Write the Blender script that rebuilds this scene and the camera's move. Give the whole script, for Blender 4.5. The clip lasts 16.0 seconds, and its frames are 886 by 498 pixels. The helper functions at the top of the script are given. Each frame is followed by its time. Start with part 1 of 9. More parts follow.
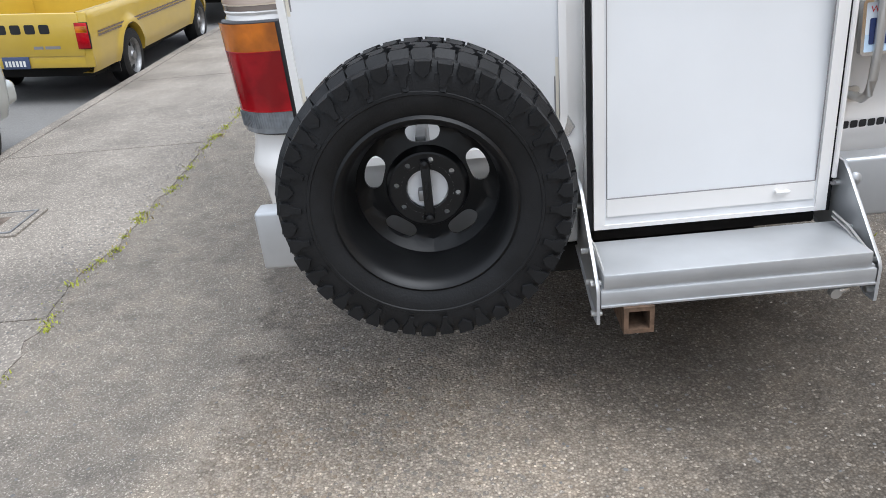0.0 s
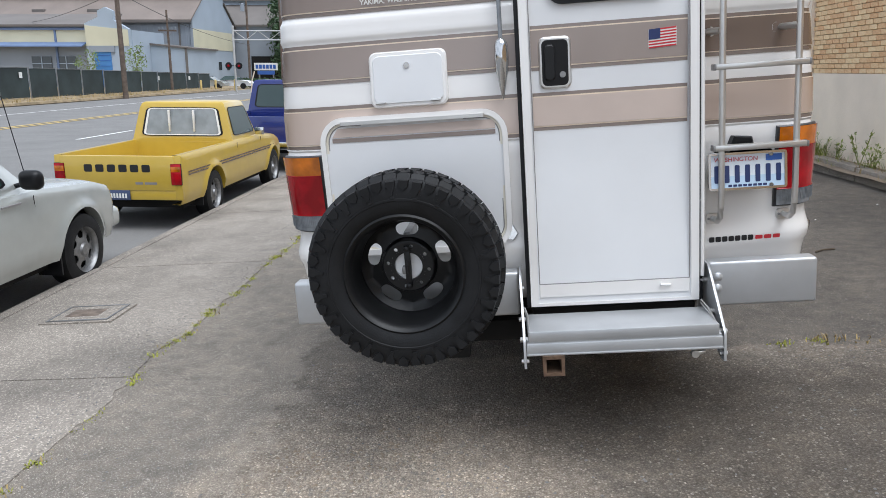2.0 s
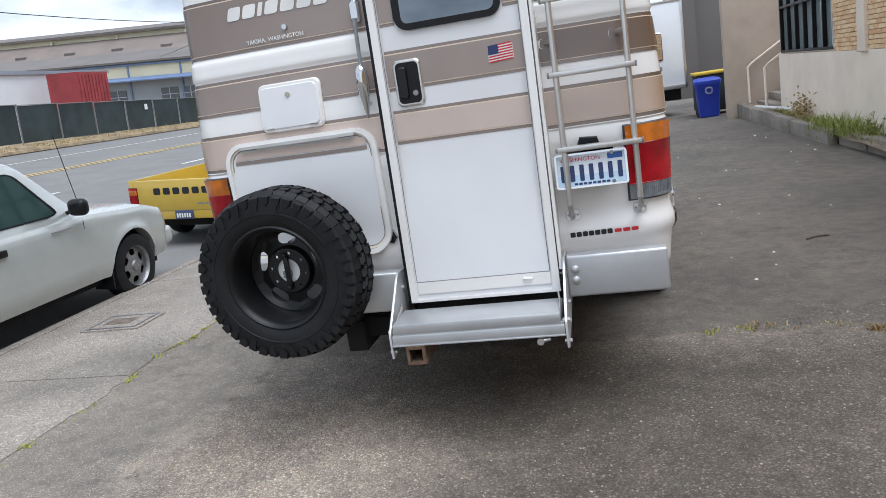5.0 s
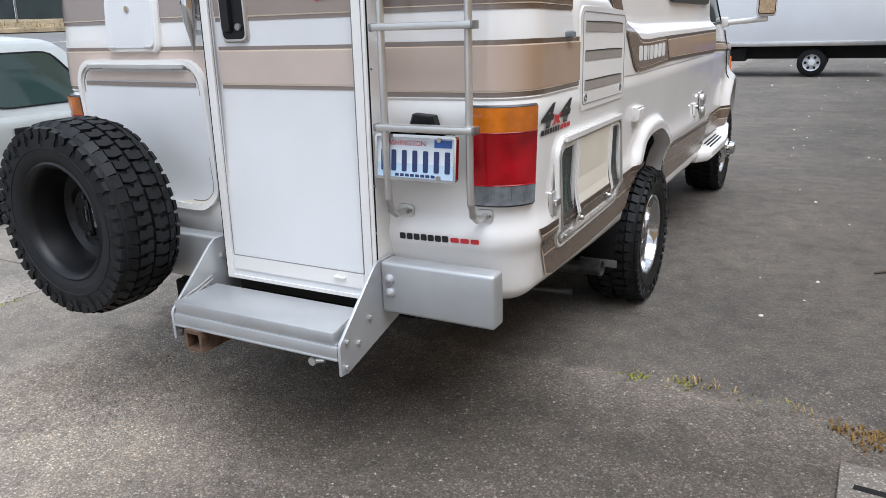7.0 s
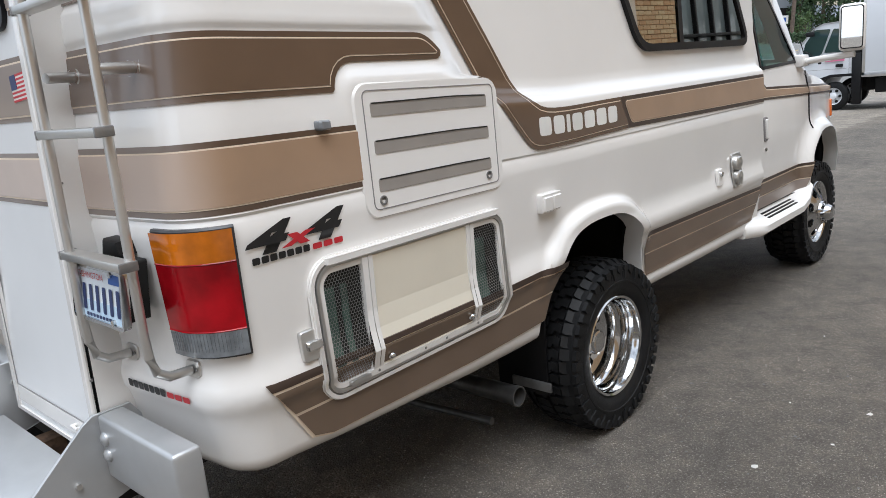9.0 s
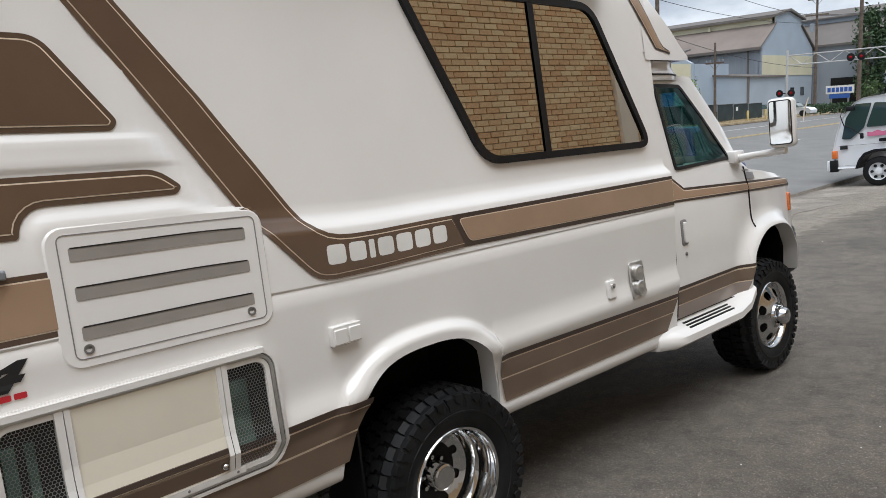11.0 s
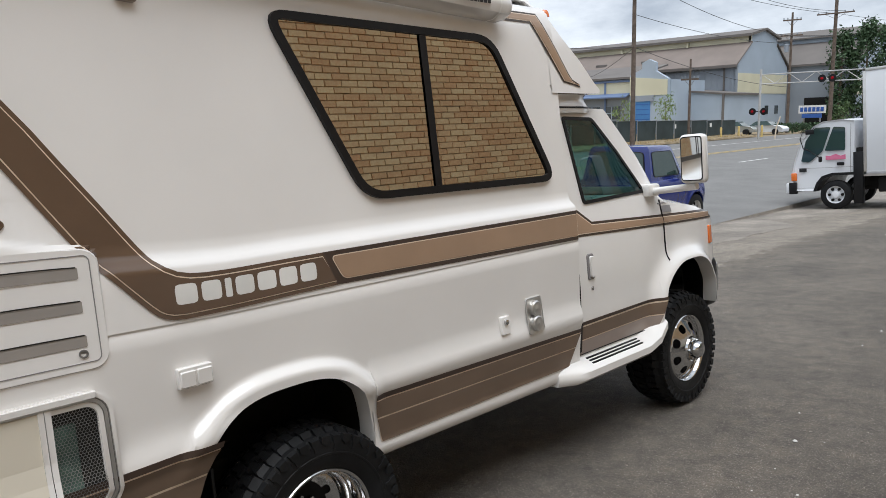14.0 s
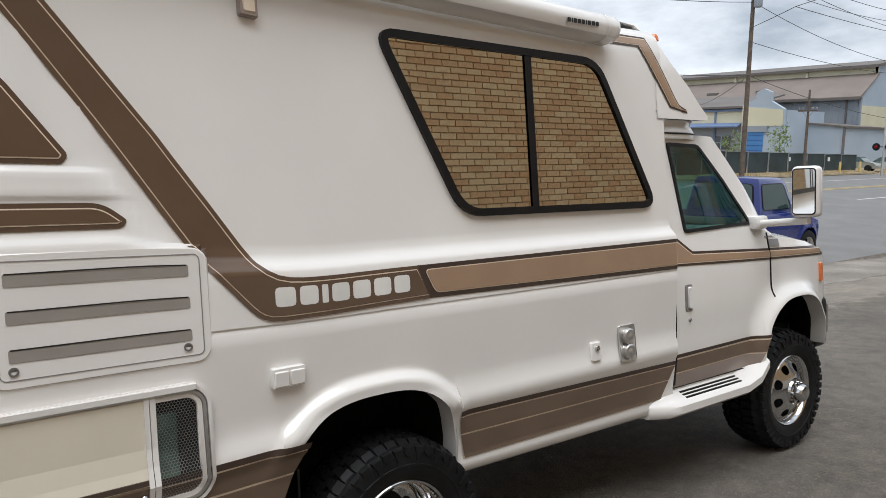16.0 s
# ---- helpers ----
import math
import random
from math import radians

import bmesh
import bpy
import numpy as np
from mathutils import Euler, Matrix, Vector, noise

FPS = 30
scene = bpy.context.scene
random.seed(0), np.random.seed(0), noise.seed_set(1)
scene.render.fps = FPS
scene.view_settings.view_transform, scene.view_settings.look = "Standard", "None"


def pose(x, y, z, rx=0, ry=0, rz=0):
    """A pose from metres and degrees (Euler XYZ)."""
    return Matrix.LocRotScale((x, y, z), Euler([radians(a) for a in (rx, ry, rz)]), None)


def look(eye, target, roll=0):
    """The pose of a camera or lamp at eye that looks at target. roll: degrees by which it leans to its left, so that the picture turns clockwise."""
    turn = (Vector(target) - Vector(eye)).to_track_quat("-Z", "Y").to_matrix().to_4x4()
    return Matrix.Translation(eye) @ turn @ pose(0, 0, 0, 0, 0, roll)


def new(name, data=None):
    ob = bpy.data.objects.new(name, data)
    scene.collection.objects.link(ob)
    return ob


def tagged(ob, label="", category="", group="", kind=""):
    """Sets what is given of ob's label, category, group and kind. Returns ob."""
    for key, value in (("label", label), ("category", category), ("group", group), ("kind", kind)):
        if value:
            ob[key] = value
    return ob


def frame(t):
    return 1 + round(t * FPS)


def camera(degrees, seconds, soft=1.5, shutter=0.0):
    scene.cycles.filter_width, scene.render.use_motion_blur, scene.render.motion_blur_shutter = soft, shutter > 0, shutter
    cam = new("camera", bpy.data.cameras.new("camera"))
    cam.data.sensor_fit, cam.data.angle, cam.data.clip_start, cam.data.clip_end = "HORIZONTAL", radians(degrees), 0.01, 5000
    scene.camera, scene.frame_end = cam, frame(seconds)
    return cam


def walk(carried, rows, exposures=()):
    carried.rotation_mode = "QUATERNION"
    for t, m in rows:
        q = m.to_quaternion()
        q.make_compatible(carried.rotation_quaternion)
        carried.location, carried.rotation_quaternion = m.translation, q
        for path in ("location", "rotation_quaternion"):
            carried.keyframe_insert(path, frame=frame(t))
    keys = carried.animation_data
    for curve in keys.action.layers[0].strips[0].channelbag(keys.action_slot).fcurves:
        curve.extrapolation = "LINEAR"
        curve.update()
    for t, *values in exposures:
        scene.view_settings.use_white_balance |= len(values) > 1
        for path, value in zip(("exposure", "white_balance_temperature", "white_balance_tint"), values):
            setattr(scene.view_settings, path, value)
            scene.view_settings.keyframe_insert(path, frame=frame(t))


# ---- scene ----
cam = camera(62.0, 16.0, soft=0.75)
PATH = [
    (0, (-0.6, -2.083, 1.563), (-0.646, -0.275, 0.71), -5.8),
    (0.5, (-0.598, -2.326, 1.558), (-0.777, -0.462, 0.855), -3.8),
    (1, (-0.588, -2.6, 1.593), (-0.776, -0.718, 0.942), -3.5),
    (1.5, (-0.473, -2.809, 1.599), (-0.638, -0.897, 1.036), -4.1),
    (2, (-0.294, -3.057, 1.603), (-0.457, -1.117, 1.144), -4.2),
    (2.5, (-0.201, -3.244, 1.61), (-0.386, -1.283, 1.263), -3.5),
    (3, (-0.119, -3.445, 1.657), (-0.339, -1.473, 1.411), -2.1),
    (3.2, (-0.078, -3.493, 1.695), (-0.31, -1.514, 1.527), -2.3),
    (3.7, (0.063, -3.558, 1.7), (-0.209, -1.581, 1.555), -3.3),
    (4.25, (0.342, -3.485, 1.642), (-0.001, -1.532, 1.397), -6.2),
    (4.8, (0.687, -3.314, 1.571), (0.248, -1.401, 1.189), -8.6),
    (5.3, (1.004, -3.121, 1.543), (0.462, -1.251, 1.085), -8.0),
    (5.5, (1.16, -3.019, 1.518), (0.566, -1.171, 1.036), -7.1),
    (6, (1.545, -2.759, 1.57), (0.808, -0.974, 1.049), -3.3),
    (6.5, (1.747, -2.372, 1.562), (0.902, -0.649, 1.0), -2.1),
    (7, (1.93, -2.085, 1.574), (1.011, -0.411, 0.978), -2.0),
    (7.5, (2.224, -1.723, 1.572), (1.198, -0.112, 0.979), -2.3),
    (8, (2.388, -1.385, 1.581), (1.242, 0.156, 1.023), -2.8),
    (8.5, (2.464, -1.03, 1.619), (1.218, 0.452, 1.118), -4.0),
    (9, (2.631, -0.735, 1.602), (1.286, 0.674, 1.148), -5.7),
    (9.5, (2.902, -0.447, 1.657), (1.43, 0.848, 1.258), -6.8),
    (10, (3.0, -0.265, 1.655), (1.523, 1.037, 1.304), -6.7),
    (10.2, (3.017, -0.157, 1.645), (1.55, 1.161, 1.314), -6.2),
    (10.7, (3.115, 0.014, 1.659), (1.644, 1.338, 1.38), -6.3),
    (11.25, (3.237, 0.215, 1.695), (1.749, 1.532, 1.481), -6.8),
    (11.8, (3.338, 0.369, 1.733), (1.84, 1.683, 1.562), -7.5),
    (12.3, (3.378, 0.419, 1.751), (1.896, 1.75, 1.573), -7.4),
    (12.5, (3.387, 0.401, 1.744), (1.92, 1.746, 1.551), -7.3),
    (13, (3.38, 0.396, 1.748), (1.962, 1.786, 1.511), -6.4),
    (13.5, (3.372, 0.431, 1.763), (1.975, 1.84, 1.512), -5.2),
    (14, (3.413, 0.477, 1.761), (1.974, 1.845, 1.523), -4.6),
    (14.5, (3.462, 0.489, 1.741), (1.988, 1.82, 1.512), -4.0),
    (15, (3.467, 0.479, 1.736), (1.98, 1.798, 1.509), -3.2),
    (15.5, (3.441, 0.479, 1.741), (1.919, 1.759, 1.524), -2.4),
    (16, (3.428, 0.469, 1.749), (1.821, 1.648, 1.582), -2.0),
]
# the clip camera opens up and warms a little on the way: seconds, stops, kelvin, tint
EXPOSURES = [(0, 0.66, 5950, 10), (1, 0.53, 5950, 10), (2, 0.46, 5950, 10), (3, 0.38, 6000, 10), (5.5, 0.48, 5850, 10), (7.5, 0.58, 5850, 10), (8.5, 0.53, 5900, 9.5), (9, 0.48, 5950, 9), (9.5, 0.45, 6000, 9), (10, 0.36, 6100, 9), (12.5, 0.20, 6150, 9), (14, 0.23, 6150, 9), (16, 0.20, 6200, 9)]
walk(cam, [(t, look(eye, target, roll)) for t, eye, target, roll in PATH], exposures=EXPOSURES)

# ---- world, sun, exposure ----
SUN_DIR = (0.32, -0.24, 0.917)          # towards the sun
world = bpy.data.worlds.new("overcast_sky")
scene.world = world
world.use_nodes = True
wn, wl = world.node_tree.nodes, world.node_tree.links
wn.clear()
w_out, w_bg = wn.new("ShaderNodeOutputWorld"), wn.new("ShaderNodeBackground")
w_sky = wn.new("ShaderNodeTexSky")
w_sky.sky_type, w_sky.sun_disc = "NISHITA", False
w_sky.sun_elevation, w_sky.sun_rotation = radians(66), radians(127)
w_co = wn.new("ShaderNodeTexCoord")
w_map = wn.new("ShaderNodeMapping")
w_map.inputs["Scale"].default_value = (1.0, 1.0, 2.6)
w_no = wn.new("ShaderNodeTexNoise")
w_no.inputs["Scale"].default_value, w_no.inputs["Detail"].default_value = 3.4, 9.0
w_no.inputs["Roughness"].default_value = 0.58
w_ramp = wn.new("ShaderNodeValToRGB")
w_ramp.color_ramp.elements[0].position, w_ramp.color_ramp.elements[0].color = 0.34, (5.3, 5.7, 6.3, 1)
w_ramp.color_ramp.elements[1].position, w_ramp.color_ramp.elements[1].color = 0.62, (12.4, 12.6, 12.8, 1)
w_mix = wn.new("ShaderNodeMixRGB")
w_mix.inputs["Fac"].default_value = 0.86
wl.new(w_co.outputs["Generated"], w_map.inputs["Vector"])
wl.new(w_map.outputs["Vector"], w_no.inputs["Vector"])
wl.new(w_no.outputs["Fac"], w_ramp.inputs["Fac"])
wl.new(w_sky.outputs["Color"], w_mix.inputs["Color1"])
wl.new(w_ramp.outputs["Color"], w_mix.inputs["Color2"])
wl.new(w_mix.outputs["Color"], w_bg.inputs["Color"])
w_bg.inputs["Strength"].default_value = 0.085
wl.new(w_bg.outputs["Background"], w_out.inputs["Surface"])
sun = new("sun", bpy.data.lights.new("sun", "SUN"))
sun.data.energy, sun.data.angle, sun.data.color = 2.3, radians(50), (1.0, 0.985, 0.955)
sun.matrix_world = look((0, 0, 20), (-20 * SUN_DIR[0], -20 * SUN_DIR[1], 20 - 20 * SUN_DIR[2]))


# ---- materials ----
def paint(name, color, rough=0.4, metal=0.0, var=0.08, scale=6.0, bump=0.0, bscale=60.0, coat=0.0, spec=0.5, color2=None, fine=0.0, rvar=0.0):
    """A surface with broad and fine variation of its colour, and a fine relief."""
    m = bpy.data.materials.new(name)
    m.use_nodes = True
    nt = m.node_tree
    b = nt.nodes["Principled BSDF"]
    b.inputs["Roughness"].default_value, b.inputs["Metallic"].default_value = rough, metal
    b.inputs["Coat Weight"].default_value = coat
    b.inputs["Coat Roughness"].default_value = 0.06
    b.inputs["Specular IOR Level"].default_value = spec
    co = nt.nodes.new("ShaderNodeTexCoord")
    n1 = nt.nodes.new("ShaderNodeTexNoise")
    n1.inputs["Scale"].default_value, n1.inputs["Detail"].default_value = scale, 6.0
    nt.links.new(co.outputs["Object"], n1.inputs["Vector"])
    ramp = nt.nodes.new("ShaderNodeValToRGB")
    c2 = color2 or tuple(min(1.0, c * (1 + var)) for c in color)
    c1 = color if color2 else tuple(c * (1 - var) for c in color)
    ramp.color_ramp.elements[0].position, ramp.color_ramp.elements[1].position = 0.35, 0.65
    ramp.color_ramp.elements[0].color, ramp.color_ramp.elements[1].color = (*c1, 1), (*c2, 1)
    nt.links.new(n1.outputs["Fac"], ramp.inputs["Fac"])
    last = ramp.outputs["Color"]
    n2 = nt.nodes.new("ShaderNodeTexNoise")
    n2.inputs["Scale"].default_value, n2.inputs["Detail"].default_value = bscale, 4.0
    nt.links.new(co.outputs["Object"], n2.inputs["Vector"])
    if fine:
        mx = nt.nodes.new("ShaderNodeMixRGB")
        mx.blend_type, mx.inputs["Fac"].default_value = "OVERLAY", fine
        nt.links.new(last, mx.inputs["Color1"])
        nt.links.new(n2.outputs["Fac"], mx.inputs["Color2"])
        last = mx.outputs["Color"]
    nt.links.new(last, b.inputs["Base Color"])
    if rvar:
        mr = nt.nodes.new("ShaderNodeMapRange")
        mr.inputs["To Min"].default_value, mr.inputs["To Max"].default_value = max(0.02, rough - rvar), min(1, rough + rvar)
        nt.links.new(n1.outputs["Fac"], mr.inputs["Value"])
        nt.links.new(mr.outputs["Result"], b.inputs["Roughness"])
    if bump:
        bp = nt.nodes.new("ShaderNodeBump")
        bp.inputs["Strength"].default_value, bp.inputs["Distance"].default_value = bump, 0.01
        nt.links.new(n2.outputs["Fac"], bp.inputs["Height"])
        nt.links.new(bp.outputs["Normal"], b.inputs["Normal"])
    return m


def asphalt(name, dark, light, stones=0.35, patch=0.35, tint=(1, 1, 1)):
    """Worn asphalt: pale chips in dark binder, broad stains, a grainy relief."""
    m = bpy.data.materials.new(name)
    m.use_nodes = True
    nt = m.node_tree
    b = nt.nodes["Principled BSDF"]
    b.inputs["Roughness"].default_value = 0.88
    co = nt.nodes.new("ShaderNodeTexCoord")
    vo = nt.nodes.new("ShaderNodeTexVoronoi")
    vo.inputs["Scale"].default_value = 150.0
    no = nt.nodes.new("ShaderNodeTexNoise")
    no.inputs["Scale"].default_value, no.inputs["Detail"].default_value, no.inputs["Roughness"].default_value = 55.0, 8.0, 0.7
    br = nt.nodes.new("ShaderNodeTexNoise")
    br.inputs["Scale"].default_value, br.inputs["Detail"].default_value, br.inputs["Roughness"].default_value = 0.9, 7.0, 0.6
    for n in (vo, no, br):
        nt.links.new(co.outputs["Object"], n.inputs["Vector"])
    r1 = nt.nodes.new("ShaderNodeValToRGB")
    r1.color_ramp.elements[0].position, r1.color_ramp.elements[1].position = 0.34, 0.74
    r1.color_ramp.elements[0].color = (*[dark * t for t in tint], 1)
    r1.color_ramp.elements[1].color = (*[light * t for t in tint], 1)
    nt.links.new(no.outputs["Fac"], r1.inputs["Fac"])
    bw = nt.nodes.new("ShaderNodeRGBToBW")
    nt.links.new(vo.outputs["Color"], bw.inputs["Color"])
    r2 = nt.nodes.new("ShaderNodeValToRGB")
    r2.color_ramp.elements[0].position, r2.color_ramp.elements[1].position = 0.72, 0.82
    r2.color_ramp.elements[0].color, r2.color_ramp.elements[1].color = (0, 0, 0, 1), (stones, stones, stones, 1)
    nt.links.new(bw.outputs["Val"], r2.inputs["Fac"])
    mx = nt.nodes.new("ShaderNodeMixRGB")
    mx.inputs["Color2"].default_value = (*[min(1, 2.0 * light * t) for t in tint], 1)
    nt.links.new(r2.outputs["Color"], mx.inputs["Fac"])
    nt.links.new(r1.outputs["Color"], mx.inputs["Color1"])
    r3 = nt.nodes.new("ShaderNodeValToRGB")
    r3.color_ramp.elements[0].position, r3.color_ramp.elements[1].position = 0.3, 0.7
    lo, hi = 1 - patch, 1 + patch * 0.7
    r3.color_ramp.elements[0].color, r3.color_ramp.elements[1].color = (lo, lo, lo, 1), (hi, hi, hi, 1)
    nt.links.new(br.outputs["Fac"], r3.inputs["Fac"])
    mu = nt.nodes.new("ShaderNodeMixRGB")
    mu.blend_type, mu.inputs["Fac"].default_value = "MULTIPLY", 1.0
    nt.links.new(mx.outputs["Color"], mu.inputs["Color1"])
    nt.links.new(r3.outputs["Color"], mu.inputs["Color2"])
    nt.links.new(mu.outputs["Color"], b.inputs["Base Color"])
    bp = nt.nodes.new("ShaderNodeBump")
    bp.inputs["Strength"].default_value, bp.inputs["Distance"].default_value = 0.55, 0.006
    nt.links.new(no.outputs["Fac"], bp.inputs["Height"])
    nt.links.new(bp.outputs["Normal"], b.inputs["Normal"])
    return m


def glass_mat(name, color, rough=0.02, alpha_mix=0.0, ior=1.5):
    """Tinted window glass: a glossy coat over a clear, coloured pane."""
    m = bpy.data.materials.new(name)
    m.use_nodes = True
    nt = m.node_tree
    b = nt.nodes["Principled BSDF"]
    b.inputs["Base Color"].default_value = (*color, 1)
    b.inputs["Roughness"].default_value = rough
    b.inputs["IOR"].default_value = ior
    b.inputs["Transmission Weight"].default_value = alpha_mix
    b.inputs["Specular IOR Level"].default_value = 0.5
    return m


def clear_pane(name, tint):
    """Thin tinted glass: clear through, glossy by its angle."""
    m = bpy.data.materials.new(name)
    m.use_nodes = True
    nt = m.node_tree
    nt.nodes.remove(nt.nodes["Principled BSDF"])
    out = nt.nodes["Material Output"]
    tr, gl, lw, pw, ad, mx = (nt.nodes.new(k) for k in ("ShaderNodeBsdfTransparent", "ShaderNodeBsdfGlossy", "ShaderNodeLayerWeight", "ShaderNodeMath", "ShaderNodeMath", "ShaderNodeMixShader"))
    tr.inputs["Color"].default_value = (*tint, 1)
    gl.inputs["Roughness"].default_value = 0.02
    lw.inputs["Blend"].default_value = 0.5
    pw.operation, pw.inputs[1].default_value = "POWER", 4.0
    ad.operation, ad.inputs[1].default_value, ad.inputs[2].default_value = "MULTIPLY_ADD", 0.75, 0.08
    nt.links.new(lw.outputs["Facing"], pw.inputs[0])
    nt.links.new(pw.outputs[0], ad.inputs[0])
    nt.links.new(ad.outputs[0], mx.inputs["Fac"])
    nt.links.new(tr.outputs["BSDF"], mx.inputs[1])
    nt.links.new(gl.outputs["BSDF"], mx.inputs[2])
    nt.links.new(mx.outputs["Shader"], out.inputs["Surface"])
    return m


def brick_mat(name, c1, c2):
    """Fired clay, varied from brick to brick."""
    m = bpy.data.materials.new(name)
    m.use_nodes = True
    nt = m.node_tree
    b = nt.nodes["Principled BSDF"]
    b.inputs["Roughness"].default_value = 0.85
    oi = nt.nodes.new("ShaderNodeObjectInfo")
    ge = nt.nodes.new("ShaderNodeNewGeometry")
    add = nt.nodes.new("ShaderNodeMath")
    add.operation = "ADD"
    fr = nt.nodes.new("ShaderNodeMath")
    fr.operation = "FRACT"
    nt.links.new(oi.outputs["Random"], add.inputs[0])
    nt.links.new(ge.outputs["Random Per Island"], add.inputs[1])
    nt.links.new(add.outputs[0], fr.inputs[0])
    ramp = nt.nodes.new("ShaderNodeValToRGB")
    ramp.color_ramp.elements[0].color, ramp.color_ramp.elements[1].color = (*c1, 1), (*c2, 1)
    mid = ramp.color_ramp.elements.new(0.5)
    mid.color = (*[(a + d) / 2 for a, d in zip(c1, c2)], 1)
    nt.links.new(fr.outputs[0], ramp.inputs["Fac"])
    co = nt.nodes.new("ShaderNodeTexCoord")
    no = nt.nodes.new("ShaderNodeTexNoise")
    no.inputs["Scale"].default_value, no.inputs["Detail"].default_value = 40.0, 6.0
    nt.links.new(co.outputs["Object"], no.inputs["Vector"])
    mx = nt.nodes.new("ShaderNodeMixRGB")
    mx.blend_type, mx.inputs["Fac"].default_value = "OVERLAY", 0.45
    nt.links.new(ramp.outputs["Color"], mx.inputs["Color1"])
    nt.links.new(no.outputs["Fac"], mx.inputs["Color2"])
    nt.links.new(mx.outputs["Color"], b.inputs["Base Color"])
    bp = nt.nodes.new("ShaderNodeBump")
    bp.inputs["Strength"].default_value, bp.inputs["Distance"].default_value = 0.5, 0.004
    nt.links.new(no.outputs["Fac"], bp.inputs["Height"])
    nt.links.new(bp.outputs["Normal"], b.inputs["Normal"])
    return m


M_WHITE = paint("white_gelcoat", (0.80, 0.78, 0.755), 0.16, var=0.02, scale=2.0, coat=0.5, bump=0.02, bscale=9.0, rvar=0.05)
M_DOORWHITE = paint("white_door_skin", (0.74, 0.745, 0.75), 0.35, var=0.02, scale=3.0, bump=0.03, bscale=14.0)
M_CREAM = paint("cream_hatch_skin", (0.74, 0.69, 0.58), 0.38, var=0.03, scale=4.0)
M_BROWN = paint("dark_brown_stripe", (0.115, 0.072, 0.046), 0.25, var=0.06, scale=5.0, coat=0.3)
# stripe brown for the low bands, lightened in colour for reflected sky
M_LITBROWN = paint("sky_lit_brown_stripe", (0.165, 0.117, 0.083), 0.25, var=0.06, scale=5.0, coat=0.3)
M_DKBROWN = paint("deep_brown_pinstripe", (0.055, 0.036, 0.027), 0.3, var=0.06)
M_TAN = paint("tan_stripe", (0.34, 0.225, 0.145), 0.28, var=0.05, scale=5.0, coat=0.3)
# paler stripe tones: the rear's sky sheen is put into their colour
M_GREYTAN = paint("pale_taupe_stripe", (0.30, 0.245, 0.215), 0.3, var=0.05, scale=4.0, coat=0.3)
M_PALETAN = paint("sheen_beige_stripe", (0.56, 0.46, 0.40), 0.3, var=0.05, scale=4.0, coat=0.3)
def lightened(name, rear_color, side_color):
    """Stripe paint in its own tone along the flank; on the rear face sky sheen is painted in as a paler colour."""
    m = paint(name, side_color, 0.24, var=0.05, scale=5.0, coat=0.35)
    nt = m.node_tree
    b = nt.nodes["Principled BSDF"]
    old = b.inputs["Base Color"].links[0].from_socket
    co = nt.nodes.new("ShaderNodeTexCoord")
    sp = nt.nodes.new("ShaderNodeSeparateXYZ")
    nt.links.new(co.outputs["Object"], sp.inputs["Vector"])
    mr = nt.nodes.new("ShaderNodeMapRange")
    mr.interpolation_type = "SMOOTHSTEP"
    mr.inputs["From Min"].default_value, mr.inputs["From Max"].default_value = 0.06, 0.22
    nt.links.new(sp.outputs["Y"], mr.inputs["Value"])
    mx = nt.nodes.new("ShaderNodeMixRGB")
    mx.inputs["Color1"].default_value = (*rear_color, 1)
    nt.links.new(mr.outputs["Result"], mx.inputs["Fac"])
    nt.links.new(old, mx.inputs["Color2"])
    nt.links.new(mx.outputs["Color"], b.inputs["Base Color"])
    return m


# rear tones carry painted sky sheen, less of it on the right (R)
M_STRIPE1 = lightened("rear_sheen_brown_stripe", (0.30, 0.245, 0.215), (0.115, 0.072, 0.046))
M_STRIPE3 = lightened("rear_sheen_tan_stripe", (0.56, 0.46, 0.40), (0.34, 0.225, 0.145))
M_STRIPE1R = lightened("right_sheen_brown_stripe", (0.175, 0.132, 0.108), (0.115, 0.072, 0.046))
M_STRIPE3R = lightened("right_sheen_tan_stripe", (0.54, 0.435, 0.37), (0.34, 0.225, 0.145))
M_STRIPEL = lightened("rear_sheen_dark_line", (0.24, 0.195, 0.17), (0.095, 0.060, 0.040))
M_CREAMLINE = paint("cream_pinstripe", (0.72, 0.60, 0.47), 0.35)
M_SILVERP = paint("silver_painted_steel", (0.50, 0.51, 0.52), 0.38, metal=0.55, var=0.06, bump=0.03, bscale=40.0, rvar=0.06)
M_ALU = paint("brushed_aluminium", (0.62, 0.61, 0.59), 0.33, metal=0.85, var=0.06, bump=0.03, bscale=120.0)
M_CHROME = paint("chrome", (0.60, 0.605, 0.61), 0.10, metal=1.0, var=0.02)
M_STEEL = paint("dull_steel", (0.28, 0.28, 0.28), 0.45, metal=0.8, var=0.15, scale=20)
M_PIPE = paint("sooty_exhaust_steel", (0.11, 0.107, 0.104), 0.42, metal=0.6, var=0.3, scale=14)
M_RUST = paint("rusty_steel", (0.125, 0.078, 0.05), 0.8, metal=0.2, var=0.4, scale=30, bump=0.3, bscale=120)
M_RUBBER = paint("tyre_rubber", (0.0085, 0.0088, 0.0096), 0.55, var=0.35, scale=9.0, bump=0.15, bscale=160, spec=0.28)
M_BLACKP = paint("satin_black_wheel", (0.0075, 0.0078, 0.0085), 0.42, var=0.2, scale=12, spec=0.35)
M_BLACK = paint("black_plastic", (0.006, 0.006, 0.007), 0.42, var=0.2, scale=12, spec=0.3)
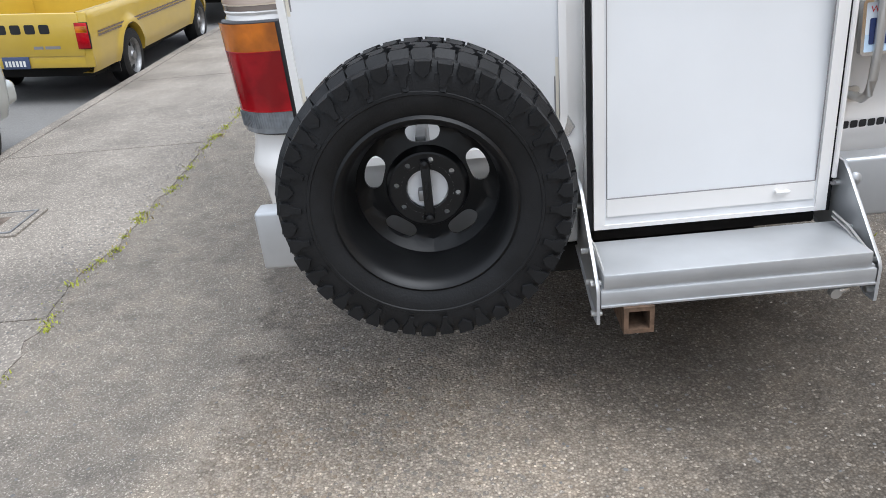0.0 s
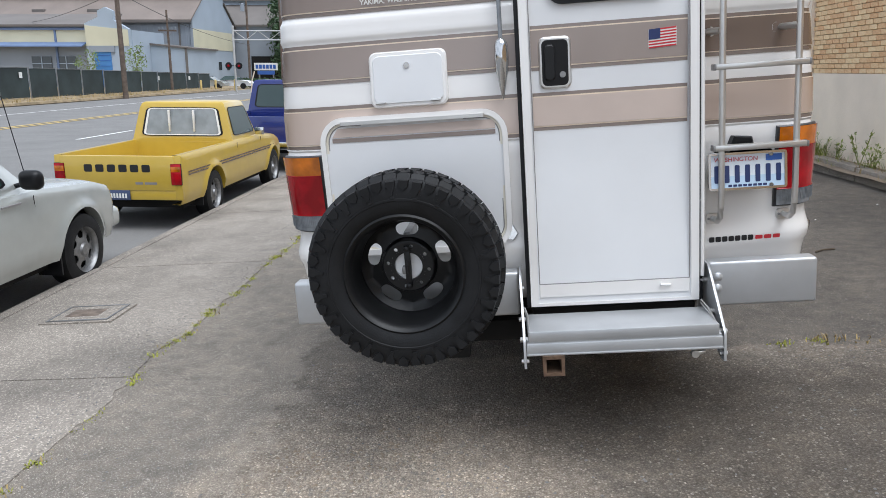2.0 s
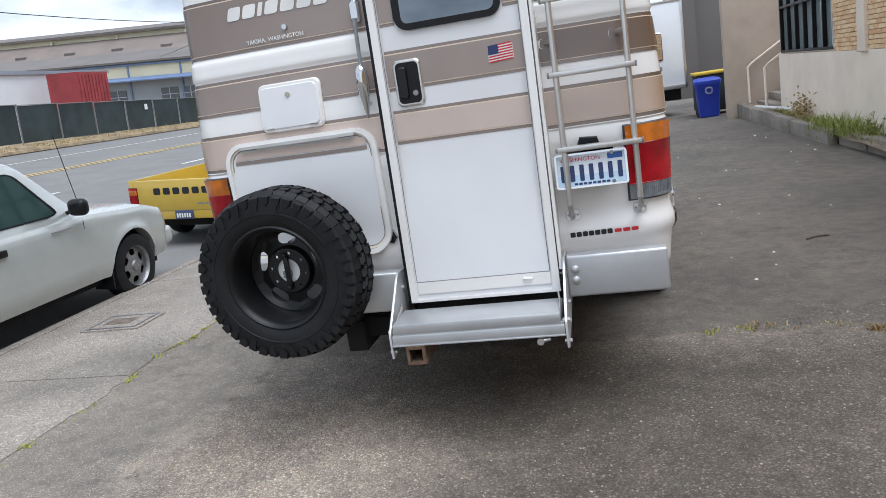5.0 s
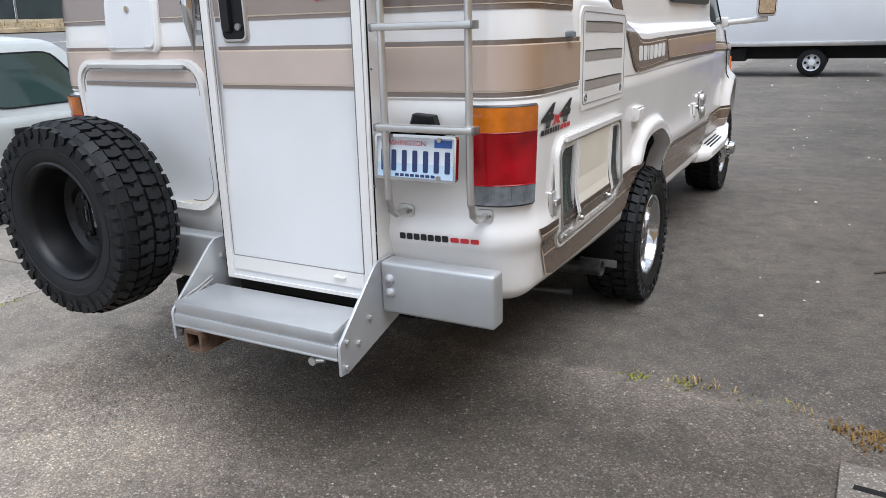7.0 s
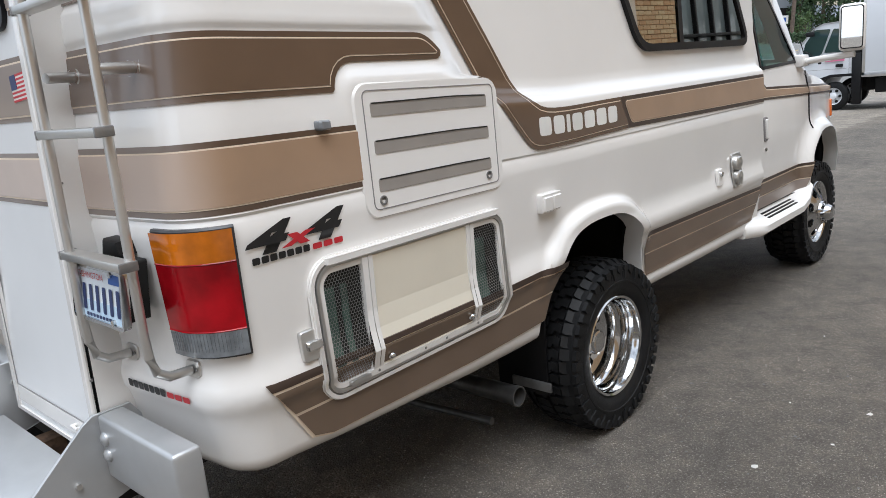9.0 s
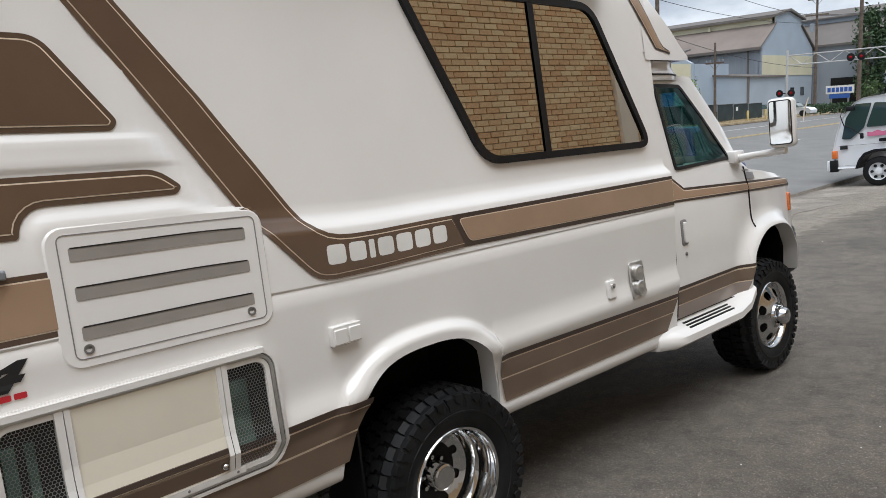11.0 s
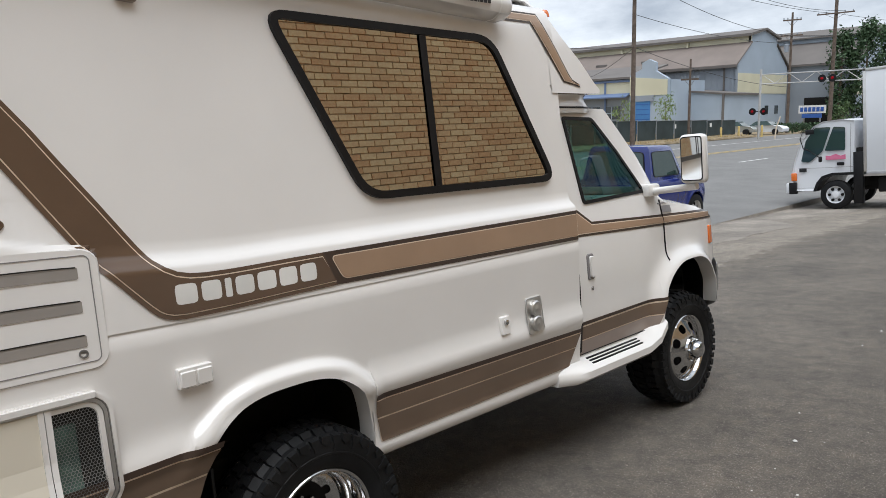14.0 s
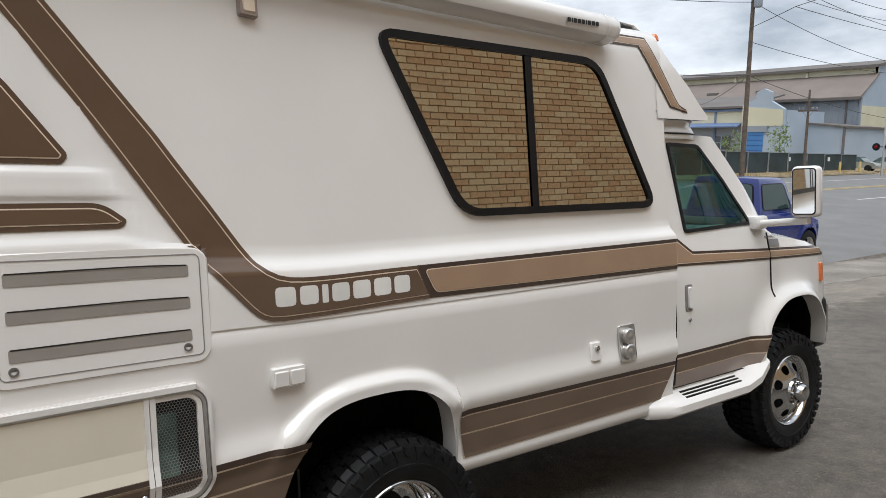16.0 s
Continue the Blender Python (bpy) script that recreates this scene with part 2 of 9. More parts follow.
M_UNDER = paint("dark_underbody", (0.006, 0.0055, 0.005), 0.9, var=0.4, scale=6)
M_RED = paint("red_lens", (0.32, 0.004, 0.009), 0.14, var=0.4, scale=7, coat=0.1, bump=0.04, bscale=60, spec=0.3)
M_AMBER = paint("amber_lens", (0.50, 0.135, 0.004), 0.1, var=0.45, scale=8, coat=0.3, bump=0.04, bscale=60)
M_CLEARL = paint("clear_lens", (0.19, 0.205, 0.22), 0.12, var=0.2, scale=30, coat=0.6)
M_PLATE = paint("plate_face", (0.70, 0.75, 0.80), 0.4, var=0.06, scale=8)
M_PLATEBLUE = paint("plate_pale_blue", (0.50, 0.64, 0.78), 0.4, var=0.06, scale=8)
M_INK = paint("dark_blue_ink", (0.02, 0.035, 0.12), 0.45)
M_REDINK = paint("red_ink", (0.50, 0.02, 0.03), 0.45)
M_BLACKINK = paint("black_ink", (0.012, 0.012, 0.013), 0.4)
M_GREYINK = paint("grey_print", (0.22, 0.21, 0.21), 0.45)
M_WHITEINK = paint("white_print", (0.74, 0.73, 0.70), 0.45)
M_LOUVRE = paint("grey_louvre_slot", (0.30, 0.275, 0.25), 0.5, var=0.05, scale=8)
M_MESH = paint("dark_mesh", (0.03, 0.03, 0.028), 0.5, metal=0.5, var=0.2)
M_MESHBACK = paint("dark_screen_backing", (0.008, 0.0095, 0.009), 0.8, var=0.4, scale=9)
M_FILTER = paint("green_grey_filter", (0.065, 0.115, 0.095), 0.8, var=0.35, scale=12)
M_COVER = paint("iron_cover", (0.16, 0.125, 0.10), 0.8, metal=0.2, var=0.3, scale=18, bump=0.3, bscale=90)
M_BLUEROOF = paint("blue_awning_metal", (0.14, 0.20, 0.34), 0.6, var=0.1, scale=0.4)
M_BLUEDOOR = paint("bright_blue_door", (0.06, 0.20, 0.46), 0.5, var=0.06, scale=0.8)
M_ORANGE = paint("orange_lens", (0.70, 0.16, 0.02), 0.15, coat=0.5)
M_WINDOW = paint("smoked_mirror_glass", (0.53, 0.495, 0.435), 0.012, metal=1.0, var=0.03, scale=3.0)
M_DOORGLASS = paint("dark_mirror_door_glass", (0.19, 0.21, 0.23), 0.03, metal=1.0, var=0.05)
M_DOORPANE = clear_pane("green_door_pane", (0.34, 0.56, 0.53))
M_MIRRORGLASS = paint("mirror_glass", (0.88, 0.89, 0.89), 0.015, metal=1.0, var=0.0)
M_BEZEL = paint("dark_grey_bezel", (0.045, 0.045, 0.048), 0.4, var=0.1)
M_LINING = paint("grey_cab_lining", (0.30, 0.31, 0.32), 0.7, var=0.1, scale=6)
M_SEAT = paint("grey_seat_cloth", (0.30, 0.32, 0.33), 0.9, var=0.15, scale=12, bump=0.2, bscale=200)
M_ROAD = asphalt("road_asphalt", 0.145, 0.21, 0.15, 0.14, (1.0, 0.975, 0.94))
M_CONCRETE = asphalt("sidewalk_concrete", 0.165, 0.315, 0.6, 0.42, (1.0, 0.885, 0.755))


def lot_ground():
    """The lot: coarse worn asphalt behind, smooth seal coat beyond a ragged seam, a paler worn strip beside the
    sidewalk, pale spills, painted shade round the van.
    """
    m = bpy.data.materials.new("lot_asphalt_worn")
    m.use_nodes = True
    nt = m.node_tree
    b = nt.nodes["Principled BSDF"]
    b.inputs["Roughness"].default_value = 0.9
    b.inputs["Specular IOR Level"].default_value = 0.35
    co = nt.nodes.new("ShaderNodeTexCoord")
    sp = nt.nodes.new("ShaderNodeSeparateXYZ")
    nt.links.new(co.outputs["Object"], sp.inputs["Vector"])

    def noise_tex(scale, detail=8.0, rough=0.6):
        n = nt.nodes.new("ShaderNodeTexNoise")
        n.inputs["Scale"].default_value, n.inputs["Detail"].default_value, n.inputs["Roughness"].default_value = scale, detail, rough
        nt.links.new(co.outputs["Object"], n.inputs["Vector"])
        return n.outputs["Fac"]

    def ramp(fac, *stops):
        r = nt.nodes.new("ShaderNodeValToRGB")
        while len(r.color_ramp.elements) < len(stops):
            r.color_ramp.elements.new(0.5)
        for e, (q, c) in zip(r.color_ramp.elements, stops):
            e.position, e.color = q, (c, c, c, 1) if isinstance(c, float) else (*c, 1)
        nt.links.new(fac, r.inputs["Fac"])
        return r.outputs["Color"]

    def calc(op, a, c):
        n = nt.nodes.new("ShaderNodeMath")
        n.operation = op
        for k, v in enumerate((a, c)):
            if isinstance(v, (int, float)):
                n.inputs[k].default_value = v
            else:
                nt.links.new(v, n.inputs[k])
        return n.outputs[0]

    def mix(fac, c1, c2, mode="MIX"):
        n = nt.nodes.new("ShaderNodeMixRGB")
        n.blend_type = mode
        for k, v in (("Fac", fac), ("Color1", c1), ("Color2", c2)):
            if isinstance(v, (int, float)):
                n.inputs[k].default_value = v
            elif isinstance(v, tuple):
                n.inputs[k].default_value = (*v, 1)
            else:
                nt.links.new(v, n.inputs[k])
        return n.outputs["Color"]

    mid, broad, rag = noise_tex(7.0, 8.0, 0.65), noise_tex(0.8, 6.0, 0.6), noise_tex(3.0, 9.0, 0.7)

    def chips(scale):
        v = nt.nodes.new("ShaderNodeTexVoronoi")
        v.inputs["Scale"].default_value = scale
        nt.links.new(co.outputs["Object"], v.inputs["Vector"])
        w = nt.nodes.new("ShaderNodeSeparateColor")
        nt.links.new(v.outputs["Color"], w.inputs["Color"])
        return w.outputs["Red"], v.outputs["Distance"]

    cell, dist = chips(120.0)
    cell2, dist2 = chips(230.0)
    gap = ramp(dist, (0.28, (1.06, 1.06, 1.06)), (0.62, (0.74, 0.73, 0.72)))
    coarse = ramp(cell, (0.0, (0.175, 0.156, 0.137)), (0.5, (0.24, 0.217, 0.191)), (0.9, (0.305, 0.279, 0.249)), (0.99, (0.47, 0.435, 0.39)))
    coarse = mix(1.0, coarse, gap, "MULTIPLY")
    smooth = ramp(cell2, (0.0, (0.098, 0.088, 0.078)), (0.7, (0.145, 0.132, 0.118)), (0.94, (0.205, 0.188, 0.17)), (0.992, (0.36, 0.34, 0.31)))
    pale = ramp(cell2, (0.0, (0.165, 0.148, 0.128)), (0.6, (0.222, 0.201, 0.176)), (0.9, (0.295, 0.27, 0.24)), (0.98, (0.50, 0.465, 0.42)))
    grain = calc("ADD", calc("MULTIPLY", dist, -1.0), noise_tex(90.0, 4.0, 0.7))
    rag_y = calc("ADD", sp.outputs["Y"], calc("MULTIPLY", calc("SUBTRACT", rag, 0.5), 0.5))
    rag_x = calc("ADD", sp.outputs["X"], calc("MULTIPLY", calc("SUBTRACT", rag, 0.5), 1.3))
    f_y = ramp(calc("MULTIPLY", calc("SUBTRACT", rag_y, 0.55), 1.2), (0.445, 0.0), (0.515, 1.0))
    f_x = ramp(calc("MULTIPLY", calc("SUBTRACT", rag_x, -2.6), 0.5), (0.545, 1.0), (0.595, 0.0))
    f_rim = ramp(calc("MULTIPLY", calc("SUBTRACT", rag_x, -2.6), 0.5), (0.545, 0.0), (0.60, 0.75), (0.68, 0.45), (0.85, 0.0))
    col = mix(f_y, coarse, smooth)
    col = mix(f_rim, col, mix(1.0, coarse, (0.78, 0.77, 0.76), "MULTIPLY"))
    col = mix(f_x, col, pale)
    col = mix(1.0, col, ramp(mid, (0.30, (0.74, 0.73, 0.72)), (0.5, (1.0, 0.985, 0.96)), (0.70, (1.22, 1.17, 1.10))), "MULTIPLY")
    col = mix(1.0, col, ramp(broad, (0.32, (0.80, 0.80, 0.80)), (0.66, (1.18, 1.16, 1.13))), "MULTIPLY")
    col = mix(ramp(noise_tex(1.7, 10.0, 0.72), (0.60, 0.0), (0.72, 0.30)), col, (0.27, 0.235, 0.19))
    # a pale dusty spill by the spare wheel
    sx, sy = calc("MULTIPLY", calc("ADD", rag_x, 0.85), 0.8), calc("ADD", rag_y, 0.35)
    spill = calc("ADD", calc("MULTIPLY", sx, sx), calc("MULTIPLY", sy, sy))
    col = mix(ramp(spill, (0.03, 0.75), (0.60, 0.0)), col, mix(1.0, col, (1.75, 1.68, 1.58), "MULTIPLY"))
    # soft shade of van and building painted into the asphalt, towards the driveway side
    van_shade = ramp(calc("MULTIPLY", calc("ADD", rag_x, 1.0), 0.25), (0.08, 0.0), (0.30, 0.8), (0.42, 1.0), (0.85, 0.75))
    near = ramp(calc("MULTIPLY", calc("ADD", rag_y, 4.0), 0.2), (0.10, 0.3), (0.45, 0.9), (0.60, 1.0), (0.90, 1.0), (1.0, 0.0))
    col = mix(calc("MULTIPLY", van_shade, near), col, mix(1.0, col, (0.48, 0.465, 0.447), "MULTIPLY"))
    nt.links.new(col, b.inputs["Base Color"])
    bp = nt.nodes.new("ShaderNodeBump")
    bp.inputs["Strength"].default_value, bp.inputs["Distance"].default_value = 0.7, 0.009
    nt.links.new(grain, bp.inputs["Height"])
    nt.links.new(bp.outputs["Normal"], b.inputs["Normal"])
    return m


M_LOT = lot_ground()
M_DRYGRASS = paint("dry_grass_ground", (0.26, 0.20, 0.12), 0.95, var=0.3, scale=2.0, bump=0.6, bscale=30, fine=0.5)
M_DIRT = paint("bare_dirt", (0.22, 0.175, 0.13), 0.95, var=0.3, scale=3.0, bump=0.6, bscale=30, fine=0.5)
M_MARKY = paint("yellow_road_paint", (0.52, 0.38, 0.14), 0.8, var=0.15, scale=3.0)
M_MARKW = paint("white_road_paint", (0.66, 0.66, 0.64), 0.8, var=0.12, scale=3.0)
M_BRICK = brick_mat("tan_orange_brick", (0.68, 0.415, 0.22), (0.82, 0.62, 0.37))
M_MORTAR = paint("mortar", (0.56, 0.44, 0.29), 0.95, var=0.15, bump=0.4, bscale=60)
M_STUCCO = paint("cream_stucco", (0.84, 0.74, 0.62), 0.9, var=0.06, scale=1.5, bump=0.35, bscale=45)
M_TANSTUCCO = paint("tan_stucco", (0.44, 0.36, 0.29), 0.9, var=0.08, scale=1.5, bump=0.35, bscale=45)
M_GREENS = paint("weed_leaf", (0.23, 0.27, 0.06), 0.7, var=0.4, scale=15)
M_MOSS = paint("yellow_green_moss", (0.34, 0.36, 0.05), 0.8, var=0.3, scale=15)
M_RUSTMOSS = paint("brown_moss", (0.27, 0.16, 0.05), 0.9, var=0.3, scale=15)
M_DRYW = paint("dry_weed", (0.36, 0.27, 0.12), 0.85, var=0.3, scale=15)
M_LEAF = paint("tree_leaf", (0.07, 0.12, 0.035), 0.7, var=0.45, scale=3)
M_LEAFL = paint("light_green_leaf", (0.17, 0.24, 0.07), 0.7, var=0.4, scale=3)
M_LEAF2 = paint("dark_tree_leaf", (0.045, 0.085, 0.035), 0.7, var=0.45, scale=3)
M_BARK = paint("bark", (0.13, 0.10, 0.07), 0.9, var=0.3, scale=8, bump=0.5, bscale=30)
M_POLE = paint("creosoted_pole", (0.12, 0.09, 0.07), 0.9, var=0.25, scale=4, bump=0.3, bscale=25)
M_WIRE = paint("dark_wire", (0.03, 0.03, 0.03), 0.6)
M_YELLOW = paint("yellow_car_paint", (0.52, 0.355, 0.045), 0.3, var=0.03, coat=0.6)
M_SILVER = paint("silver_car_paint", (0.48, 0.495, 0.47), 0.26, metal=0.35, var=0.03, coat=0.6)
M_BLUE = paint("blue_car_paint", (0.013, 0.024, 0.15), 0.25, var=0.05, coat=0.6)
M_DKGREY = paint("dark_grey_car_paint", (0.05, 0.055, 0.06), 0.3, var=0.05, coat=0.6)
M_BOXWHITE = paint("white_truck_panel", (0.74, 0.755, 0.78), 0.45, var=0.03, scale=1.0)
M_BIN = paint("blue_bin_plastic", (0.02, 0.05, 0.42), 0.45, var=0.08)
M_BINYEL = paint("yellow_lid", (0.62, 0.42, 0.03), 0.5)
M_FENCE = paint("dark_green_fence_screen", (0.028, 0.040, 0.040), 0.8, var=0.25, scale=0.8)
M_BLDBLUE = paint("blue_grey_siding", (0.36, 0.42, 0.49), 0.7, var=0.05, scale=0.3)
M_BLDGREY = paint("grey_siding", (0.27, 0.30, 0.34), 0.7, var=0.06, scale=0.3)
M_BLDYEL = paint("pale_yellow_siding", (0.60, 0.57, 0.42), 0.7, var=0.05, scale=0.3)
M_BLDROOF = paint("brown_metal_roof", (0.20, 0.165, 0.145), 0.7, var=0.1, scale=0.3)
M_BLDROOF2 = paint("grey_brown_roof", (0.14, 0.125, 0.115), 0.7, var=0.1, scale=0.3)
M_REDBOX = paint("red_container", (0.30, 0.045, 0.05), 0.6, var=0.15, scale=1.0)
M_SIGNBLUE = paint("blue_sign", (0.03, 0.10, 0.36), 0.5)
M_DARKWIN = glass_mat("dark_window", (0.05, 0.06, 0.065), 0.05, 0.0, 1.6)


# ---- mesh helpers ----
def empty(name, loc=(0, 0, 0)):
    e = new(name)
    e.location = loc
    return e


def root_of(ob):
    return root_of(ob.parent) if ob.parent else ob


def settle(p):
    """The van's straight drawing fitted to its true length, lean and height."""
    h = min(1.0, max(0.0, (p.z - 1.95) / 0.4))
    s = min(1.0, max(0.0, (p.y - 1.0 + 0.7 * h) / (0.8 + 1.3 * h)))
    s = s * s * (3.0 - 2.0 * s)
    dz_rear = float(np.interp(p.z, (0.45, 0.6, 0.9, 1.3, 1.5, 1.7, 2.2, 2.4, 2.6, 2.75), (-0.010, -0.012, 0.004, 0.015, 0.024, 0.030, 0.036, 0.026, -0.02, -0.05)))
    dz_rear *= 1.0 if dz_rear < 0 and p.z > 2.4 else 1.0 - min(1.0, max(0.0, (p.y - 0.2) / 1.0))
    dz_front = float(np.interp(p.z, (0.45, 0.6, 0.8, 1.3, 1.7, 2.2, 2.6), (0.032, 0.031, 0.023, -0.016, -0.056, -0.113, -0.157)))
    dz_front -= 0.008 * max(0.0, p.y - 2.0)
    dy = float(np.interp(p.y, (1.3, 1.6, 2.2, 2.4, 2.8, 3.2, 3.6, 4.0, 4.5, 5.0, 5.42, 6.1), (0.0, -0.015, -0.080, -0.107, -0.160, -0.205, -0.245, -0.272, -0.320, -0.370, -0.420, -0.480)))
    dx = float(np.interp(p.x, (-1.2, -0.5, 0.0, 0.5, 0.85), (-0.036, -0.027, -0.020, -0.010, 0.006))) * max(0.0, 1.0 - max(0.0, p.y) / 0.5)
    return Vector((p.x + dx, p.y + dy, p.z + dz_rear * (1 - s) + dz_front * s))


def part(name, bm, material, parent=None, label="", smooth=True, category="", kind="", group=""):
    """Links a bmesh as one mesh object, under its parent if one is given."""
    me = bpy.data.meshes.new(name)
    bmesh.ops.recalc_face_normals(bm, faces=bm.faces)
    if parent and root_of(parent).name == "camper_van":
        for v in bm.verts:
            v.co = settle(v.co)
    bm.to_mesh(me)
    bm.free()
    for mt in material if isinstance(material, (list, tuple)) else [material]:
        me.materials.append(mt)
    if smooth:
        me.polygons.foreach_set("use_smooth", [True] * len(me.polygons))
        me.set_sharp_from_angle(angle=radians(38))
    ob = new(name, me)
    if parent:
        ob.parent = parent
        bpy_loc = world_of(parent)
        ob.matrix_parent_inverse = bpy_loc.inverted()
    return tagged(ob, label, category, group, kind)


def world_of(ob):
    """The pose of an object by its own and its parents' poses."""
    m = ob.matrix_basis.copy()
    if ob.parent:
        return world_of(ob.parent) @ ob.matrix_parent_inverse @ m
    return m


def box(bm, x0, x1, y0, y1, z0, z1, bevel=0.0, seg=2, m=None):
    geo = bmesh.ops.create_cube(bm, size=1.0)
    vs = geo["verts"]
    for v in vs:
        v.co = Vector((x0 + (v.co.x + 0.5) * (x1 - x0), y0 + (v.co.y + 0.5) * (y1 - y0), z0 + (v.co.z + 0.5) * (z1 - z0)))
    if bevel:
        es = list({e for v in vs for e in v.link_edges})
        out = bmesh.ops.bevel(bm, geom=es, offset=bevel, segments=seg, profile=0.5, affect="EDGES")
        vs = list({v for f in out["faces"] for v in f.verts} | {v for v in vs if v.is_valid})
    if m is not None:
        bmesh.ops.transform(bm, matrix=m, verts=vs)
    return vs


def rod(bm, a, b, r, seg=12, r2=None):
    a, b = Vector(a), Vector(b)
    d = b - a
    geo = bmesh.ops.create_cone(bm, cap_ends=True, segments=seg, radius1=r, radius2=r if r2 is None else r2, depth=d.length)
    m = Matrix.Translation((a + b) / 2) @ d.to_track_quat("Z", "Y").to_matrix().to_4x4()
    bmesh.ops.transform(bm, matrix=m, verts=geo["verts"])


def tube(bm, pts, r, seg=8, closed=False):
    """A round bar along a line of points."""
    pts = [Vector(p) for p in pts]
    n = len(pts)
    rings = []
    ref = Vector((0, 0, 1))
    for i, p in enumerate(pts):
        a = pts[(i - 1) % n] if closed or i else p
        b = pts[(i + 1) % n] if closed or i < n - 1 else p
        d = (b - a).normalized()
        if abs(d.dot(ref)) > 0.95:
            ref = Vector((1, 0, 0)) if abs(d.x) < 0.9 else Vector((0, 1, 0))
        s = d.cross(ref).normalized()
        u = s.cross(d)
        rings.append([bm.verts.new(p + r * (math.cos(2 * math.pi * k / seg) * s + math.sin(2 * math.pi * k / seg) * u)) for k in range(seg)])
    for i in range(n if closed else n - 1):
        q, w = rings[i], rings[(i + 1) % n]
        for k in range(seg):
            bm.faces.new((q[k], q[(k + 1) % seg], w[(k + 1) % seg], w[k]))
    if not closed:
        bm.faces.new(rings[0])
        bm.faces.new(rings[-1])


def lathe(bm, profile, seg=48, axis="x", centre=(0, 0, 0), closed=False):
    """Turns a profile of (along the axis, radius) round the axis."""
    c = Vector(centre)
    rings = []
    for a, r in profile:
        ring = []
        for k in range(seg):
            w = 2 * math.pi * k / seg
            p = (a, r * math.cos(w), r * math.sin(w)) if axis == "x" else (r * math.cos(w), a, r * math.sin(w)) if axis == "y" else (r * math.cos(w), r * math.sin(w), a)
            ring.append(bm.verts.new(c + Vector(p)))
        rings.append(ring)
    n = len(rings)
    for i in range(n if closed else n - 1):
        q, w = rings[i], rings[(i + 1) % n]
        for k in range(seg):
            bm.faces.new((q[k], q[(k + 1) % seg], w[(k + 1) % seg], w[k]))
    return rings


def grid_faces(bm, rows, close=False):
    """Faces between rows of vertices of equal length."""
    for a, b in zip(rows, rows[1:]):
        n = len(a)
        for k in range(n if close else n - 1):
            q = (a[k], a[(k + 1) % n], b[(k + 1) % n], b[k])
            if len(set(q)) == 4:
                bm.faces.new(q)


def flat_poly(bm, pts):
    vs = [bm.verts.new(p) for p in pts]
    return bm.faces.new(vs)


def decal(poly, place, du=0.08, dv=0.2):
    """A thin skin laid on a curved surface: poly is an outline in (u, v), place maps (u, v) to the world."""
    bm = bmesh.new()
    f = bm.faces.new([bm.verts.new((u, v, 0)) for u, v in poly])
    us, vs = [p[0] for p in poly], [p[1] for p in poly]
    for axis, lo, hi, step in ((0, min(us), max(us), du), (1, min(vs), max(vs), dv)):
        k = math.ceil(lo / step + 1e-6)
        while k * step < hi - 1e-6:
            co, no = [0, 0, 0], [0, 0, 0]
            co[axis], no[axis] = k * step, 1
            bmesh.ops.bisect_plane(bm, geom=bm.verts[:] + bm.edges[:] + bm.faces[:], plane_co=co, plane_no=no, dist=1e-6)
            k += 1
    bmesh.ops.triangulate(bm, faces=bm.faces[:])
    for v in bm.verts:
        v.co = place(v.co.x, v.co.y)
    return bm


def rounded(x0, x1, y0, y1, r, seg=6):
    """A rounded rectangle as a list of points."""
    out = []
    for cx, cy, a0 in ((x1 - r, y1 - r, 0), (x0 + r, y1 - r, 90), (x0 + r, y0 + r, 180), (x1 - r, y0 + r, 270)):
        for k in range(seg + 1):
            a = radians(a0 + 90 * k / seg)
            out.append((cx + r * math.cos(a), cy + r * math.sin(a)))
    return out


def round_poly(pts, r, seg=4):
    """Cuts the corners of an outline round."""
    out, n = [], len(pts)
    for i, p in enumerate(pts):
        p, a, b = Vector(p), Vector(pts[i - 1]), Vector(pts[(i + 1) % n])
        d1, d2 = (a - p), (b - p)
        rr = min(r, d1.length * 0.45, d2.length * 0.45)
        s, e = p + d1.normalized() * rr, p + d2.normalized() * rr
        for k in range(seg + 1):
            t = k / seg
            q = (1 - t) ** 2 * s + 2 * t * (1 - t) * p + t * t * e
            out.append((q.x, q.y))
    return out


def plate(outline, depth, place, bevel=0.0):
    """A solid panel with an outline in (u, v) and a depth along w; place maps (u, v, w) to the world."""
    bm = bmesh.new()
    n = len(outline)
    c = (sum(p[0] for p in outline) / n, sum(p[1] for p in outline) / n)
    rows = []
    for w, s in ((0, 0), (depth - bevel, 0), (depth, bevel)) if bevel else ((0, 0), (depth, 0)):
        ring = []
        for u, v in outline:
            d = Vector((c[0] - u, c[1] - v))
            d = d.normalized() * s if d.length > 1e-6 else d
            ring.append(bm.verts.new(place(u + d.x, v + d.y, w)))
        rows.append(ring)
    grid_faces(bm, rows, close=True)
    us, vs = [q[0] for q in outline], [q[1] for q in outline]
    if max(max(us) - min(us), max(vs) - min(vs)) < 0.12:
        bm.faces.new(rows[0])
        bm.faces.new(rows[-1])
        return bm
    # a large face is cut into a net, to lie on curved surfaces
    front = []
    for u, v in outline:
        d = Vector((c[0] - u, c[1] - v))
        d = d.normalized() * bevel if d.length > 1e-6 else d
        front.append((u + d.x, v + d.y))
    net = decal(front, lambda u, v: place(u, v, depth), 0.06, 0.06)
    tmp = bpy.data.meshes.new("net")
    net.to_mesh(tmp)
    net.free()
    bm.from_mesh(tmp)
    bpy.data.meshes.remove(tmp)
    bmesh.ops.remove_doubles(bm, verts=bm.verts[:], dist=2e-5)
    return bm


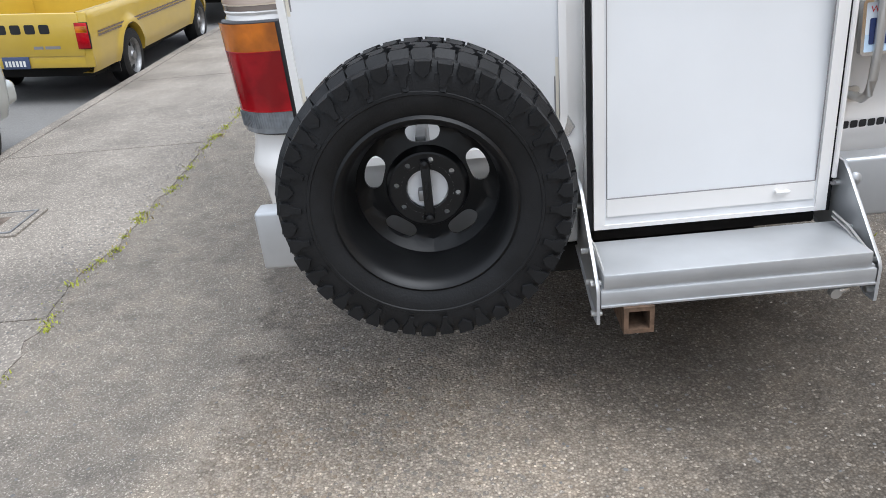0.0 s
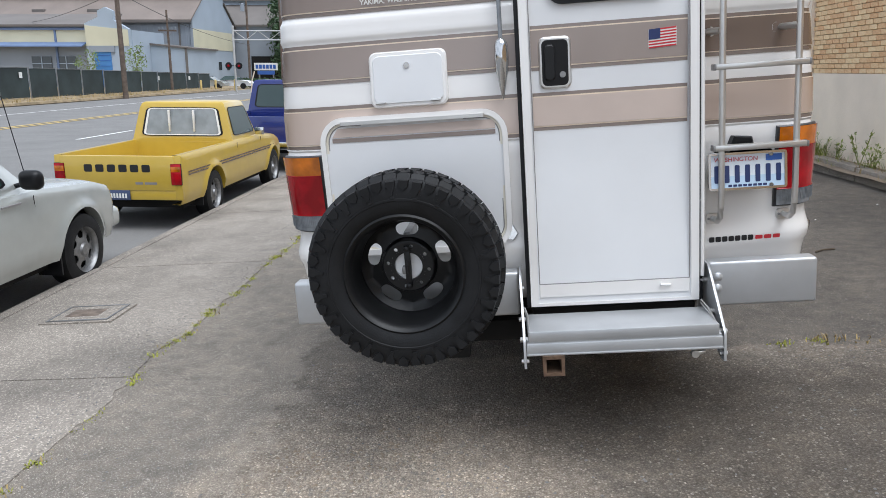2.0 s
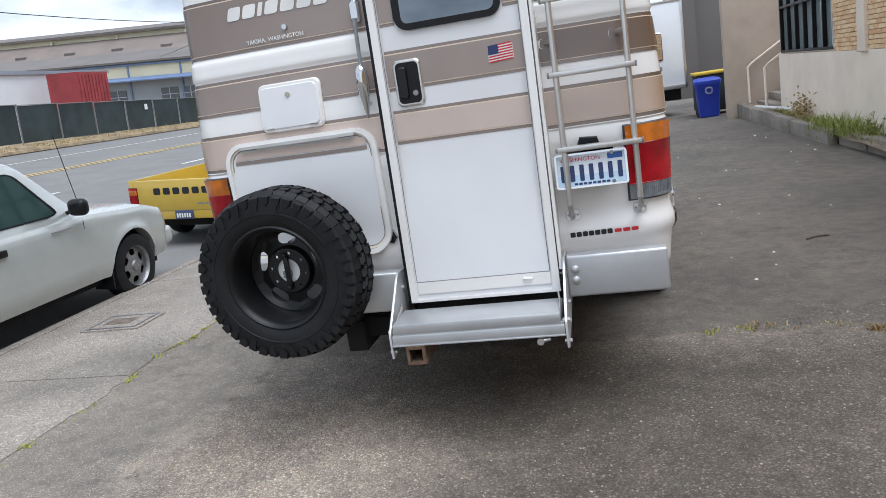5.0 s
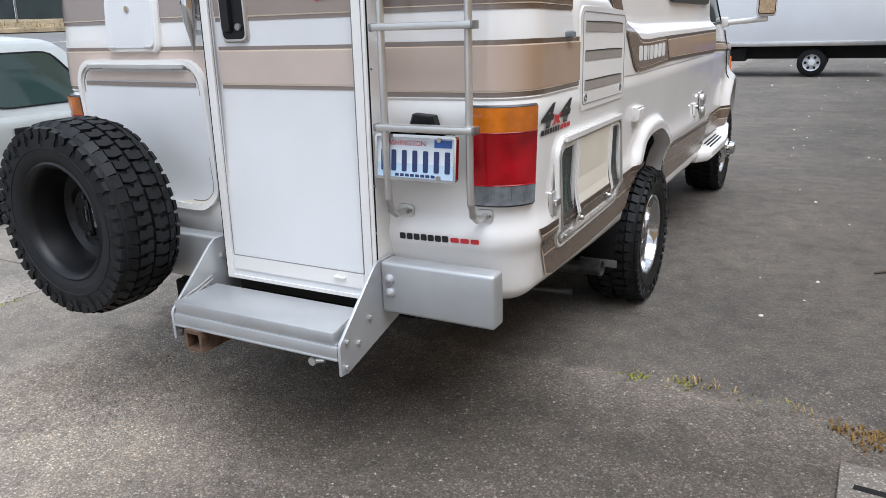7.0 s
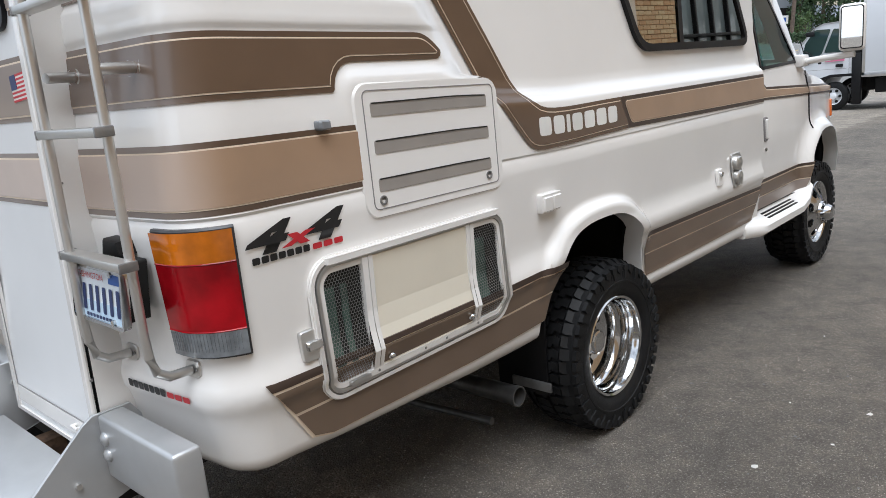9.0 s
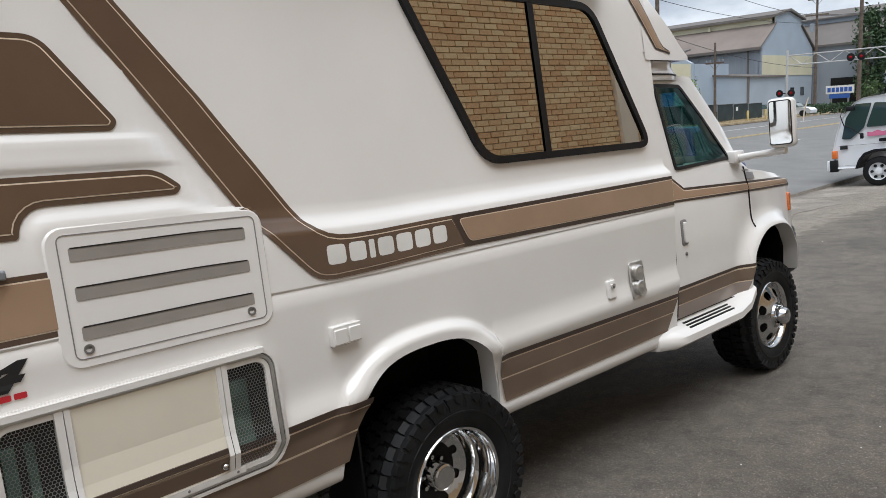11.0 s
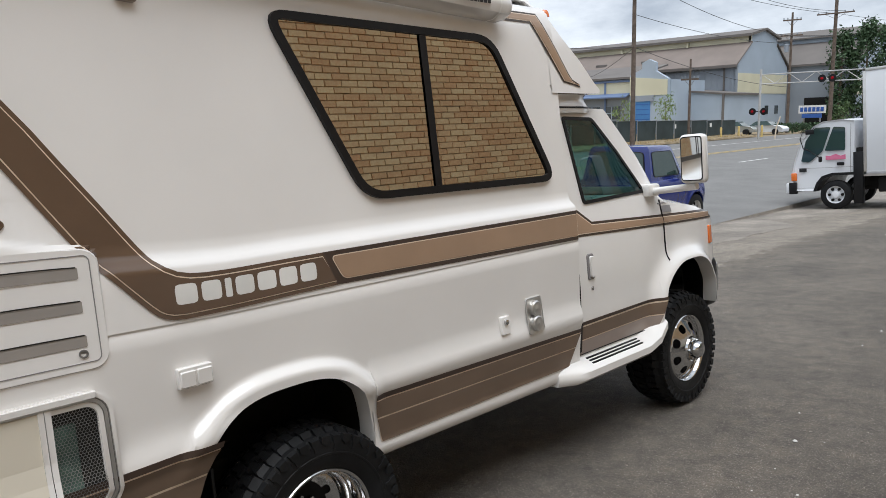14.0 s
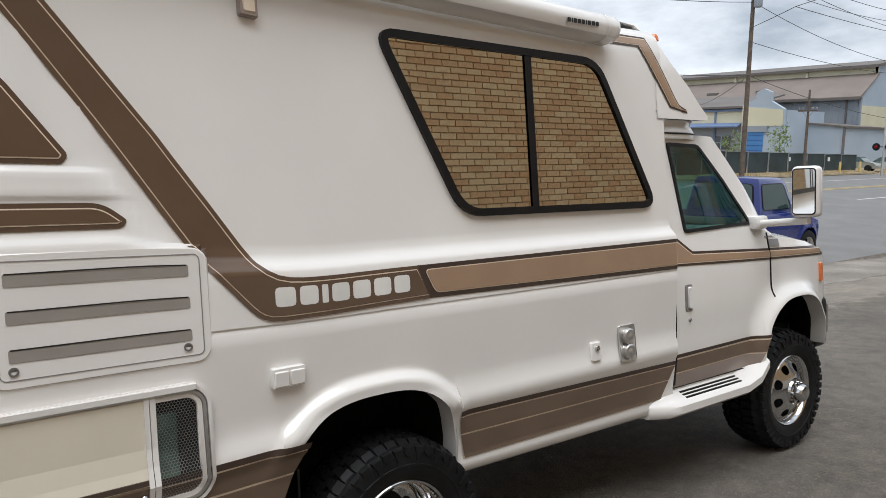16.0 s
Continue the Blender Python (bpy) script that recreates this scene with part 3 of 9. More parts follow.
def frame_ring(outer, inner, depth, place):
    """A raised frame between two outlines with the same number of points."""
    bm = bmesh.new()
    rows = []
    for ol, w in ((outer, 0), (outer, depth), (inner, depth), (inner, 0)):
        rows.append([bm.verts.new(place(u, v, w)) for u, v in ol])
    rows.append(rows[0])
    grid_faces(bm, rows, close=True)
    return bm


def shrink(outline, d):
    """An outline moved inwards by about d."""
    n = len(outline)
    out = []
    area = sum(outline[i - 1][0] * outline[i][1] - outline[i][0] * outline[i - 1][1] for i in range(n))
    sg = 1 if area > 0 else -1
    for i in range(n):
        a, p, b = Vector(outline[i - 1]), Vector(outline[i]), Vector(outline[(i + 1) % n])
        e = (b - a)
        e = e.normalized() if e.length > 1e-9 else Vector((1, 0))
        nrm = Vector((-e.y, e.x)) * sg
        q = p + nrm * d
        out.append((q.x, q.y))
    return out


# ---- ground, road, pavement ----
def street_rise(x):
    return -0.12 + 0.075 * (-4.20 - x)


def dip(x, y):
    """The lot falls a little towards its far end."""
    return -0.016 * min(20.0, max(0.0, y - 5.0)) * max(min(1.0, max(0.0, (x + 2.5) / 2.5)), min(1.0, max(0.0, (y - 9.0) / 8.0)))


def ground_z(x, y):
    if x > -4.19:
        return dip(x, y)
    return street_rise(x) + (0.0 if x > -27.0 else -0.02)


def build_ground():
    xs = [-900, -400, -200, -120, -80, -60, -45, -36, -30, -27.3, -27.0, -24, -20, -16, -12, -8, -6, -4.20, -4.18, -3.4, -2.54, -1.9, -1, 0, 1, 2, 3, 4, 6, 10, 20, 40, 100, 300, 900]
    ys = [-900, -300, -100, -40, -20, -10, -6, -4, -2, -1, 0, 0.95, 2, 3, 4, 6, 8, 10, 13, 16, 20, 25, 32, 45, 60, 90, 140, 220, 400, 900]
    bm = bmesh.new()
    rows = [[bm.verts.new((x, y, ground_z(x, y))) for x in xs] for y in ys]
    grid_faces(bm, rows)
    for f in bm.faces:
        c = f.calc_center_median()
        f.material_index = 1 if c.x < -4.19 and c.x > -27 else 2 if c.x < -27 else 0
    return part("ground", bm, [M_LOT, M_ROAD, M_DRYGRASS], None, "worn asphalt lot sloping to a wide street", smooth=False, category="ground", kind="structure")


build_ground()
pavement = tagged(empty("pavement", (-3.45, 5, 0)), "weathered concrete sidewalk with stained slabs", "pavement", kind="structure")


def pave_edge(y):
    """The broken edge of the sidewalk towards the lot."""
    return -2.50 + 0.10 * noise.noise((0.0, 1.3 * y, 7.0)) + 0.045 * noise.noise((3.0, 7.0 * y, 2.0)) + 0.02 * noise.noise((5.0, 23.0 * y, 2.0))


slab_y = [-14.0, -11.3, -8.6, -5.9, -3.2, -1.2, 0.86, 3.6, 6.4, 9.2, 12.0, 14.8, 17.6, 20.4, 23.2, 26.0]
for ya, yb in zip(slab_y, slab_y[1:]):
    n = int((yb - ya) / 0.06)
    edge = [(pave_edge(y), y) for y in np.linspace(ya + 0.006, yb - 0.006, n + 1)]
    bm = bmesh.new()
    top = [bm.verts.new((-4.14, ya + 0.006, 0.02))] + [bm.verts.new((x, y, 0.005)) for x, y in edge] + [bm.verts.new((-4.14, yb - 0.006, 0.02))]
    low = [bm.verts.new(v.co + Vector((0.012 if i not in (0, len(top) - 1) else 0, 0, -0.1))) for i, v in enumerate(top)]
    bm.faces.new(top)
    for i in range(len(top)):
        bm.faces.new((top[i - 1], low[i - 1], low[i], top[i]))
    for v in bm.verts:
        v.co.z += dip(-4.1, v.co.y)
    part("slab", bm, M_CONCRETE, pavement, smooth=False)
kerb = tagged(empty("kerb", (-4.4, 5, 0)), "worn concrete kerb along the street", "kerb", kind="structure")
for ya, yb in zip(slab_y, slab_y[1:]):
    bm = bmesh.new()
    box(bm, -4.28, -4.15, ya + 0.004, yb - 0.004, -0.2, 0.03, 0.02)
    for v in bm.verts:
        v.co.z += dip(-4.1, v.co.y)
    part("kerbstone", bm, M_CONCRETE, kerb)


def road_line(name, pts, width, material, label):
    bm = bmesh.new()
    for (xa, ya), (xb, yb) in zip(pts, pts[1:]):
        n = max(1, int(abs(yb - ya) / 6))
        d = Vector((xb - xa, yb - ya)).normalized()
        s = Vector((d.y, -d.x)) * width / 2
        row = []
        for k in range(n + 1):
            x, y = xa + (xb - xa) * k / n, ya + (yb - ya) * k / n
            row.append([bm.verts.new((x + q * s.x, y + q * s.y, ground_z(x + q * s.x, y) + 0.012)) for q in (-1, 1)])
        grid_faces(bm, row)
    return part(name, bm, material, None, label, smooth=False, category="road marking", kind="structure")


road_line("road_marking", [(-17.6, -30), (-17.6, 160)], 0.16, M_MARKY, "faded yellow centre line on the street")
road_line("road_marking", [(-17.2, -30), (-17.2, 160)], 0.16, M_MARKY, "faded yellow centre line on the street")
road_line("road_marking", [(-22.3, -30), (-22.3, 160)], 0.14, M_MARKW, "white lane line on the street")
for k in range(-2, 14):
    road_line("road_marking", [(-12.6, k * 9.0), (-12.6, k * 9.0 + 3.4)], 0.14, M_MARKW, "white dashed lane line on the street")


# ---- the camper van ----
XC, HALF = -0.09, 1.135
FRONT = 4.02
van = tagged(empty("camper_van", (XC, 2.0, 0)), "white and brown striped fibreglass camper van on chunky off-road tyres", "camper van")


def make_outline():
    """Half of the plan of the coach body, from the middle of the rear to the cab: x, y and the outward normal, by length."""
    pts = []
    for k in range(25):
        x = 0.965 * k / 24
        pts.append((x, 0.045 + 0.05 * (x / 0.965) ** 2))
    y0 = pts[-1][1] + 0.17
    for k in range(1, 17):
        a = radians(-84 + 84 * k / 16)
        pts.append((0.965 + 0.17 * math.cos(a), y0 + 0.17 * math.sin(a)))
    for k in range(1, 100):
        pts.append((HALF, y0 + (FRONT - y0) * k / 99))
    s = [0.0]
    for a, b in zip(pts, pts[1:]):
        s.append(s[-1] + math.hypot(b[0] - a[0], b[1] - a[1]))
    nor = []
    for i in range(len(pts)):
        a, b = pts[max(0, i - 1)], pts[min(len(pts) - 1, i + 1)]
        d = Vector((b[0] - a[0], b[1] - a[1])).normalized()
        nor.append((d.y, -d.x))
    return np.array(pts), np.array(s), np.array(nor)


O_PTS, O_S, O_NOR = make_outline()
U_END = float(O_S[-1])
U_SIDE = U_END - (FRONT - 0.0)        # u of a place on the side is U_SIDE + y


def smooth01(t):
    t = min(1.0, max(0.0, t))
    return t * t * (3.0 - 2.0 * t)


def inset(z, y=2.0):
    """How far the wall lies in at a height: a ledge over the belt on the flank, moulded ridges round the rear."""
    flank_in = inset_flank(z)
    if z < 1.31:
        return flank_in
    edge = min(1.24, 1.2 - (z - 1.615) * 0.675)      # the slanting band's rear edge
    k = smooth01((y - edge + 0.15) / 0.13)
    d = flank_in
    if k < 1.0:
        rear_in = float(np.interp(z, [1.31, 1.50, 1.733, 1.740, 1.748, 1.757, 1.775, 1.80, 1.817, 1.826, 1.835, 1.842, 2.10, 2.50, 2.60, 2.66, 2.70, 2.72],
                                  [0.004, 0.010, 0.032, 0.031, 0.027, 0.0255, 0.028, 0.030, 0.031, 0.034, 0.041, 0.043, 0.055, 0.062, 0.074, 0.10, 0.15, 0.22]))
        d = rear_in * (1 - k) + flank_in * k
    # raised moulding that carries the louvred vent
    if 0.55 < y < 1.36 and z < 1.70:
        f = 1.0 + 1.2 * smooth01((y - 1.0) / 0.15)      # tighter beside the slanting band
        qy, qz = f * max(abs(y - 0.945) - 0.288, 0.0), f * max(z - 1.567, 0.0)
        d += (0.005 - d) * (1 - smooth01((math.hypot(qy, qz) - 0.03) / 0.045))
    return d


def inset_flank(z):
    return float(np.interp(z, [0.44, 0.50, 0.55, 0.585, 0.79, 0.825, 0.86, 0.89, 0.93, 1.285, 1.300, 1.308, 1.50, 1.518, 1.548, 1.59, 2.50, 2.60, 2.66, 2.70, 2.72],
                           [0.10, 0.045, 0.034, 0.042, 0.016, -0.002, -0.003, 0.008, 0.017, 0.0, 0.007, 0.001, 0.005, 0.014, 0.044, 0.054, 0.094, 0.104, 0.122, 0.16, 0.22]))


ARCH_Y, ARCH_A, ARCH_H, ARCH_B = 1.935, 0.45, 0.965, 0.55


def arch_z(y, cy, half, base, top):
    t = abs((y - cy) / half)
    return None if t >= 1 else base + (top - base) * (1 - t ** 2.7) ** (1 / 2.3)


def flare(y, z):
    """How far the wheel arch's lip stands out at a place on the side."""
    if abs(y - ARCH_Y) > 0.9 or z > 1.3:
        return 0.0
    q = ((abs(y - ARCH_Y) / ARCH_A) ** 2.5 + (max(0.0, z - ARCH_B) / (ARCH_H - ARCH_B)) ** 2.5) ** 0.4
    d = min(1.0, max(0.0, (q - 1.09) / 0.13))
    return 0.038 * min(1.0, max(0.0, (z - 0.71) / 0.20)) * (1.0 - d * d * (3.0 - 2.0 * d))


def skin(u, z, off=0.0):
    """The place on the coach body at the length u round the plan and the height z, off metres proud of it. u below 0 is the other half."""
    a = min(abs(u), U_END)
    x, y = float(np.interp(a, O_S, O_PTS[:, 0])), float(np.interp(a, O_S, O_PTS[:, 1]))
    n = Vector((float(np.interp(a, O_S, O_NOR[:, 0])), float(np.interp(a, O_S, O_NOR[:, 1]))))
    n.normalize()
    d = off - inset(z, a - U_SIDE if a > 1.25 else 0.0) + (flare(y, z) if a > 1.3 else 0.0)
    x, y = x + n.x * d, y + n.y * d
    return Vector((XC + (x if u >= 0 else -x), y, z))


def side(y, z, off=0.0):
    return skin(U_SIDE + y, z, off)


def rear(x, z, off=0.0):
    """The place on the rear face at the world's x."""
    xl = x - XC
    u = float(np.interp(abs(xl), O_PTS[:41, 0], O_S[:41]))
    return skin(u if xl >= 0 else -u, z, off)


def build_coach():
    bm = bmesh.new()
    us = list(np.linspace(0, 0.95, 20)) + list(np.linspace(0.97, 1.212, 14))
    y = 0.30
    ys = []
    while y < FRONT:
        ys.append(y)
        d = abs(abs(y - ARCH_Y) - ARCH_A)
        y += 0.012 if d < 0.06 or abs(y - 0.595) < 0.04 or abs(y - 1.262) < 0.035 else 0.03 if y < 1.2 else 0.03 if abs(y - ARCH_Y) < 0.75 else 0.09
    us += [U_SIDE + v for v in ys] + [U_END]
    allu = [-u for u in reversed(us)] + us[1:]
    zs = [0.62, 0.70, 0.78, 0.80, 0.82, 0.84, 0.86, 0.90, 0.94, 0.98, 1.02, 1.08, 1.16, 1.24, 1.285, 1.300, 1.308, 1.315, 1.36, 1.44, 1.50, 1.515, 1.53, 1.55, 1.57, 1.59, 1.605, 1.615, 1.625, 1.635, 1.645, 1.66, 1.70, 1.733, 1.740, 1.748, 1.757, 1.775, 1.80, 1.817, 1.826, 1.835, 1.842, 1.87, 1.9, 2.1, 2.3, 2.5, 2.56, 2.60, 2.63, 2.66, 2.68, 2.70, 2.712, 2.72]
    low = [0.0, 0.18, 0.36, 0.55, 0.75, 1.0]
    rows = []
    for u in allu:
        a = abs(u)
        yy = a - U_SIDE
        base = float(np.interp(a, [0, 1.25, U_SIDE + 0.5, U_SIDE + 1.4, U_SIDE + 2.4, U_END], [0.62, 0.62, 0.60, 0.55, 0.49, 0.47]))
        zb = base
        az = arch_z(yy, ARCH_Y, ARCH_A, ARCH_B, ARCH_H) if a > 1.35 else None
        if az:
            zb = max(zb, az)
        col = []
        lip = skin(u, zb, -0.09)
        col.append(bm.verts.new(lip))
        z0 = max(zb, 0.0)
        z_top_low = 1.08
        # the lower wall is spread between the lip and 1.08 m
        zz = [z for z in zs if z > 1.09]
        lower = [zb + (z_top_low - zb) * t for t in (0, 0.015, 0.03, 0.05, 0.08, 0.11, 0.16, 0.24, 0.32, 0.40, 0.44, 0.48, 0.52, 0.56, 0.61, 0.66, 0.73, 0.82, 0.91, 1.0)]
        for z in lower + zz:
            tuck = 0.0 if az and az > base else 0.032 * max(0.0, 1.0 - (z - zb) / 0.045) ** 2
            col.append(bm.verts.new(skin(u, z, -tuck)))
        rows.append(col)
    grid_faces(bm, rows)
    return part("coach_body", bm, M_WHITE, van, "white fibreglass coach body with moulded creases")


build_coach()


def roof_profile(x):
    t = min(1.0, abs(x - XC) / 0.92)
    return 2.72 + 0.06 * (1 - t * t)


def build_roof():
    bm = bmesh.new()
    rows = []
    for k in range(13):
        x = XC - 0.92 + 1.84 * k / 12
        rows.append([bm.verts.new((x, y, roof_profile(x))) for y in (0.27, 0.5, 1.0, 1.5, 2.0, 2.5, 3.0, 3.6)])
    grid_faces(bm, rows)
    return part("roof", bm, M_WHITE, van, "white fibreglass roof")


build_roof()


def cap_x(z):
    """Half the width of the cap at a height."""
    return float(np.interp(z, [2.15, 2.2, 2.5, 2.62, 2.70, 2.78], [1.05, 1.062, 1.044, 1.030, 0.985, 0.93]))


def build_cap():
    """The moulded nose of the coach over the cab."""
    line = [(3.80, 2.775), (3.92, 2.765), (4.00, 2.735), (4.10, 2.665), (4.22, 2.56), (4.37, 2.43), (4.48, 2.315), (4.55, 2.255), (4.545, 2.232), (4.47, 2.228), (4.30, 2.245), (4.00, 2.275)]
    bm = bmesh.new()
    rows = []
    for y, z in line:
        row = []
        for k in range(-14, 15):
            t = k / 14
            w = cap_x(z)
            yy = y - (0.10 * t ** 4 if y > 4.2 else 0.05 * t ** 4 if y > 3.95 else 0)
            row.append(bm.verts.new((XC + w * t, yy, z - 0.03 * t * t)))
        rows.append(row)
    grid_faces(bm, rows)
    for s in (0, -1):
        back = [[r[s], bm.verts.new((r[s].co.x, 3.96, r[s].co.z))] for r in rows[:-1]]
        grid_faces(bm, back)
    return part("roof_cap", bm, M_WHITE, van, "white moulded cap over the cab")


build_cap()


def build_neck():
    """The hollow moulding between the cap and the cab roof."""
    bm = bmesh.new()
    rows = []
    for z, hw, yf in ((2.33, 1.045, 4.48), (2.275, 1.046, 4.53), (2.25, 1.040, 4.55), (2.225, 1.026, 4.555), (2.195, 1.014, 4.55), (2.165, 1.012, 4.55), (2.140, 1.020, 4.56), (2.115, 1.024, 4.58), (2.085, 1.012, 4.60)):
        half = [(hw, 3.98), (hw, yf - 0.28), (hw - 0.03, yf - 0.16), (hw - 0.10, yf - 0.06), (hw - 0.22, yf), (hw * 0.4, yf + 0.05), (0, yf + 0.06)]
        ring = half + [(-x, y) for x, y in reversed(half[:-1])]
        rows.append([bm.verts.new((XC + x, y, z)) for x, y in ring])
    grid_faces(bm, rows)
    return part("cab_neck", bm, M_WHITE, van, "white hollow moulding under the cap")


build_neck()


# the cab: sections from the coach forwards
ARCHF = (5.42, 0.47, 0.58, 1.01)
CAB_ST = [  # y, half width, belt height, top height, half width at the top
    (4.00, 1.085, 1.49, 2.12, 0.985), (4.25, 1.085, 1.49, 2.12, 0.985), (4.62, 1.085, 1.49, 2.11, 0.975), (4.80, 1.085, 1.49, 1.96, 0.97), (4.98, 1.083, 1.49, 1.78, 0.98),
    (5.11, 1.08, 1.485, 1.62, 0.99), (5.17, 1.078, 1.47, 1.52, 1.0), (5.21, 1.075, 1.45, 1.478, 0.95), (5.25, 1.07, 1.43, 1.47, 0.88), (5.50, 1.055, 1.40, 1.44, 0.86), (5.75, 1.035, 1.36, 1.40, 0.84),
    (5.92, 1.015, 1.32, 1.35, 0.82), (6.02, 0.995, 1.26, 1.27, 0.80), (6.08, 0.98, 1.15, 1.16, 0.79), (6.10, 0.97, 0.95, 0.96, 0.78)]


def cab_at(y, z, off=0.0, left=False):
    """A place on the flank of the cab."""
    ys = [s[0] for s in CAB_ST]
    hw, belt, top, tw = (float(np.interp(y, ys, [s[k] for s in CAB_ST])) for k in (1, 2, 3, 4))
    if z <= belt:
        x = float(np.interp(z, [0.45, 0.62, 0.80, 0.84, 1.0, 1.3, belt], [hw - 0.03, hw - 0.012, hw + 0.006, hw + 0.0, hw + 0.004, hw - 0.004, hw - 0.035]))
    else:
        x = hw - 0.035 + (tw - hw + 0.035) * (z - belt) / max(1e-3, top - belt)
    if ARCHF:
        cy, half, b0, t0 = ARCHF
        q = ((abs(y - cy) / half) ** 2.5 + (max(0.0, z - b0) / (t0 - b0)) ** 2.5) ** 0.4
        x += 0.07 * math.exp(-((max(0.0, q - 1.0)) / 0.15) ** 2) if z < 1.3 else 0.0
    x += off
    return Vector((XC - x if left else XC + x, y, z))


CWIN = round_poly([(4.125, 2.065), (4.45, 2.055), (4.715, 1.81), (4.965, 1.525), (4.215, 1.505)], 0.03, 4)
CWIN_IN = shrink(CWIN, 0.008)


def in_window(y, z):
    inside = False
    for (ya, za), (yb, zb) in zip(CWIN_IN, CWIN_IN[1:] + CWIN_IN[:1]):
        if (za > z) != (zb > z) and y < ya + (yb - ya) * (z - za) / (zb - za):
            inside = not inside
    return inside


def build_cab():
    bm = bmesh.new()
    ys = []
    y = 4.0
    while y < 6.1:
        ys.append(y)
        d = abs(abs(y - ARCHF[0]) - ARCHF[1])
        y += 0.014 if d < 0.07 or 4.1 < y < 5.0 else 0.04
    ys.append(6.10)
    rows = []
    sy = [s[0] for s in CAB_ST]
    for y in ys:
        hw, belt, top, tw = (float(np.interp(y, sy, [s[k] for s in CAB_ST])) for k in (1, 2, 3, 4))
        zb = float(np.interp(y, [4.0, 5.0, 6.1], [0.56, 0.56, 0.62]))
        az = arch_z(y, *ARCHF)
        if az:
            zb = max(zb, az)
        half = []
        for t in (0, 0.03, 0.07, 0.12, 0.18, 0.26, 0.34, 0.42, 0.5, 0.6, 0.7, 0.8, 0.9, 0.96, 1.0):
            half.append(cab_at(y, zb + (belt - zb) * t))
        for k in range(1, 25):
            half.append(cab_at(y, belt + (top - belt) * k / 24))
        for t in (0.97, 0.85, 0.6, 0.3):
            half.append(Vector((XC + tw * t, y, top + 0.03 * (1 - t))))
        mid = Vector((XC, y, top + 0.035))
        lip = cab_at(y, zb, -0.10)
        full = [lip] + half + [mid] + [Vector((2 * XC - p.x, p.y, p.z)) for p in reversed([lip] + half)]
        rows.append([bm.verts.new(p) for p in full])
    grid_faces(bm, rows)
    bm.faces.new(rows[-1])
    # the openings of the door windows
    gone = [f for f in bm.faces if all(abs(v.co.x - XC) > 0.9 and in_window(v.co.y, v.co.z) for v in f.verts)]
    gone += [f for f in bm.faces if all(4.72 < v.co.y < 5.17 and abs(v.co.x - XC) < 0.85 and v.co.z > 1.5 for v in f.verts)]
    bmesh.ops.delete(bm, geom=gone, context="FACES")
    return part("cab_body", bm, M_WHITE, van, "white painted steel cab")


build_cab()
# dark parts below the body
bm = bmesh.new()
box(bm, XC - 0.80, XC + 0.80, 0.25, 5.9, 0.52, 0.66, 0.02)
box(bm, XC - 0.45, XC - 0.35, 0.02, 5.6, 0.38, 0.54, 0.01)
box(bm, XC + 0.35, XC + 0.45, 0.02, 5.6, 0.38, 0.54, 0.01)
rod(bm, (XC - 0.8, 2.03, 0.37), (XC + 0.8, 2.03, 0.37), 0.05)
rod(bm, (XC - 0.8, 5.42, 0.37), (XC + 0.8, 5.42, 0.37), 0.05)
for s in (-1, 1):
    box(bm, XC + s * 0.62 - 0.03, XC + s * 0.62 + 0.03, 1.40, 2.45, 0.5, 1.2)
    box(bm, XC + s * 0.62, XC + s * 1.0, 1.42, 1.47, 0.5, 1.1)
    box(bm, XC + s * 0.62, XC + s * 1.0, 2.40, 2.44, 0.5, 1.1)
    box(bm, XC + s * 0.62, XC + s * 1.0, 1.42, 2.44, 1.05, 1.1)
    box(bm, XC + s * 0.55 - 0.03, XC + s * 0.55 + 0.03, 4.9, 6.0, 0.5, 1.2)
    box(bm, XC + s * 0.55, XC + s * 0.97, 4.9, 6.0, 1.08, 1.12)
    box(bm, XC + s * 0.55, XC + s * 0.95, 4.93, 4.97, 0.5, 1.1)
box(bm, XC - 0.42, XC + 0.42, 2.6, 4.1, 0.36, 0.56, 0.04)
box(bm, XC - 0.30, XC + 0.30, 4.3, 5.2, 0.40, 0.60, 0.05)
box(bm, XC - 0.42, XC + 0.30, 0.5, 1.5, 0.42, 0.56, 0.05)
lathe(bm, [(-0.16, 0.0005), (-0.13, 0.10), (0, 0.15), (0.13, 0.10), (0.16, 0.0005)], 16, "x", (XC, 2.03, 0.37))
part("underbody", bm, M_UNDER, van, "dark frame, axles and wheel wells")
# two added boxes block light from the far side, to darken the ground below
bm = bmesh.new()
box(bm, -0.78, 0.42, 0.42, 1.22, 0.34, 0.60, 0.04)
part("rear_shade_box", bm, M_UNDER, van, "added dark box that shades the ground under the rear floor")
bm = bmesh.new()
box(bm, -0.80, 0.50, 2.62, 3.85, 0.33, 0.58, 0.05)
part("mid_shade_box", bm, M_UNDER, van, "added dark box that shades the ground under the middle floor")


# ---- stripes on the coach ----
def band(name, poly, material, off=0.004, place=None, du=0.05, dv=0.03, label=""):
    return part(name, decal(poly, place or (lambda u, z: skin(u, z, off)), du, dv), material, van, label)


def su(y):
    return U_SIDE + y


U_D0 = 0.62   # where the door frame begins, as a length from the middle


def soft_end(pts, r):
    """The two outer corners of a four-cornered stripe end, cut round."""
    k = round_poly(pts, r, 5)
    return k[6:-6]


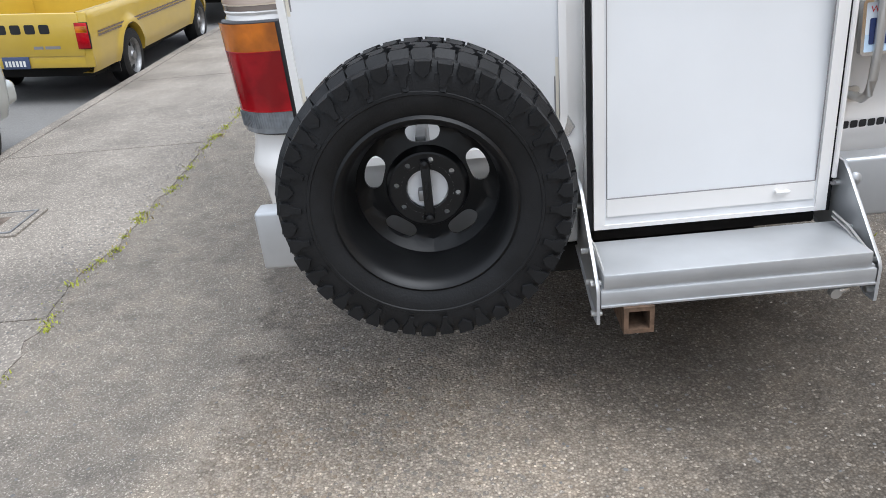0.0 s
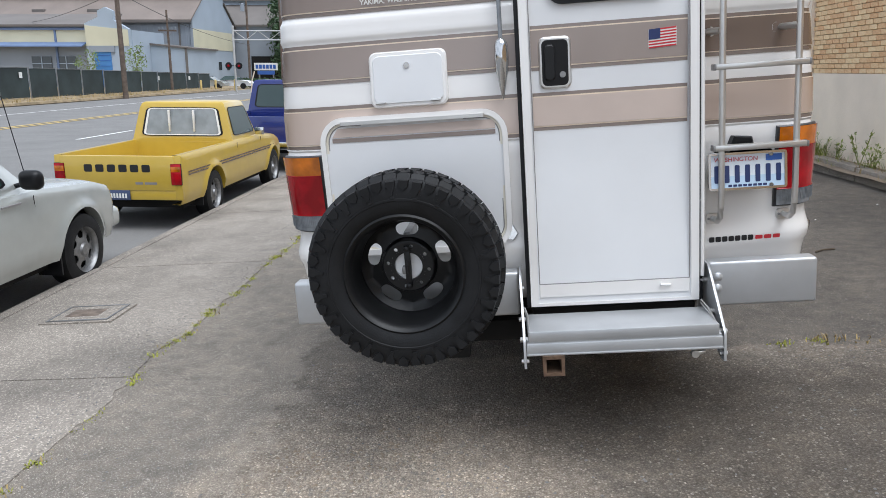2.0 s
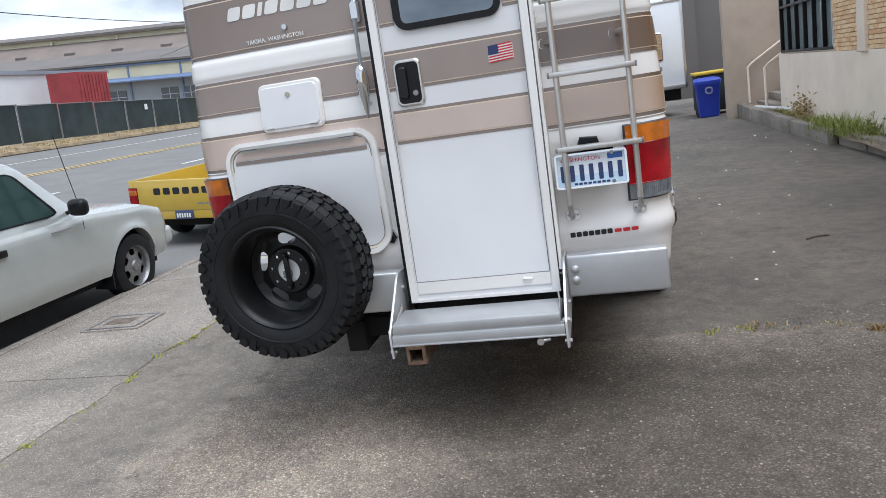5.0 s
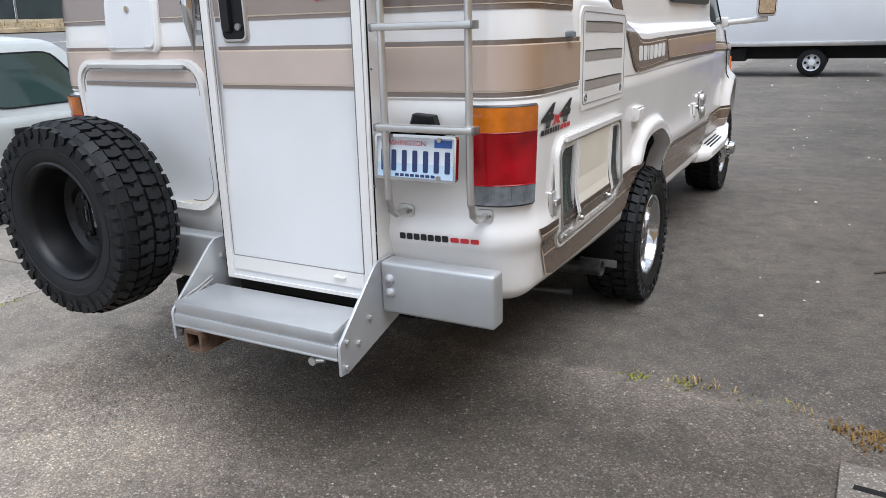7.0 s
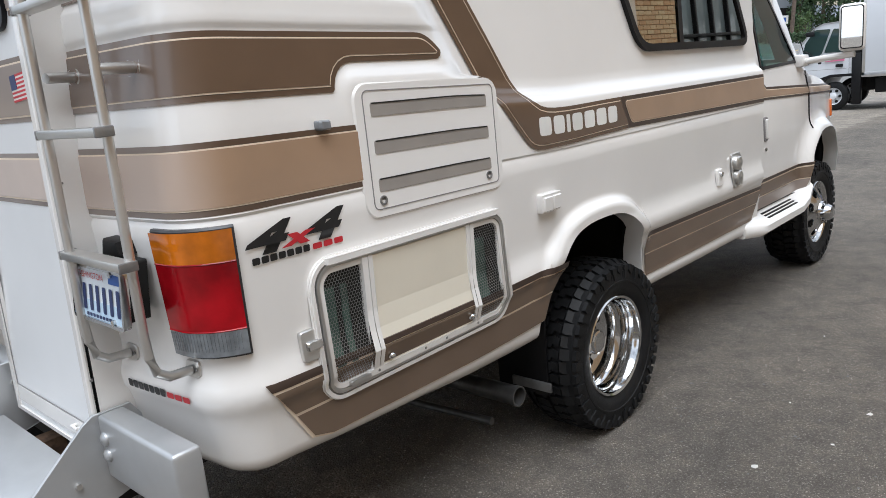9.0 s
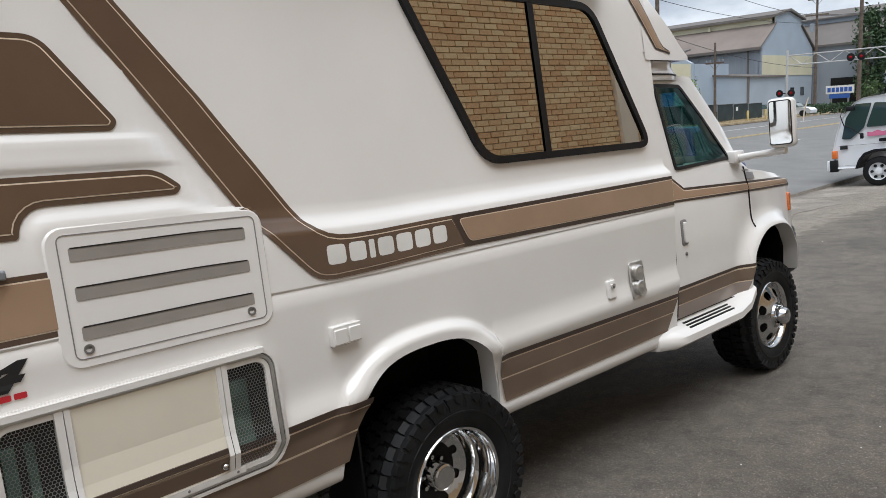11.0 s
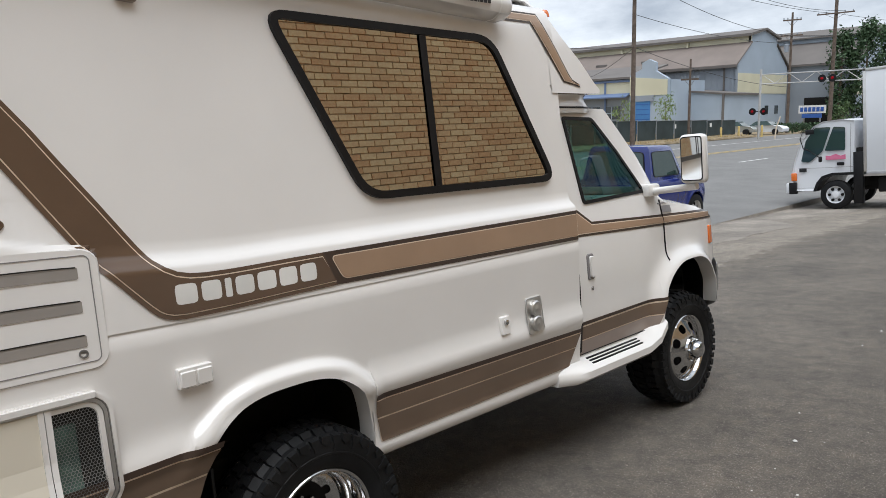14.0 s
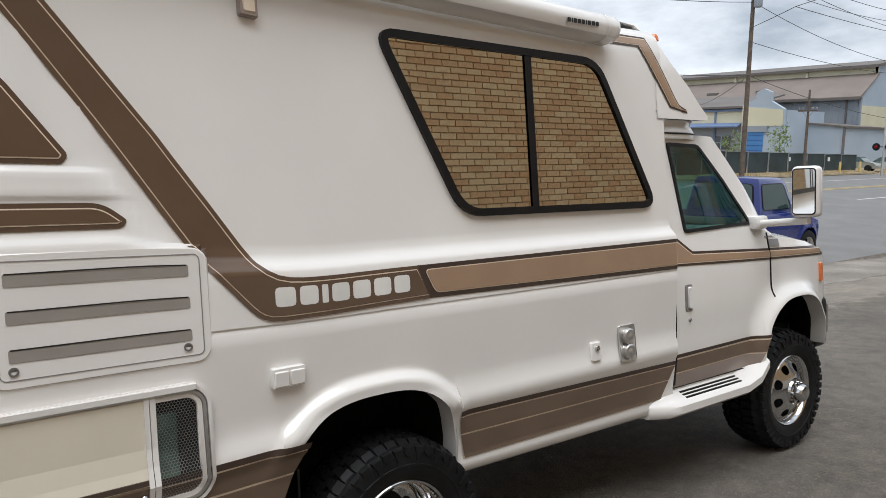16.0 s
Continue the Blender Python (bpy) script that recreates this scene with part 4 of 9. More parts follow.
STRIPES = [  # z low, z high, paint, front end on the flank as an outline
    (1.845, 2.105, M_STRIPE1R, soft_end([(0.20, 1.845), (0.868, 1.845), (0.885, 1.873), (0.715, 2.105), (0.20, 2.105)], 0.045)),
    (1.572, 1.731, M_STRIPE1R, [(0.55, 1.572), (0.572, 1.572), (0.580, 1.578)] + [(0.655 - 0.074 * math.cos(radians(a)), 1.576 + 0.074 * math.sin(radians(a))) for a in range(10, 91, 16)] + soft_end([(0.70, 1.650), (1.015, 1.652), (1.036, 1.676), (0.965, 1.731), (0.70, 1.731)], 0.04)),
    (1.312, 1.482, M_STRIPE3R, [(0.66, 1.312), (0.66, 1.482)])]
for zl, zh, mt, tip in STRIPES:
    # flank and right part of the rear in one sheet
    poly = [(U_D0 - 0.03, zl)] + [(su(y), z) for y, z in tip] + [(U_D0 - 0.03, zh)]
    for off, m2, d in ((0.003, M_STRIPEL, 0), (0.0045, M_CREAMLINE, 0.015), (0.006, mt, 0.019)):
        band("stripe", [(max(u, U_D0), z) for u, z in (shrink(poly, d) if d else poly)], m2, off, None, 0.025, 0.015)
    # the other half of the rear, round to the far flank
    for off, m2, d in ((0.003, M_STRIPEL, 0), (0.0045, M_CREAMLINE, 0.014), (0.006, M_STRIPE3 if mt is M_STRIPE3R else M_STRIPE1, 0.019)):
        band("stripe", [(-su(0.8), zl + d), (-0.075, zl + d), (-0.075, zh - d), (-su(0.8), zh - d)], m2, off)

# slanting band, brown name block and tan belt on the flank
DIAG = [(0.545, 2.585), (1.20, 1.615), (1.265, 1.515), (1.405, 1.367), (1.430, 1.344), (1.455, 1.329), (1.485, 1.320), (1.53, 1.3165), (2.225, 1.332), (2.165, 1.482), (1.62, 1.478), (1.565, 1.481), (1.52, 1.491), (1.48, 1.511), (1.45, 1.536), (1.42, 1.576), (0.69, 2.585)]


def flank(poly, material, off, name="stripe", du=0.03):
    return part(name, decal(poly, lambda y, z: side(y, z, off), du, 0.0125), material, van)


flank(DIAG, M_BROWN, 0.005, du=0.018)
flank(shrink(DIAG, 0.016), M_CREAMLINE, 0.0065, du=0.018)
flank(shrink(DIAG, 0.020), M_BROWN, 0.008, du=0.018)
BELT = [(2.225, 1.332), (4.015, 1.312), (4.015, 1.488), (2.165, 1.482)]
flank(BELT, M_DKBROWN, 0.003)
BELT_IN = round_poly([(2.262, 1.352), (4.05, 1.333), (4.05, 1.468), (2.203, 1.462)], 0.03)
BELT_IN = [(min(y, 4.014), z) for y, z in BELT_IN]
flank(BELT_IN, M_CREAMLINE, 0.0045)
flank([(min(y, 4.013), z) for y, z in shrink(BELT_IN, 0.004)], M_TAN, 0.006)

# low stripes before and behind the wheel
for poly, mt, off in (
        ([(2.425, 0.575), (3.91, 0.575), (4.015, 0.775), (2.385, 0.798)], M_CREAMLINE, 0.003),
        ([(2.386, 0.775), (4.012, 0.755), (4.012, 0.777), (2.384, 0.799)], M_DKBROWN, 0.005),
        ([(2.40, 0.690), (3.965, 0.676), (4.008, 0.749), (2.387, 0.769)], M_LITBROWN, 0.005),
        ([(2.43, 0.575), (3.905, 0.575), (3.962, 0.670), (2.402, 0.683)], M_LITBROWN, 0.005),
        ([(0.215, 0.868), (1.60, 0.846), (1.53, 0.70), (1.50, 0.62), (0.42, 0.645), (0.35, 0.665)], M_CREAMLINE, 0.003),
        ([(0.215, 0.869), (1.603, 0.847), (1.595, 0.823), (0.228, 0.846)], M_DKBROWN, 0.005),
        ([(0.235, 0.839), (1.592, 0.817), (1.545, 0.735), (0.30, 0.757)], M_LITBROWN, 0.005),
        ([(0.305, 0.749), (1.543, 0.727), (1.502, 0.622), (0.43, 0.648), (0.36, 0.668)], M_LITBROWN, 0.005)):
    flank(poly, mt, off + 0.002)


# ---- windows and hatches on the flank ----
def on_side(y, z, w=0.0):
    return side(y, z, w)


WIN = round_poly([(2.035, 2.515), (3.475, 2.50), (3.905, 1.675), (2.475, 1.68)], 0.13, 6)
WIN_IN = shrink(WIN, 0.037)
part("window_frame", frame_ring(WIN, WIN_IN, 0.02, on_side), M_BLACK, van, "black rubber window frame")
bm = plate(shrink(WIN, 0.03), 0.003, lambda y, z, w: Vector((side(2.0, 1.7).x + 0.007 + w - 0.044 * (z - 1.7), y, z)))
pane = part("window_pane", bm, M_WINDOW, van, "mirror-dark window pane", smooth=False)
bm = bmesh.new()
rows = [[bm.verts.new(on_side(y, z, 0.017)) for y in (2.932, 2.978)] for z in (1.71, 2.47)]
rows += [[bm.verts.new(on_side(y, z, -0.004)) for y in (2.932, 2.978)] for z in (2.47, 1.71)]
rows.append(rows[0])
grid_faces(bm, rows)
part("window_bar", bm, M_BLACK, van, "black bar between the sliding panes")

# louvred fridge vent
VENT_X = side(0.95, 1.30).x


def on_vent(y, z, w=0.0):
    return Vector((VENT_X + w - 0.004 * (z - 1.3), y, z))


VENT = rounded(0.625, 1.265, 1.212, 1.592, 0.05, 5)
vent = part("vent_panel", plate(VENT, 0.009, on_vent, 0.006), M_WHITE, van, "white louvred vent panel")
VIN = rounded(0.658, 1.238, 1.236, 1.572, 0.02, 4)
part("seam", frame_ring(VIN, shrink(VIN, 0.003), 0.0105, on_vent), M_GREYINK, vent)
for zc in (1.52, 1.415, 1.308):
    part("louvre_slot", plate(rounded(0.685, 1.20, zc - 0.022, zc + 0.016, 0.006, 3), 0.0106, on_vent), M_LOUVRE, vent, "grey louvre slot", smooth=False)
    part("slot_gap", plate([(0.69, zc + 0.013), (1.195, zc + 0.013), (1.195, zc + 0.017), (0.69, zc + 0.017)], 0.0114, on_vent), M_MESH, vent, smooth=False)
for y, z in ((0.695, 1.262), (1.185, 1.266)):
    bm = bmesh.new()
    c = on_vent(y, z, 0.007)
    lathe(bm, [(0.0, 0.014), (0.006, 0.014), (0.006, 0.009), (0.002, 0.008), (0.002, 0.0005)], 16, "x", c)
    part("screw", bm, M_STEEL, vent)

# service hatch with mesh openings
HATCH = rounded(0.390, 1.250, 0.735, 1.150, 0.085, 7)
hatch = part("service_hatch", frame_ring(HATCH, shrink(HATCH, 0.050), 0.008, on_side), M_WHITE, van, "white framed service hatch with mesh vents")
part("hatch_rim", frame_ring(shrink(HATCH, 0.003), shrink(HATCH, 0.015), 0.016, on_side), M_WHITE, hatch)
part("hatch_seam", frame_ring(shrink(HATCH, 0.016), shrink(HATCH, 0.0195), 0.0105, on_side), M_GREYINK, hatch)
part("hatch_trim", frame_ring(shrink(HATCH, 0.021), shrink(HATCH, 0.031), 0.018, on_side), M_ALU, hatch, "thin aluminium trim")
part("hatch_inner", frame_ring(shrink(HATCH, 0.033), shrink(HATCH, 0.048), 0.013, on_side), M_WHITE, hatch)
part("hatch_backing", plate(shrink(HATCH, 0.046), 0.004, on_side), M_MESHBACK, hatch, "dark grey backing behind the mesh", smooth=False)
for ya, yb in ((0.445, 0.478), (0.500, 0.524), (1.072, 1.135)):
    part("cooling_fin", plate([(ya, 0.80), (yb, 0.80), (yb, 1.06), (ya, 1.06)], 0.0065, on_side), M_FILTER, hatch, "dim green cooling fin", smooth=False)
part("hatch_panel", plate([(0.612, 0.772), (1.040, 0.772), (1.040, 1.118), (0.612, 1.118)], 0.016, on_side, 0.003), M_CREAM, hatch, "cream centre panel", smooth=False)
for ya, yb in ((0.578, 0.600), (0.602, 0.618), (1.034, 1.050), (1.052, 1.070)):
    part("hatch_stile", plate([(ya, 0.770), (yb, 0.770), (yb, 1.122), (ya, 1.122)], 0.020, on_side, 0.003), M_WHITE, hatch, smooth=False)
part("bottom_rail", plate([(0.56, 0.766), (1.09, 0.766), (1.09, 0.786), (0.56, 0.786)], 0.021, on_side, 0.003), M_WHITE, hatch, smooth=False)
for y in (0.60, 0.80, 0.90, 1.06):
    bm = bmesh.new()
    lathe(bm, [(0.0, 0.0045), (0.002, 0.004), (0.003, 0.0005)], 10, "x", on_side(y, 0.776, 0.0205))
    part("screw", bm, M_STEEL, hatch)
part("pull_tab", plate(rounded(0.486, 0.566, 0.768, 0.782, 0.005, 3), 0.026, on_side, 0.003), M_ALU, hatch, "small aluminium pull tab")
part("hatch_stripe", plate([(0.619, 0.788), (1.033, 0.788), (1.033, 0.846), (0.619, 0.846)], 0.0175, on_side), M_LITBROWN, hatch, "brown stripe", smooth=False)
part("hatch_stripe", plate([(0.619, 0.850), (1.033, 0.850), (1.033, 0.866), (0.619, 0.866)], 0.0175, on_side), M_DKBROWN, hatch, "dark brown stripe", smooth=False)
part("top_rail", plate([(0.45, 1.128), (1.20, 1.128), (1.20, 1.146), (0.45, 1.146)], 0.027, on_side, 0.005), M_WHITE, hatch, smooth=False)
for y, z in ((0.645, 0.808), (1.015, 0.815)):
    bm = bmesh.new()
    lathe(bm, [(0.0, 0.011), (0.010, 0.010), (0.016, 0.006), (0.018, 0.0005)], 14, "x", on_side(y, z, 0.016))
    part("knob", bm, M_CHROME, hatch)


def mesh_screen(y0, y1, z0, z1, pitch=0.0104, w=0.00085):
    """A punched screen of six-sided holes: the web between them as thin strips."""
    bm = bmesh.new()
    r = pitch / math.sqrt(3)
    k, j = 0, 0
    z = z0
    while z < z1:
        y = y0 + (0.5 * pitch if j % 2 else 0.0)
        while y < y1:
            # three of the six edges of each hole; its neighbours bring the others
            c = [(y + r * math.cos(radians(a)), z + r * math.sin(radians(a))) for a in (30, 90, 150, 210)]
            for (ya, za), (yb, zb) in zip(c, c[1:]):
                if y0 <= min(ya, yb) and max(ya, yb) <= y1 and z0 <= min(za, zb) and max(za, zb) <= z1:
                    d = Vector((yb - ya, zb - za)).normalized()
                    n = Vector((-d.y, d.x)) * w
                    bm.faces.new([bm.verts.new(on_side(p + q * n.x, v + q * n.y, 0.0105)) for p, v, q in ((ya, za, -1), (yb, zb, -1), (yb, zb, 1), (ya, za, 1))])
            y += pitch
        z += 1.5 * r
        j += 1
    return bm


part("mesh_screen", mesh_screen(0.436, 0.582, 0.782, 1.118), M_STEEL, hatch, "metal mesh vent", smooth=False)
part("mesh_screen", mesh_screen(1.068, 1.206, 0.782, 1.118), M_STEEL, hatch, "metal mesh vent", smooth=False)
part("latch", plate(rounded(0.342, 0.394, 0.885, 0.968, 0.008, 3), 0.014, on_side, 0.003), M_ALU, hatch, "small metal latch plate")
part("latch_tongue", plate(rounded(0.354, 0.404, 0.915, 0.938, 0.004, 2), 0.03, on_side, 0.003), M_CHROME, hatch)

# outlet boxes and small fittings
outlet = part("outlet_box", plate(rounded(1.470, 1.598, 1.070, 1.146, 0.006, 3), 0.026, on_side, 0.004), M_WHITE, van, "white weatherproof outlet box with two flaps")
for ya, yb in ((1.475, 1.531), (1.537, 1.593)):
    part("flap", plate(rounded(ya, yb, 1.076, 1.134, 0.005, 3), 0.033, on_side, 0.004), M_WHITE, outlet)
sock = part("socket_plate", plate(rounded(3.512, 3.645, 0.845, 1.045, 0.012, 3), 0.008, on_side, 0.002), M_ALU, van, "metal inlet plate with two round caps")
for z in (0.985, 0.900):
    bm = bmesh.new()
    lathe(bm, [(0.0, 0.045), (0.022, 0.043), (0.028, 0.036), (0.026, 0.02), (0.034, 0.0005)], 24, "x", on_side(3.578, z, 0.006))
    part("cap", bm, M_ALU, sock)
part("water_inlet", plate(rounded(3.290, 3.362, 0.888, 0.985, 0.008, 3), 0.016, on_side, 0.004), M_WHITE, van, "small white inlet with chrome catch")
bm = bmesh.new()
lathe(bm, [(0.0, 0.016), (0.016, 0.014), (0.02, 0.0005)], 14, "x", on_side(3.326, 0.955, 0.014))
part("catch", bm, M_CHROME, van)
part("marker_lamp", plate(rounded(0.490, 0.530, 1.478, 1.503, 0.006, 3), 0.028, on_side, 0.006), M_CLEARL, van, "small clear marker lamp")
lamp = part("porch_lamp", plate(rounded(1.455, 1.525, 2.435, 2.575, 0.008, 3), 0.03, on_side, 0.006), M_GREYTAN, van, "beige porch lamp")
part("lamp_lens", plate(rounded(1.467, 1.513, 2.45, 2.535, 0.006, 3), 0.034, on_side, 0.004), M_CREAMLINE, lamp, "yellowed lens")


# ---- writing on the flank ----
def bars(name, y0, y1, z0, z1, widths, material, place, slant=0.0, gap=0.2, parent=None, hollow=()):
    """A row of plain letter-sized blocks."""
    total = sum(widths) + gap * (len(widths) - 1)
    s = (y1 - y0) / total
    y = y0
    for w in widths:
        bw = w * s
        pts = round_poly([(y, z0), (y + bw, z0), (y + bw + slant, z1), (y + slant, z1)], min(bw, z1 - z0) * 0.22, 2)
        bm = bmesh.new()
        bm.faces.new([bm.verts.new(place(u, v)) for u, v in pts])
        part(name, bm, material, parent or van, smooth=False)
        y += bw + gap * s


bars("wordmark", 1.50, 2.12, 1.372, 1.446, (1, 1, 0.35, 1, 1.05, 1.05, 1), M_WHITEINK, lambda y, z: side(y, z + 0.004 * (y - 1.8), 0.0085))
bars("wordmark", 0.235, 0.415, 1.176, 1.194, (1, 1, 1, 1, 1, 1, 1), M_BLACKINK, lambda y, z: side(y, z, 0.004))
bars("wordmark", 0.425, 0.53, 1.176, 1.192, (1, 1, 1), M_REDINK, lambda y, z: side(y, z, 0.004))


def words(name, text, size, material, place, parent, label="", extrude=0.0, bold=0.0):
    """Flat letters of the built-in font, laid by a pose."""
    cu = bpy.data.curves.new(name, "FONT")
    cu.body, cu.size, cu.extrude, cu.offset = text, size, extrude, bold
    cu.align_x, cu.align_y = "CENTER", "CENTER"
    tmp = bpy.data.objects.new(name, cu)
    scene.collection.objects.link(tmp)
    dg = bpy.context.evaluated_depsgraph_get()
    me = bpy.data.meshes.new_from_object(tmp.evaluated_get(dg))
    bpy.data.objects.remove(tmp)
    bpy.data.curves.remove(cu)
    me.transform(place)
    if root_of(parent).name == "camper_van":
        for v in me.vertices:
            v.co = settle(v.co)
    me.materials.clear()
    me.materials.append(material)
    ob = new(name, me)
    ob.parent = parent
    ob.matrix_parent_inverse = world_of(parent).inverted()
    return tagged(ob, label)


SIDE_TURN = Matrix.Rotation(radians(90), 4, "Z") @ Matrix.Rotation(radians(90), 4, "X")
shear = Matrix(((2.25, 0.75, 0, 0), (0, 1, 0, 0), (0, 0, 1, 0), (0, 0, 0, 1)))
for tx, mt, y in (("4", M_BLACKINK, 0.29), ("4", M_BLACKINK, 0.47)):
    words("badge_digit", tx, 0.098, mt, Matrix.Translation(side(y, 1.232, 0.004)) @ SIDE_TURN @ shear, van, bold=0.005)
words("badge_letter", "x", 0.058, M_REDINK, Matrix.Translation(side(0.385, 1.222, 0.005)) @ SIDE_TURN @ shear, van, bold=0.003)

# ---- awning, clearance lamps, nose trim ----
bm = bmesh.new()
AW = [(0.0, 2.575), (0.055, 2.578), (0.098, 2.60), (0.115, 2.635), (0.112, 2.668), (0.085, 2.70), (0.03, 2.715), (-0.03, 2.715)]
rows = [[bm.verts.new((side(2.0, 2.5).x + dx * k, y, 2.645 + (z - 2.645) * k)) for dx, z in AW] for y, k in ((0.55, 1), (3.50, 1), (3.535, 0.97), (3.555, 0.85))]
grid_faces(bm, rows)
bm.faces.new(rows[-1]); bm.faces.new(rows[0])
awning = part("awning", bm, M_WHITE, van, "rolled white awning cassette along the roof edge")
bm = bmesh.new()
rows = [[bm.verts.new((side(2.0, 2.5).x + dx * 1.02, y, 2.645 + (z - 2.645) * 1.02)) for dx, z in AW] for y in (3.44, 3.452)]
grid_faces(bm, rows)
part("awning_seam", bm, M_WHITEINK, awning)
bars("awning_mark", 3.13, 3.36, 2.632, 2.652, (1, 0.4, 1, 1, 1, 0.4, 1, 1, 1), M_BLACKINK, lambda y, z: Vector((side(2.0, 2.5).x + 0.1175, y, z)), parent=awning)
bm = bmesh.new()
lathe(bm, [(0.0, 0.032), (0.018, 0.030), (0.034, 0.02), (0.04, 0.0005)], 18, "z", (0.86, 4.08, 2.665))
part("clearance_lamp", bm, M_ORANGE, van, "amber clearance lamp")
CAPS = [(3.58, 2.60), (3.83, 2.60), (4.075, 2.265), (4.24, 2.235), (4.225, 2.258), (4.165, 2.282), (4.135, 2.315), (3.905, 2.655), (3.58, 2.655)]
for off, mt, d in ((0.004, M_DKBROWN, 0), (0.0055, M_CREAMLINE, 0.010), (0.007, M_TAN, 0.015)):
    bm = decal(shrink(CAPS, d), lambda y, z: Vector((max(side(min(y, 4.0), z, off).x if y < 4.04 else 0.0, XC + cap_x(z + 0.03) + off), y, z)), 0.05, 0.03)
    part("cap_stripe", bm, mt, van, smooth=False)
for z, r in ((2.205, 0.007), (2.118, 0.006)):
    bm = bmesh.new()
    w, y1 = (1.018, 4.545) if z > 2.15 else (1.023, 4.575)
    tube(bm, [(XC + w, 4.0, z), (XC + w, y1 - 0.27, z), (XC + w - 0.03, y1 - 0.16, z), (XC + w - 0.10, y1 - 0.05, z), (XC + w - 0.22, y1 + 0.01, z), (XC + 0.3, y1 + 0.06, z), (XC - 0.3, y1 + 0.06, z)], r, 6)
    part("neck_trim", bm, M_BROWN if z > 2.15 else M_BLACK, van)

# ---- cab details ----
def on_cab(y, z, w=0.0):
    return cab_at(y, z, w)


def cab_skin(name, poly, mt, off, label=""):
    return part(name, decal(poly, lambda y, z: cab_at(y, z, off), 0.05, 0.03), mt, van, label)


for poly, mt, off in (
        ([(4.06, 1.315), (6.02, 1.245), (6.02, 1.315), (4.27, 1.392), (4.14, 1.478), (4.06, 1.478)], M_DKBROWN, 0.003),
        ([(4.07, 1.329), (6.00, 1.260), (6.00, 1.300), (4.262, 1.376), (4.13, 1.462), (4.07, 1.462)], M_CREAMLINE, 0.005),
        ([(4.075, 1.334), (6.00, 1.265), (6.00, 1.295), (4.26, 1.371), (4.127, 1.456), (4.075, 1.456)], M_TAN, 0.0065),
        ([(4.05, 0.60), (4.90, 0.60), (5.00, 0.80), (4.05, 0.795)], M_CREAMLINE, 0.003),
        ([(4.05, 0.775), (4.99, 0.782), (5.0, 0.80), (4.05, 0.796)], M_DKBROWN, 0.005),
        ([(4.05, 0.69), (4.945, 0.695), (4.985, 0.772), (4.05, 0.766)], M_LITBROWN, 0.005),
        ([(4.05, 0.60), (4.90, 0.60), (4.94, 0.688), (4.05, 0.683)], M_GREYTAN, 0.005)):
    cab_skin("cab_stripe", poly, mt, off)
part("cab_window_frame", frame_ring(CWIN, shrink(CWIN, 0.022), 0.008, on_cab), M_BLACK, van, "black window seal")
part("cab_window", decal(shrink(CWIN, 0.018), lambda y, z: cab_at(y, z, 0.005), 0.05, 0.05), M_DOORPANE, van, "green tinted cab window")
part("cab_window", decal(shrink(CWIN, 0.012), lambda y, z: cab_at(y, z, 0.005, True), 0.05, 0.05), M_DOORPANE, van, "green tinted cab window")
# what shows through the cab windows
bm = bmesh.new()
box(bm, XC - 0.98, XC + 0.98, 3.98, 4.00, 0.60, 2.1)
box(bm, XC - 0.95, XC + 0.95, 4.0, 4.60, 2.085, 2.10)
box(bm, XC - 0.98, XC + 0.98, 4.0, 5.2, 0.60, 0.64)
for s in (-1, 1):
    box(bm, XC + s * 1.0 - 0.012, XC + s * 1.0 + 0.012, 4.0, 5.1, 0.62, 1.47, 0.004)
part("cab_lining", bm, M_LINING, van, "grey cab lining", smooth=False)
bm = bmesh.new()
box(bm, XC - 0.95, XC + 0.95, 4.95, 5.25, 1.05, 1.50, 0.06, 3)
box(bm, XC - 0.75, XC - 0.15, 4.93, 5.05, 1.46, 1.56, 0.05, 3)
part("dashboard", bm, M_LINING, van, "grey dashboard with a hooded cluster")
for sx in (-0.45, 0.45):
    bm = bmesh.new()
    box(bm, XC + sx - 0.25, XC + sx + 0.25, 4.15, 4.68, 0.98, 1.14, 0.05, 3)
    seat = part("cab_seat", bm, M_SEAT, van, "grey cloth captain seat")
    bm = bmesh.new()
    box(bm, XC + sx - 0.25, XC + sx + 0.25, 4.10, 4.24, 1.10, 1.72, 0.05, 3)
    part("seat_back", bm, M_SEAT, seat)
    bm = bmesh.new()
    box(bm, XC + sx - 0.13, XC + sx + 0.13, 4.09, 4.19, 1.75, 1.94, 0.04, 3)
    part("head_rest", bm, M_SEAT, seat)
bm = bmesh.new()
tilt = pose(XC - 0.45, 4.80, 1.50, -62)
ring = [tilt @ Vector((0.19 * math.cos(a), 0.19 * math.sin(a), 0)) for a in np.linspace(0, 2 * math.pi, 33)[:-1]]
tube(bm, ring, 0.015, 8, closed=True)
for a in (0.2, 2.94, 4.71):
    rod(bm, tilt @ Vector((0, 0, -0.02)), tilt @ Vector((0.185 * math.cos(a), 0.185 * math.sin(a), 0)), 0.013, 8)
rod(bm, tilt @ Vector((0, 0, 0.01)), tilt @ Vector((0, 0, -0.25)), 0.035, 12)
part("steering_wheel", bm, M_BLACK, van, "black steering wheel")
bm = bmesh.new()
for yy, za, r in ((4.045, 0.60, 0.0075), (5.13, 1.03, 0.005)):
    tube(bm, [on_cab(yy, z, 0.0035) for z in np.linspace(za, 1.46, 14)], r, 5)
tube(bm, [on_cab(y, 0.602, 0.003) for y in np.linspace(4.045, 5.03, 8)], 0.0045, 5)
part("door_seam", bm, M_UNDER, van, "dark door gap")
